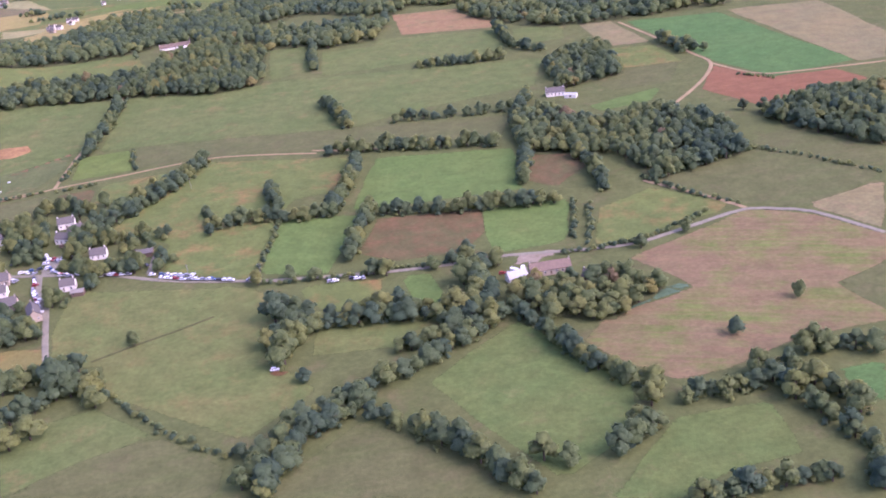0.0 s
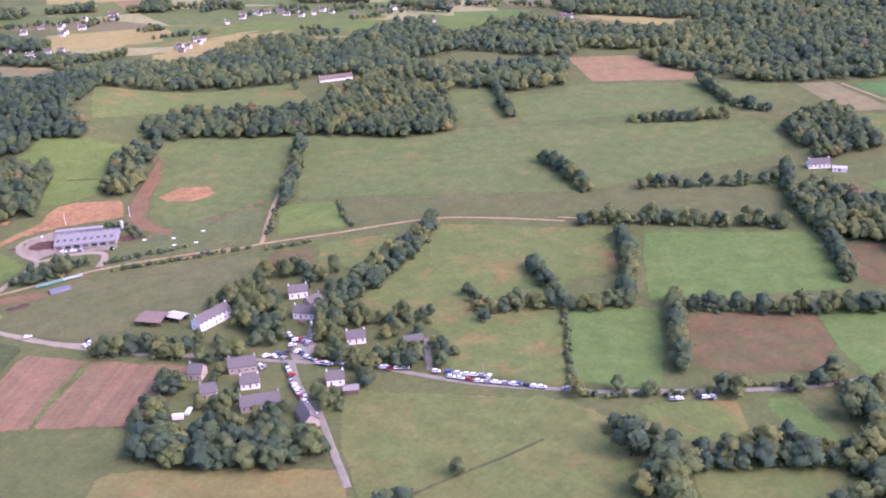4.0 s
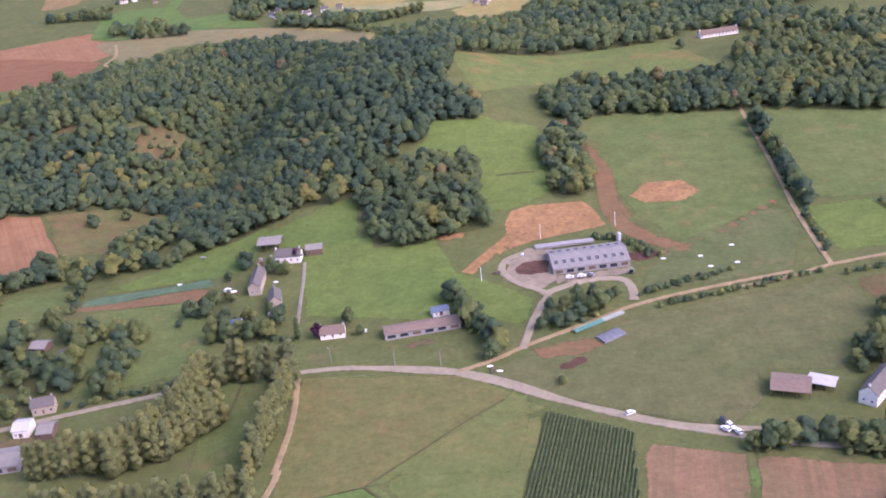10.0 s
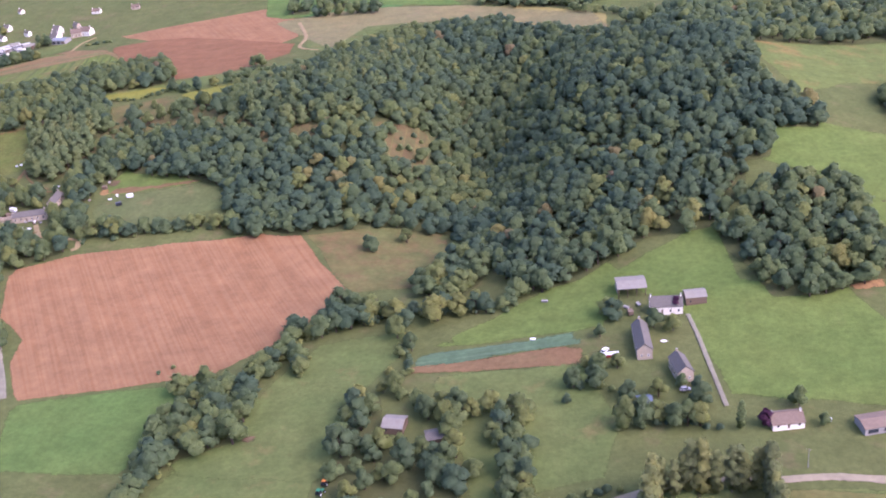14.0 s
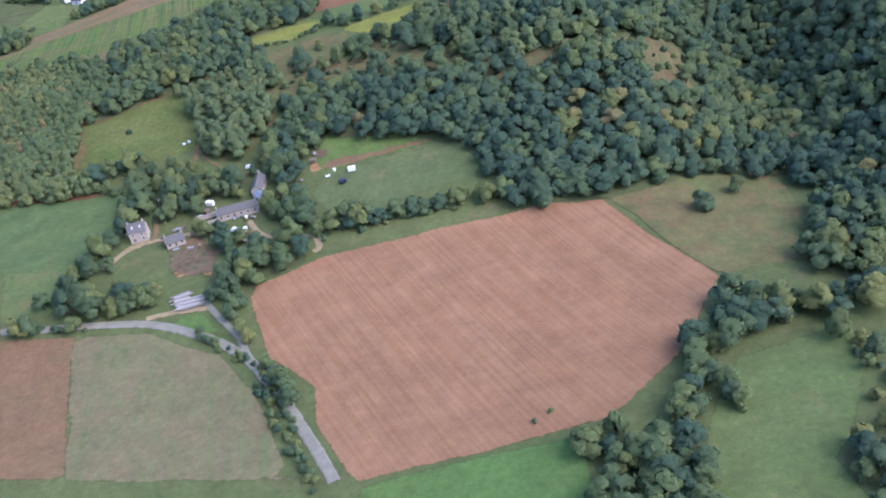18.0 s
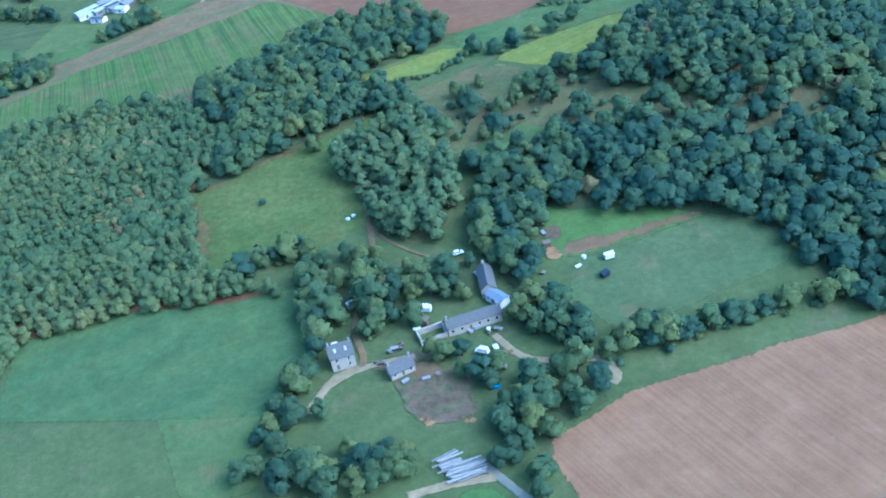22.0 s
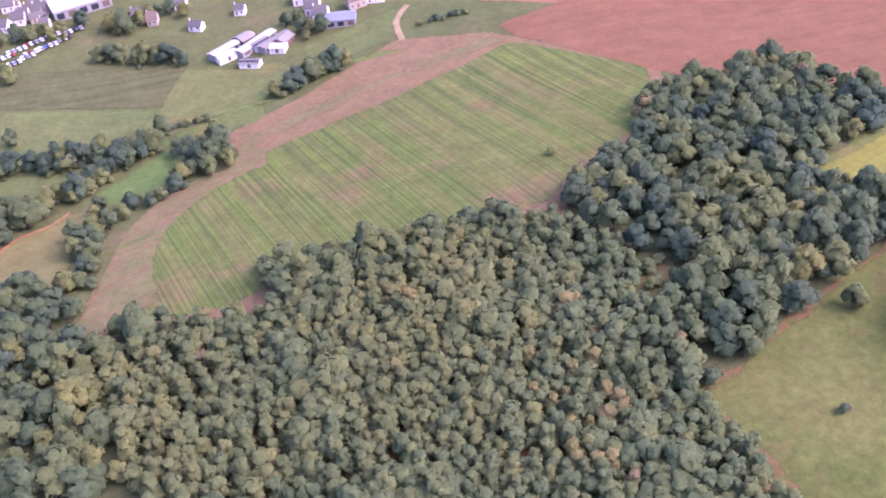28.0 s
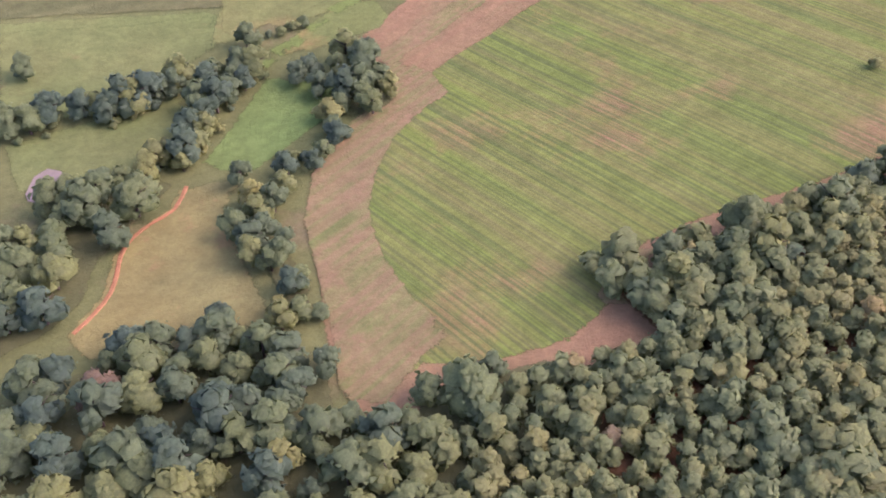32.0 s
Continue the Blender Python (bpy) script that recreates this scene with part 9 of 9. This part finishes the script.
hedge("far", [(-554.3, 1443.3), (-500.2, 1478.6)])
hedge("far", [(-465.7, 1441.3), (-394.4, 1420)])
hedge("far", [(-271, 1272.8), (-194.1, 1249.6)])
hedge("far", [(-221, 1207.6), (-193.4, 1197.1)])
hedge("far", [(-184.4, 1193.6), (-142.9, 1187.7)])
hedge("far", [(-137.2, 1192.2), (-55.2, 1177)])
hedge("far", [(-88.6, 1290.2), (-51, 1274.2)])
hedge("far", [(-167.8, 1348.9), (-107.8, 1375.3)])
hedge("far", [(-599.9, 1453.4), (-583.5, 1468.5)])
hedge("far", [(-334.3, 1352.6), (-271.3, 1326.6)])
hedge("far", [(227.7, 1225), (244.5, 1178.3)])
hedge("far", [(275.3, 1146.5), (326.9, 1161.2)])
hedge("far", [(-481.3, 1207), (-446.9, 1210.2)])
hedge("far", [(-292.9, 1211.6), (-254.2, 1187.3)])
hedge("far", [(-244.4, 1108.4), (-220.3, 1085.9)])
hedge("far", [(-43.8, 1172.5), (-0.9, 1132.8)])
hedge("far", [(-400.1, 1143), (-382.6, 1139.7)])
hedge("far", [(-442.2, 987.1), (-403.1, 955.5)])
hedge("far", [(-543.8, 1056.6), (-534.4, 1104.3), (-488, 1088.3)])
hedge("far", [(-500.8, 1031.3), (-433.3, 995.5)])
hedge("far", [(-176.8, 1157.9), (-127.9, 1168.4)])
hedge("far", [(-163, 1077.3), (-120.9, 1112.5)])
hedge("garden", [(-947.7, 1071.6), (-939.2, 1073.6)])
hedge("garden", [(-925.7, 1066.7), (-917.1, 1070.8)])
hedge("garden", [(-903.9, 1073.3), (-892.7, 1071.6)])
hedge("garden", [(-890.3, 1078), (-876.6, 1076.1)])
hedge("garden", [(-838.2, 1046.2), (-831.3, 1047.8)])
hedge("garden", [(-828.5, 1035.1), (-821.9, 1034.7)])
hedge("garden", [(-940.6, 1094), (-928.8, 1084.7)])
hedge("garden", [(-901.6, 1065.4), (-895, 1063.9)])
hedge("garden", [(-220.3, 458.1), (-212.2, 454.4)])
hedge("garden", [(-185.7, 420.3), (-182.3, 414.2)])
hedge("garden", [(-207, 420.3), (-201.6, 417.2)])
hedge("garden", [(-223.5, 504.7), (-218.3, 491)])
hedge("garden", [(-194.8, 469.7), (-190.7, 490.7)])
hedge("garden", [(-232.9, 466), (-220.7, 463.9)])
hedge("garden", [(-149, 465.7), (-140.5, 469.6)])
hedge("garden", [(-137.1, 465.7), (-130.7, 481.9)])
hedge("garden", [(-157.9, 433.3), (-152.8, 430)])
hedge("garden", [(-441.7, 606), (-439.6, 601.7)])
hedge("garden", [(-424.8, 596), (-420, 593.6)])
hedge("garden", [(-415.4, 560.7), (-413.8, 557.4)])
hedge("garden", [(-448.3, 576.7), (-444, 562.8)])
hedge("garden", [(-486.1, 549.8), (-483.9, 559.4)])
hedge("bush", [(-482.3, 505.6), (-470.2, 510.1), (-454.7, 514), (-440.5, 517)])
hedge("far", [(-567.1, 1461.7), (-536.9, 1480.4), (-500.2, 1478.6)])
hedge("far", [(-469.6, 1443), (-395.2, 1390.2)])
hedge("far", [(-526.1, 1271.7), (-488.7, 1292.3)])
hedge("far", [(-336.4, 1345.4), (-272.9, 1339.3)])
hedge("far", [(-137.3, 1199), (-101.8, 1191.9), (-55.9, 1160.6)])

# cars
cars([(-195.7, 447.5), (-194.7, 446.5), (-200.8, 439.8)])
cars([(-186.1, 446.8), (-184.3, 441.5), (-183, 434.7), (-181.3, 429.8), (-179.8, 426.6), (-178.4, 423.4), (-176.8, 420.3), (-182.1, 432.1), (-180.4, 428.2)])
cars([(-190.8, 456.7), (-194.7, 455.6), (-179.3, 480.4), (-177.6, 471.4), (-180.8, 465.5), (-184.8, 467.4), (-187.1, 468.6), (-178.4, 466.6), (-187.9, 453)])
cars([(-151.3, 443), (-148.7, 441.6)])
cars([(-173.7, 447.9), (-170.9, 446.8), (-170, 446.1), (-165.2, 446.1), (-156.9, 443.3), (-154.2, 442.3), (-267.9, 474.8), (-266.4, 471.9)])
cars([(-49, 409.8), (-46.9, 409.9), (-39.6, 410.4), (-37.6, 410.1), (-35.1, 410.3), (-124.7, 431.9), (-121.4, 430.6), (-118.2, 429.2), (-114.9, 427.9), (-111.7, 427.1), (-108.5, 426.2), (-101.1, 424.4), (-95.9, 422.4)])
cars([(-308.2, 572.8), (-303.7, 573.5), (-300.4, 574), (-295.7, 483.9), (-269.6, 477.5), (-269.6, 473.3), (-420, 560.2), (-442.2, 582.8)])
for x, y, turn in ((-689.5, 698, 150), (-685.8, 698.1, 100), (-702.5, 738.5, 30), (-691.3, 741.3, 10), (-703.1, 719.9, 20)):
    put_car(x, y, turn, "white", x < -689 and y < 700)
cars([(-65.9, 339.3)])
cars([(23.3, 399.5)])
cars([(-162.4, 446.1), (-159.6, 445.1), (-175.2, 416.9), (-173.6, 413.3), (-172.4, 410.4), (-175.7, 467.4), (-183, 457.8)])
cars([(-105.4, 425.4), (-102.2, 424.5), (-98, 423.1), (-92.8, 421.6), (-84.4, 419.8)])

cars([(-187.7, 472.3), (-184.8, 467.1), (-183.1, 467.5), (-185.6, 463.2), (-179.8, 464.3), (-177.8, 470.2), (-181.1, 456.3), (-178.7, 452.6), (-176.4, 451.2), (-173.7, 447.6), (-171.8, 447.2), (-166.1, 447.6), (-186.9, 457.5), (-191.8, 454.9), (-201.8, 466.4), (-158.9, 443.0), (-149.7, 441.3), (-146.9, 440.6), (-144.2, 440.3), (-141.4, 440.0), (-130.0, 436.4), (-125.5, 435.4), (-122.1, 434.1), (-118.7, 432.9), (-116.1, 432.3), (-113.5, 431.6), (-110.9, 431.0), (-134.7, 447.7), (-180.9, 431.1), (-179.2, 427.9), (-176.7, 423.1), (-185.2, 444.0), (-183.4, 439.5), (-209.6, 485.8)])

# car park
parked([(-946.1, 1050.1), (-942.2, 1053.3), (-937.3, 1057.2), (-934.3, 1060.8), (-929.1, 1063.7), (-923.9, 1067.5), (-941, 1064.3), (-934.8, 1068.4), (-928.5, 1071.9), (-919.7, 1073.7), (-944.8, 1059.6)])
field("pasture_green", CLEAR[0])
for outline in GLADES:
    field("rough", outline)
MAIZE_PLOT = [(-321.2, 488.4), (-295.7, 475.5), (-299.5, 414.1), (-323.3, 418), (-332.7, 429.2)]

# ---- small things ----
def at(x, y, lift=0.6):
    return (x, y, float(height(x, y)) + lift * U)


def cylinder(r0, r1, h, seg=10, m=None):
    bm = bmesh.new()
    bmesh.ops.create_cone(bm, cap_ends=True, segments=seg, radius1=r0, radius2=r1, depth=h, matrix=m or pose(0, 0, h / 2))
    return bm


def pole(x, y, h=8.0, mat=None, arm=True, label="pale concrete utility pole with a cross arm"):
    root = new("utility_pole")
    root.location, root.scale = at(x, y, 0.2), (U, U, U)
    part("shaft", cylinder(0.17, 0.11, h, 8), mat or CONCRETE, root)
    if arm:
        a = part("cross_arm", boxed(-0.9, 0.9, -0.06, 0.06, h - 0.7, h - 0.55), TIMBER, root)
        for k in (-0.8, 0, 0.8):
            part("insulator", cylinder(0.06, 0.05, 0.2, 6, pose(k, 0, h - 0.45)), WHITE, a)
    return tagged(root, label, "pole", "utility poles")


def bale(x, y, colour):
    root = new("silage_bale")
    root.matrix_basis = pose(*at(x, y, 0.55), 0, 0, 32) @ Matrix.Scale(U, 4)
    bm = cylinder(0.65, 0.65, 1.2, 14, pose(0, 0, 0.65, 90))
    bmesh.ops.bevel(bm, geom=[e for e in bm.edges if len(e.link_faces) == 2 and e.calc_face_angle() > 1], offset=0.12, segments=2, affect="EDGES")
    part("wrap", bm, colour, root)
    part("fold", cylinder(0.3, 0.2, 0.06, 10, pose(0, 0.63, 0.65, 90)), colour, root)
    return tagged(root, "round silage bale wrapped in pale green film", "bale", "silage bales")


def rubble(name, label, cat, x, y, w, d, h, mat, seed, n=3):
    """Heap with an uneven surface."""
    bm = bmesh.new()
    bmesh.ops.create_icosphere(bm, subdivisions=n, radius=1)
    for v in bm.verts:
        k = 1 + 0.35 * noise.noise(v.co * 1.7 + Vector((seed, 0, 0))) + 0.12 * noise.noise(v.co * 5 + Vector((0, seed, 0)))
        v.co = Vector((v.co.x * w * k, v.co.y * d * k, max(-0.3, v.co.z * h * k)))
    me = bpy.data.meshes.new(name)
    bm.to_mesh(me)
    bm.free()
    me.materials.append(mat)
    ob = new(name, me)
    ob.location, ob.scale = at(x, y, 0.5), (U, U, U)
    return tagged(ob, label, cat)


def log_stack(x, y, turn, n=8, length=14.0):
    root = new("log_stack")
    root.matrix_basis = pose(*at(x, y, 0.7), 0, 0, turn) @ Matrix.Scale(U, 4)
    rs = random.Random(n)
    for k in range(n):
        row, i = divmod(k, 7)
        log = cylinder(0.42, 0.3, length * rs.uniform(0.75, 1.05), 8, pose(rs.uniform(-2, 2), (i + row * 0.5) * 1.05 - 3, 0.4 + row * 0.7, 0, 90, rs.uniform(-4, 4)))
        part("log", log, PEELED if k % 3 else PALE_BARK, root)
    return tagged(root, "stack of long pale felled logs by the road", "logs")


def tunnel(x, y, turn, l, w, h, mat, label):
    root = new("polytunnel")
    root.matrix_basis = pose(*at(x, y, 0.5), 0, 0, turn) @ Matrix.Scale(U, 4)
    prof = [(math.cos(math.pi * k / 10) * w / 2, math.sin(math.pi * k / 10) * h) for k in range(11)]
    part("cover", prism(bmesh.new(), prof, -l / 2, l / 2), mat, root)
    for k in range(5):
        y0 = -l / 2 + k * l / 4
        part("hoop", prism(bmesh.new(), [(a * 1.01, b * 1.01 + 0.01) for a, b in prof], y0 - 0.05, y0 + 0.05), CONCRETE, root)
    return tagged(root, label, "tunnel")


def tractor(x, y, turn, colour):
    root = new("tractor")
    root.matrix_basis = pose(*at(x, y, 0.55), 0, 0, turn) @ Matrix.Scale(U, 4)
    bm = boxed(0.2, 2.2, -0.45, 0.45, 0.8, 1.55)
    bmesh.ops.bevel(bm, geom=bm.edges[:], offset=0.1, segments=2, affect="EDGES")
    part("bonnet", bm, PAINT[colour], root)
    part("cab", boxed(-1.2, 0.19, -0.7, 0.7, 1.0, 2.5), GLASS, root)
    part("cab_roof", boxed(-1.3, 0.3, -0.8, 0.8, 2.51, 2.68), PAINT[colour], root)
    part("axle", boxed(-1.0, 2.0, -0.2, 0.2, 0.45, 0.79), RUBBER, root)
    for xx, r in ((-0.8, 0.8), (1.7, 0.5)):
        for s in (-1, 1):
            w = part("wheel", cylinder(r, r, 0.45, 14, pose(xx, s * 0.95, r, 90)), RUBBER, root)
            part("rim", cylinder(r * 0.5, r * 0.5, 0.06, 10, pose(xx, s * 1.19, r, 90)), WHITE, w)
    return tagged(root, f"{colour} farm tractor standing on the grass", "tractor")


def crate(name, label, cat, x, y, l, w, h, mat, turn, lid=None):
    root = new(name)
    root.matrix_basis = pose(*at(x, y, 0.55), 0, 0, turn) @ Matrix.Scale(U, 4)
    bm = boxed(-l / 2, l / 2, -w / 2, w / 2, 0, h)
    bmesh.ops.bevel(bm, geom=bm.edges[:], offset=min(0.12, h * 0.15), segments=1, affect="EDGES")
    part("body", bm, mat, root)
    part("cover", boxed(-l / 2 - 0.08, l / 2 + 0.08, -w / 2 - 0.08, w / 2 + 0.08, h, h + 0.1), lid or mat, root)
    return tagged(root, label, cat)


SHEET = plain_mat("tarpaulin_blue", (0.05, 0.30, 0.62), 0.5)
FILM = plain_mat("bale_film_green", (0.24, 0.52, 0.42), 0.35)
FILM_PALE = plain_mat("bale_film_pale", (0.66, 0.74, 0.62), 0.35)
EARTH = FIELD["orange_earth"][0]

for px, py in ((-341.5, 575.5), (-286.9, 616.7), (-317.8, 608.3)):
    pole(px, py, 9.0, WHITE, False, "white mast standing beside the farm shed")
for px, py in ((-370.3, 520.6), (-354.6, 518.3), (-392.6, 524.6), (-178.0, 453.3), (-112.9, 431.2), (-80.0, 423.6), (-130.5, 544.8)):
    pole(px, py, 9.0)
for k in range(38):
    f, side = (k // 2) / 18, k % 2
    bale(-308.4 + 17.0 * f - 0.6 * side, 534.0 + 10.6 * f + 0.9 * side, FILM if k < 22 else FILM_PALE)
tunnel(-297.2, 530.4, -55, 13, 8, 1.3, ROOF["clamp"], "low grey plastic-covered fodder clamp")
rubble("earth_mound", "large heap of orange dug earth in a field", "heap", -259.5, 646.2, 14, 7, 3.2, EARTH, 1)
rubble("earth_mound", "smaller heap of orange dug earth", "heap", -271.8, 643.4, 9, 5, 2.0, EARTH, 4)
log_stack(-697.8, 659.2, 12, 14, 13)
log_stack(-701.6, 663.2, 20, 7, 10)
crate("stock_trailer", "dark boxy trailer in a small field", "trailer", -652.8, 720.0, 3.6, 2.4, 1.9, PAINT["dark"], 30)
crate("caravan", "small white caravan in a small field", "caravan", -650.0, 727.4, 4.0, 2.2, 2.0, WHITE, 10)
crate("feed_trough", "white trough lying on the grass", "trough", -659.0, 725.9, 2.4, 1.2, 0.5, WHITE, 25)
crate("beehive", "pale wooden beehives in a clearing", "beehive", -723.2, 768.6, 1.6, 1.2, 0.9, WHITE, 30)
crate("beehive", "pale wooden beehives in a clearing", "beehive", -721.4, 769.9, 1.6, 1.2, 0.9, WHITE, 30)
rubble("tarpaulin", "crumpled bright blue tarpaulin over a pile", "tarpaulin", -687.8, 685.3, 1.7, 1.4, 0.9, SHEET, 2, 2)
tractor(-522.1, 519.1, 60, "green")
tractor(-521.4, 523.1, 75, "orange")
tractor(-285.0, 574.5, 75, "green")
crate("trailer", "red farm trailer beside the hedge", "trailer", -440.1, 580.5, 6, 2.4, 1.4, PAINT["red"], 5, WHITE)
crate("boat", "white boat hull stored in a garden", "boat", -217.2, 418.1, 6.0, 2.2, 1.2, WHITE, 80)
crate("camper_van", "white camper parked in a garden", "camper", -220.1, 414.1, 5.5, 2.3, 2.4, WHITE, 5)
root = new("silo")
root.scale = (U, U, U)
root.location = at(-287.0, 601.0, 0.5)
part("tank", cylinder(1.3, 1.3, 5.5, 14), ROOF["tin_light"], root)
part("cone", cylinder(1.3, 0.2, 1.0, 14, pose(0, 0, 6.0)), ROOF["tin_light"], root)
tagged(root, "small pale feed silo beside the barn", "silo")


def berm(x, y, turn):
    """A stretch of the low bank round the dug pad."""
    ob = rubble("earth_mound", "low bank of orange earth round the dug pad", "bank", x, y, 7.2, 1.5, 0.7, EARTH, x % 7)
    ob.rotation_euler = (0, 0, radians(turn))


def clutter(kind, x, y):
    """Things left about the farmyards."""
    turn = (x * 31 + y * 17) % 180
    if kind == "sheet":
        return rubble("plastic_sheet", "crumpled white plastic sheet on the ground", "sheet", x, y, 1.5, 0.9, 0.35, WHITE, x % 9, 2)
    if kind == "caravan":
        return crate("caravan", "old white caravan parked in the yard", "caravan", x, y, 4.6, 2.2, 2.1, WHITE, turn)
    if kind == "red":
        return crate("tool_hut", "small hut with a rusty sheet cover", "hut", x, y, 3.2, 2.4, 2.0, TIMBER, turn, ROOF["rust"])
    if kind == "barrels":
        root = new("barrel_group")
        root.matrix_basis = pose(*at(x, y, 0.5), 0, 0, turn) @ Matrix.Scale(U, 4)
        for k in range(4):
            barrel = part("barrel", cylinder(0.5, 0.5, 1.1, 10, pose(k * 1.15 - 1.7, (k % 2) * 0.4, 0.55)), TIMBER, root)
            part("rim", cylinder(0.54, 0.54, 0.08, 10, pose(k * 1.15 - 1.7, (k % 2) * 0.4, 0.9)), CONCRETE, barrel)
        return tagged(root, "row of weathered barrels in the yard", "barrels")
    if kind == "clamp":
        return crate("silage_clamp", "long pale concrete silage clamp behind the barn", "clamp", x, y, 34, 4, 1.4, CONCRETE, 7)
    k = int(abs(x * 7 + y * 3)) % 3
    name, label, cat, l, w, h, mat = (
        ("pallet_stack", "stack of pale wooden pallets", "pallets", 1.6, 1.3, 1.0, PALE_BARK),
        ("water_tank", "white plastic water tank", "tank", 1.4, 1.2, 1.3, WHITE),
        ("scrap_pile", "pile of grey scrap boards", "scrap", 3.0, 1.4, 0.6, CONCRETE))[k]
    return crate(name, label, cat, x, y, l, w, h, mat, turn)


clutter("sheet", -722.8, 733.3)
clutter("caravan", -722.8, 726.8)
clutter("junk", -715.3, 726.4)
clutter("caravan", -702.7, 719.1)
clutter("junk", -711, 717.8)
clutter("sheet", -705.8, 712.8)
clutter("red", -703, 713.9)
clutter("junk", -713.4, 704.6)
clutter("barrels", -716.4, 701.1)
clutter("junk", -687.3, 730.8)
clutter("junk", -691.1, 690.1)
clutter("junk", -684.6, 691.1)
clutter("barrels", -686.6, 705.9)
clutter("junk", -684.4, 705.8)
clutter("sheet", -728.3, 712.2)
clutter("junk", -712.1, 705.7)
clutter("barrels", -710, 706.1)
clutter("junk", -718.6, 716.3)
clutter("junk", -656.8, 729)
clutter("junk", -668.9, 725.6)
clutter("red", -665.8, 737.7)
clutter("junk", -665.9, 743.9)
clutter("junk", -646.7, 697)
clutter("junk", -664.1, 771.5)
clutter("junk", -530.9, 681)
clutter("junk", -382.8, 543.6)
clutter("junk", -461.2, 618.3)
clutter("barrels", -335.8, 580.6)
clutter("junk", -315.4, 589)
clutter("sheet", -271.9, 584.6)
clutter("junk", -363, 544.7)
clutter("junk", -325.4, 593.6)
clutter("sheet", -313.6, 595.5)
clutter("clamp", -308.7, 600.8)
clutter("red", -183.4, 483)
clutter("sheet", -722.4, 732.9)
clutter("sheet", -722.6, 727)
clutter("sheet", -705.7, 712.1)
clutter("sheet", -703.2, 719.2)
clutter("sheet", -711.2, 718.1)
clutter("sheet", -686.7, 730.7)
clutter("sheet", -691, 690.4)
clutter("junk", -691.7, 707.3)
clutter("junk", -689.5, 708)
clutter("junk", -686.8, 706.1)
clutter("junk", -684.3, 706)
clutter("junk", -704.6, 692.1)
clutter("junk", -701.5, 692.8)
clutter("junk", -709.9, 692.5)
clutter("junk", -713.5, 695.5)
clutter("junk", -685.1, 691.3)
clutter("barrels", -715.5, 700.7)
clutter("sheet", -465.1, 594.1)
clutter("sheet", -423.6, 587.3)
clutter("junk", -433.8, 608.5)
clutter("junk", -429.7, 609.9)
clutter("red", -432.7, 604.4)
clutter("caravan", 28.3, 401.2)
clutter("caravan", 32.1, 401.5)
for px, py, turn in ((-330.4, 616.5, 80), (-329.6, 625, 85), (-326.5, 633, 50), (-319.5, 637.2, 12), (-310.5, 638.6, 6), (-301.5, 639.3, 4), (-296.6, 634, 105), (-294.6, 626.5, 105), (-292.4, 619, 105), (-333.5, 606.5, 55), (-338.5, 599, 58), (-343.2, 591, 60)):
    berm(px, py, turn)
for px, py in ((-244.5, 592.5), (-257.7, 584.9), (-255.5, 576.1), (-245.1, 578.0)):
    clutter("sheet", px, py)
clutter("barrels", -337.1, 513.2)
clutter("sheet", -338.2, 516.0)
clutter("sheet", -334.9, 512.8)

# maize in rows
def maize_rows(pts, angle, gap, leaf):
    """Standing maize: ragged ridges of leaves along the rows."""
    rs = np.random.RandomState(5)
    c, s = math.cos(radians(angle)), math.sin(radians(angle))
    uv = [(x * c + y * s, -x * s + y * c) for x, y in pts]
    vs, fs, tint = [], [], []
    v = min(p[1] for p in uv)
    while v < max(p[1] for p in uv):
        u = min(p[0] for p in uv)
        while u < max(p[0] for p in uv):
            x, y = u * c - v * s, u * s + v * c
            if inside(x, y, pts) and rs.rand() > 0.02:
                n = len(vs)
                z = float(height(x, y)) + 0.4
                w, h = gap * rs.uniform(0.36, 0.42), rs.uniform(0.55, 0.75)
                j = rs.uniform(-0.3, 0.3, 2)
                for a, b, q in ((-0.7, -w, 0), (0.7, -w, 0), (0.7, w, 0), (-0.7, w, 0), (j[0], j[1], h)):
                    vs.append((x + a * c - b * s, y + a * s + b * c, z + q))
                fs += [(n, n + 1, n + 4), (n + 1, n + 2, n + 4), (n + 2, n + 3, n + 4), (n + 3, n, n + 4)]
                tint += [0.2 + rs.rand() * 0.3] * 5
            u += 0.75
        v += gap
    me = mesh_of("maize_crop", vs, fs, [leaf])
    me.attributes.new("tint", "FLOAT", "POINT").data.foreach_set("value", np.array(tint, np.float32))
    return tagged(new("maize_crop", me), "tall dark green maize standing in rows", "crop", kind="stuff")


maize_rows(MAIZE_PLOT, -101, 1.15, MAIZE)

for (kind, label, cat), trees in STANDS.items():
    leaf = WOOD[kind][3] if kind in WOOD else OAK
    name = {"pine": "pine_wood", "pinehill": "pine_wood", "scrubhill": "scrub"}.get(kind, "hedge" if kind.startswith("hedge") else "woodland")
    stand(name, label, cat, trees, leaf)
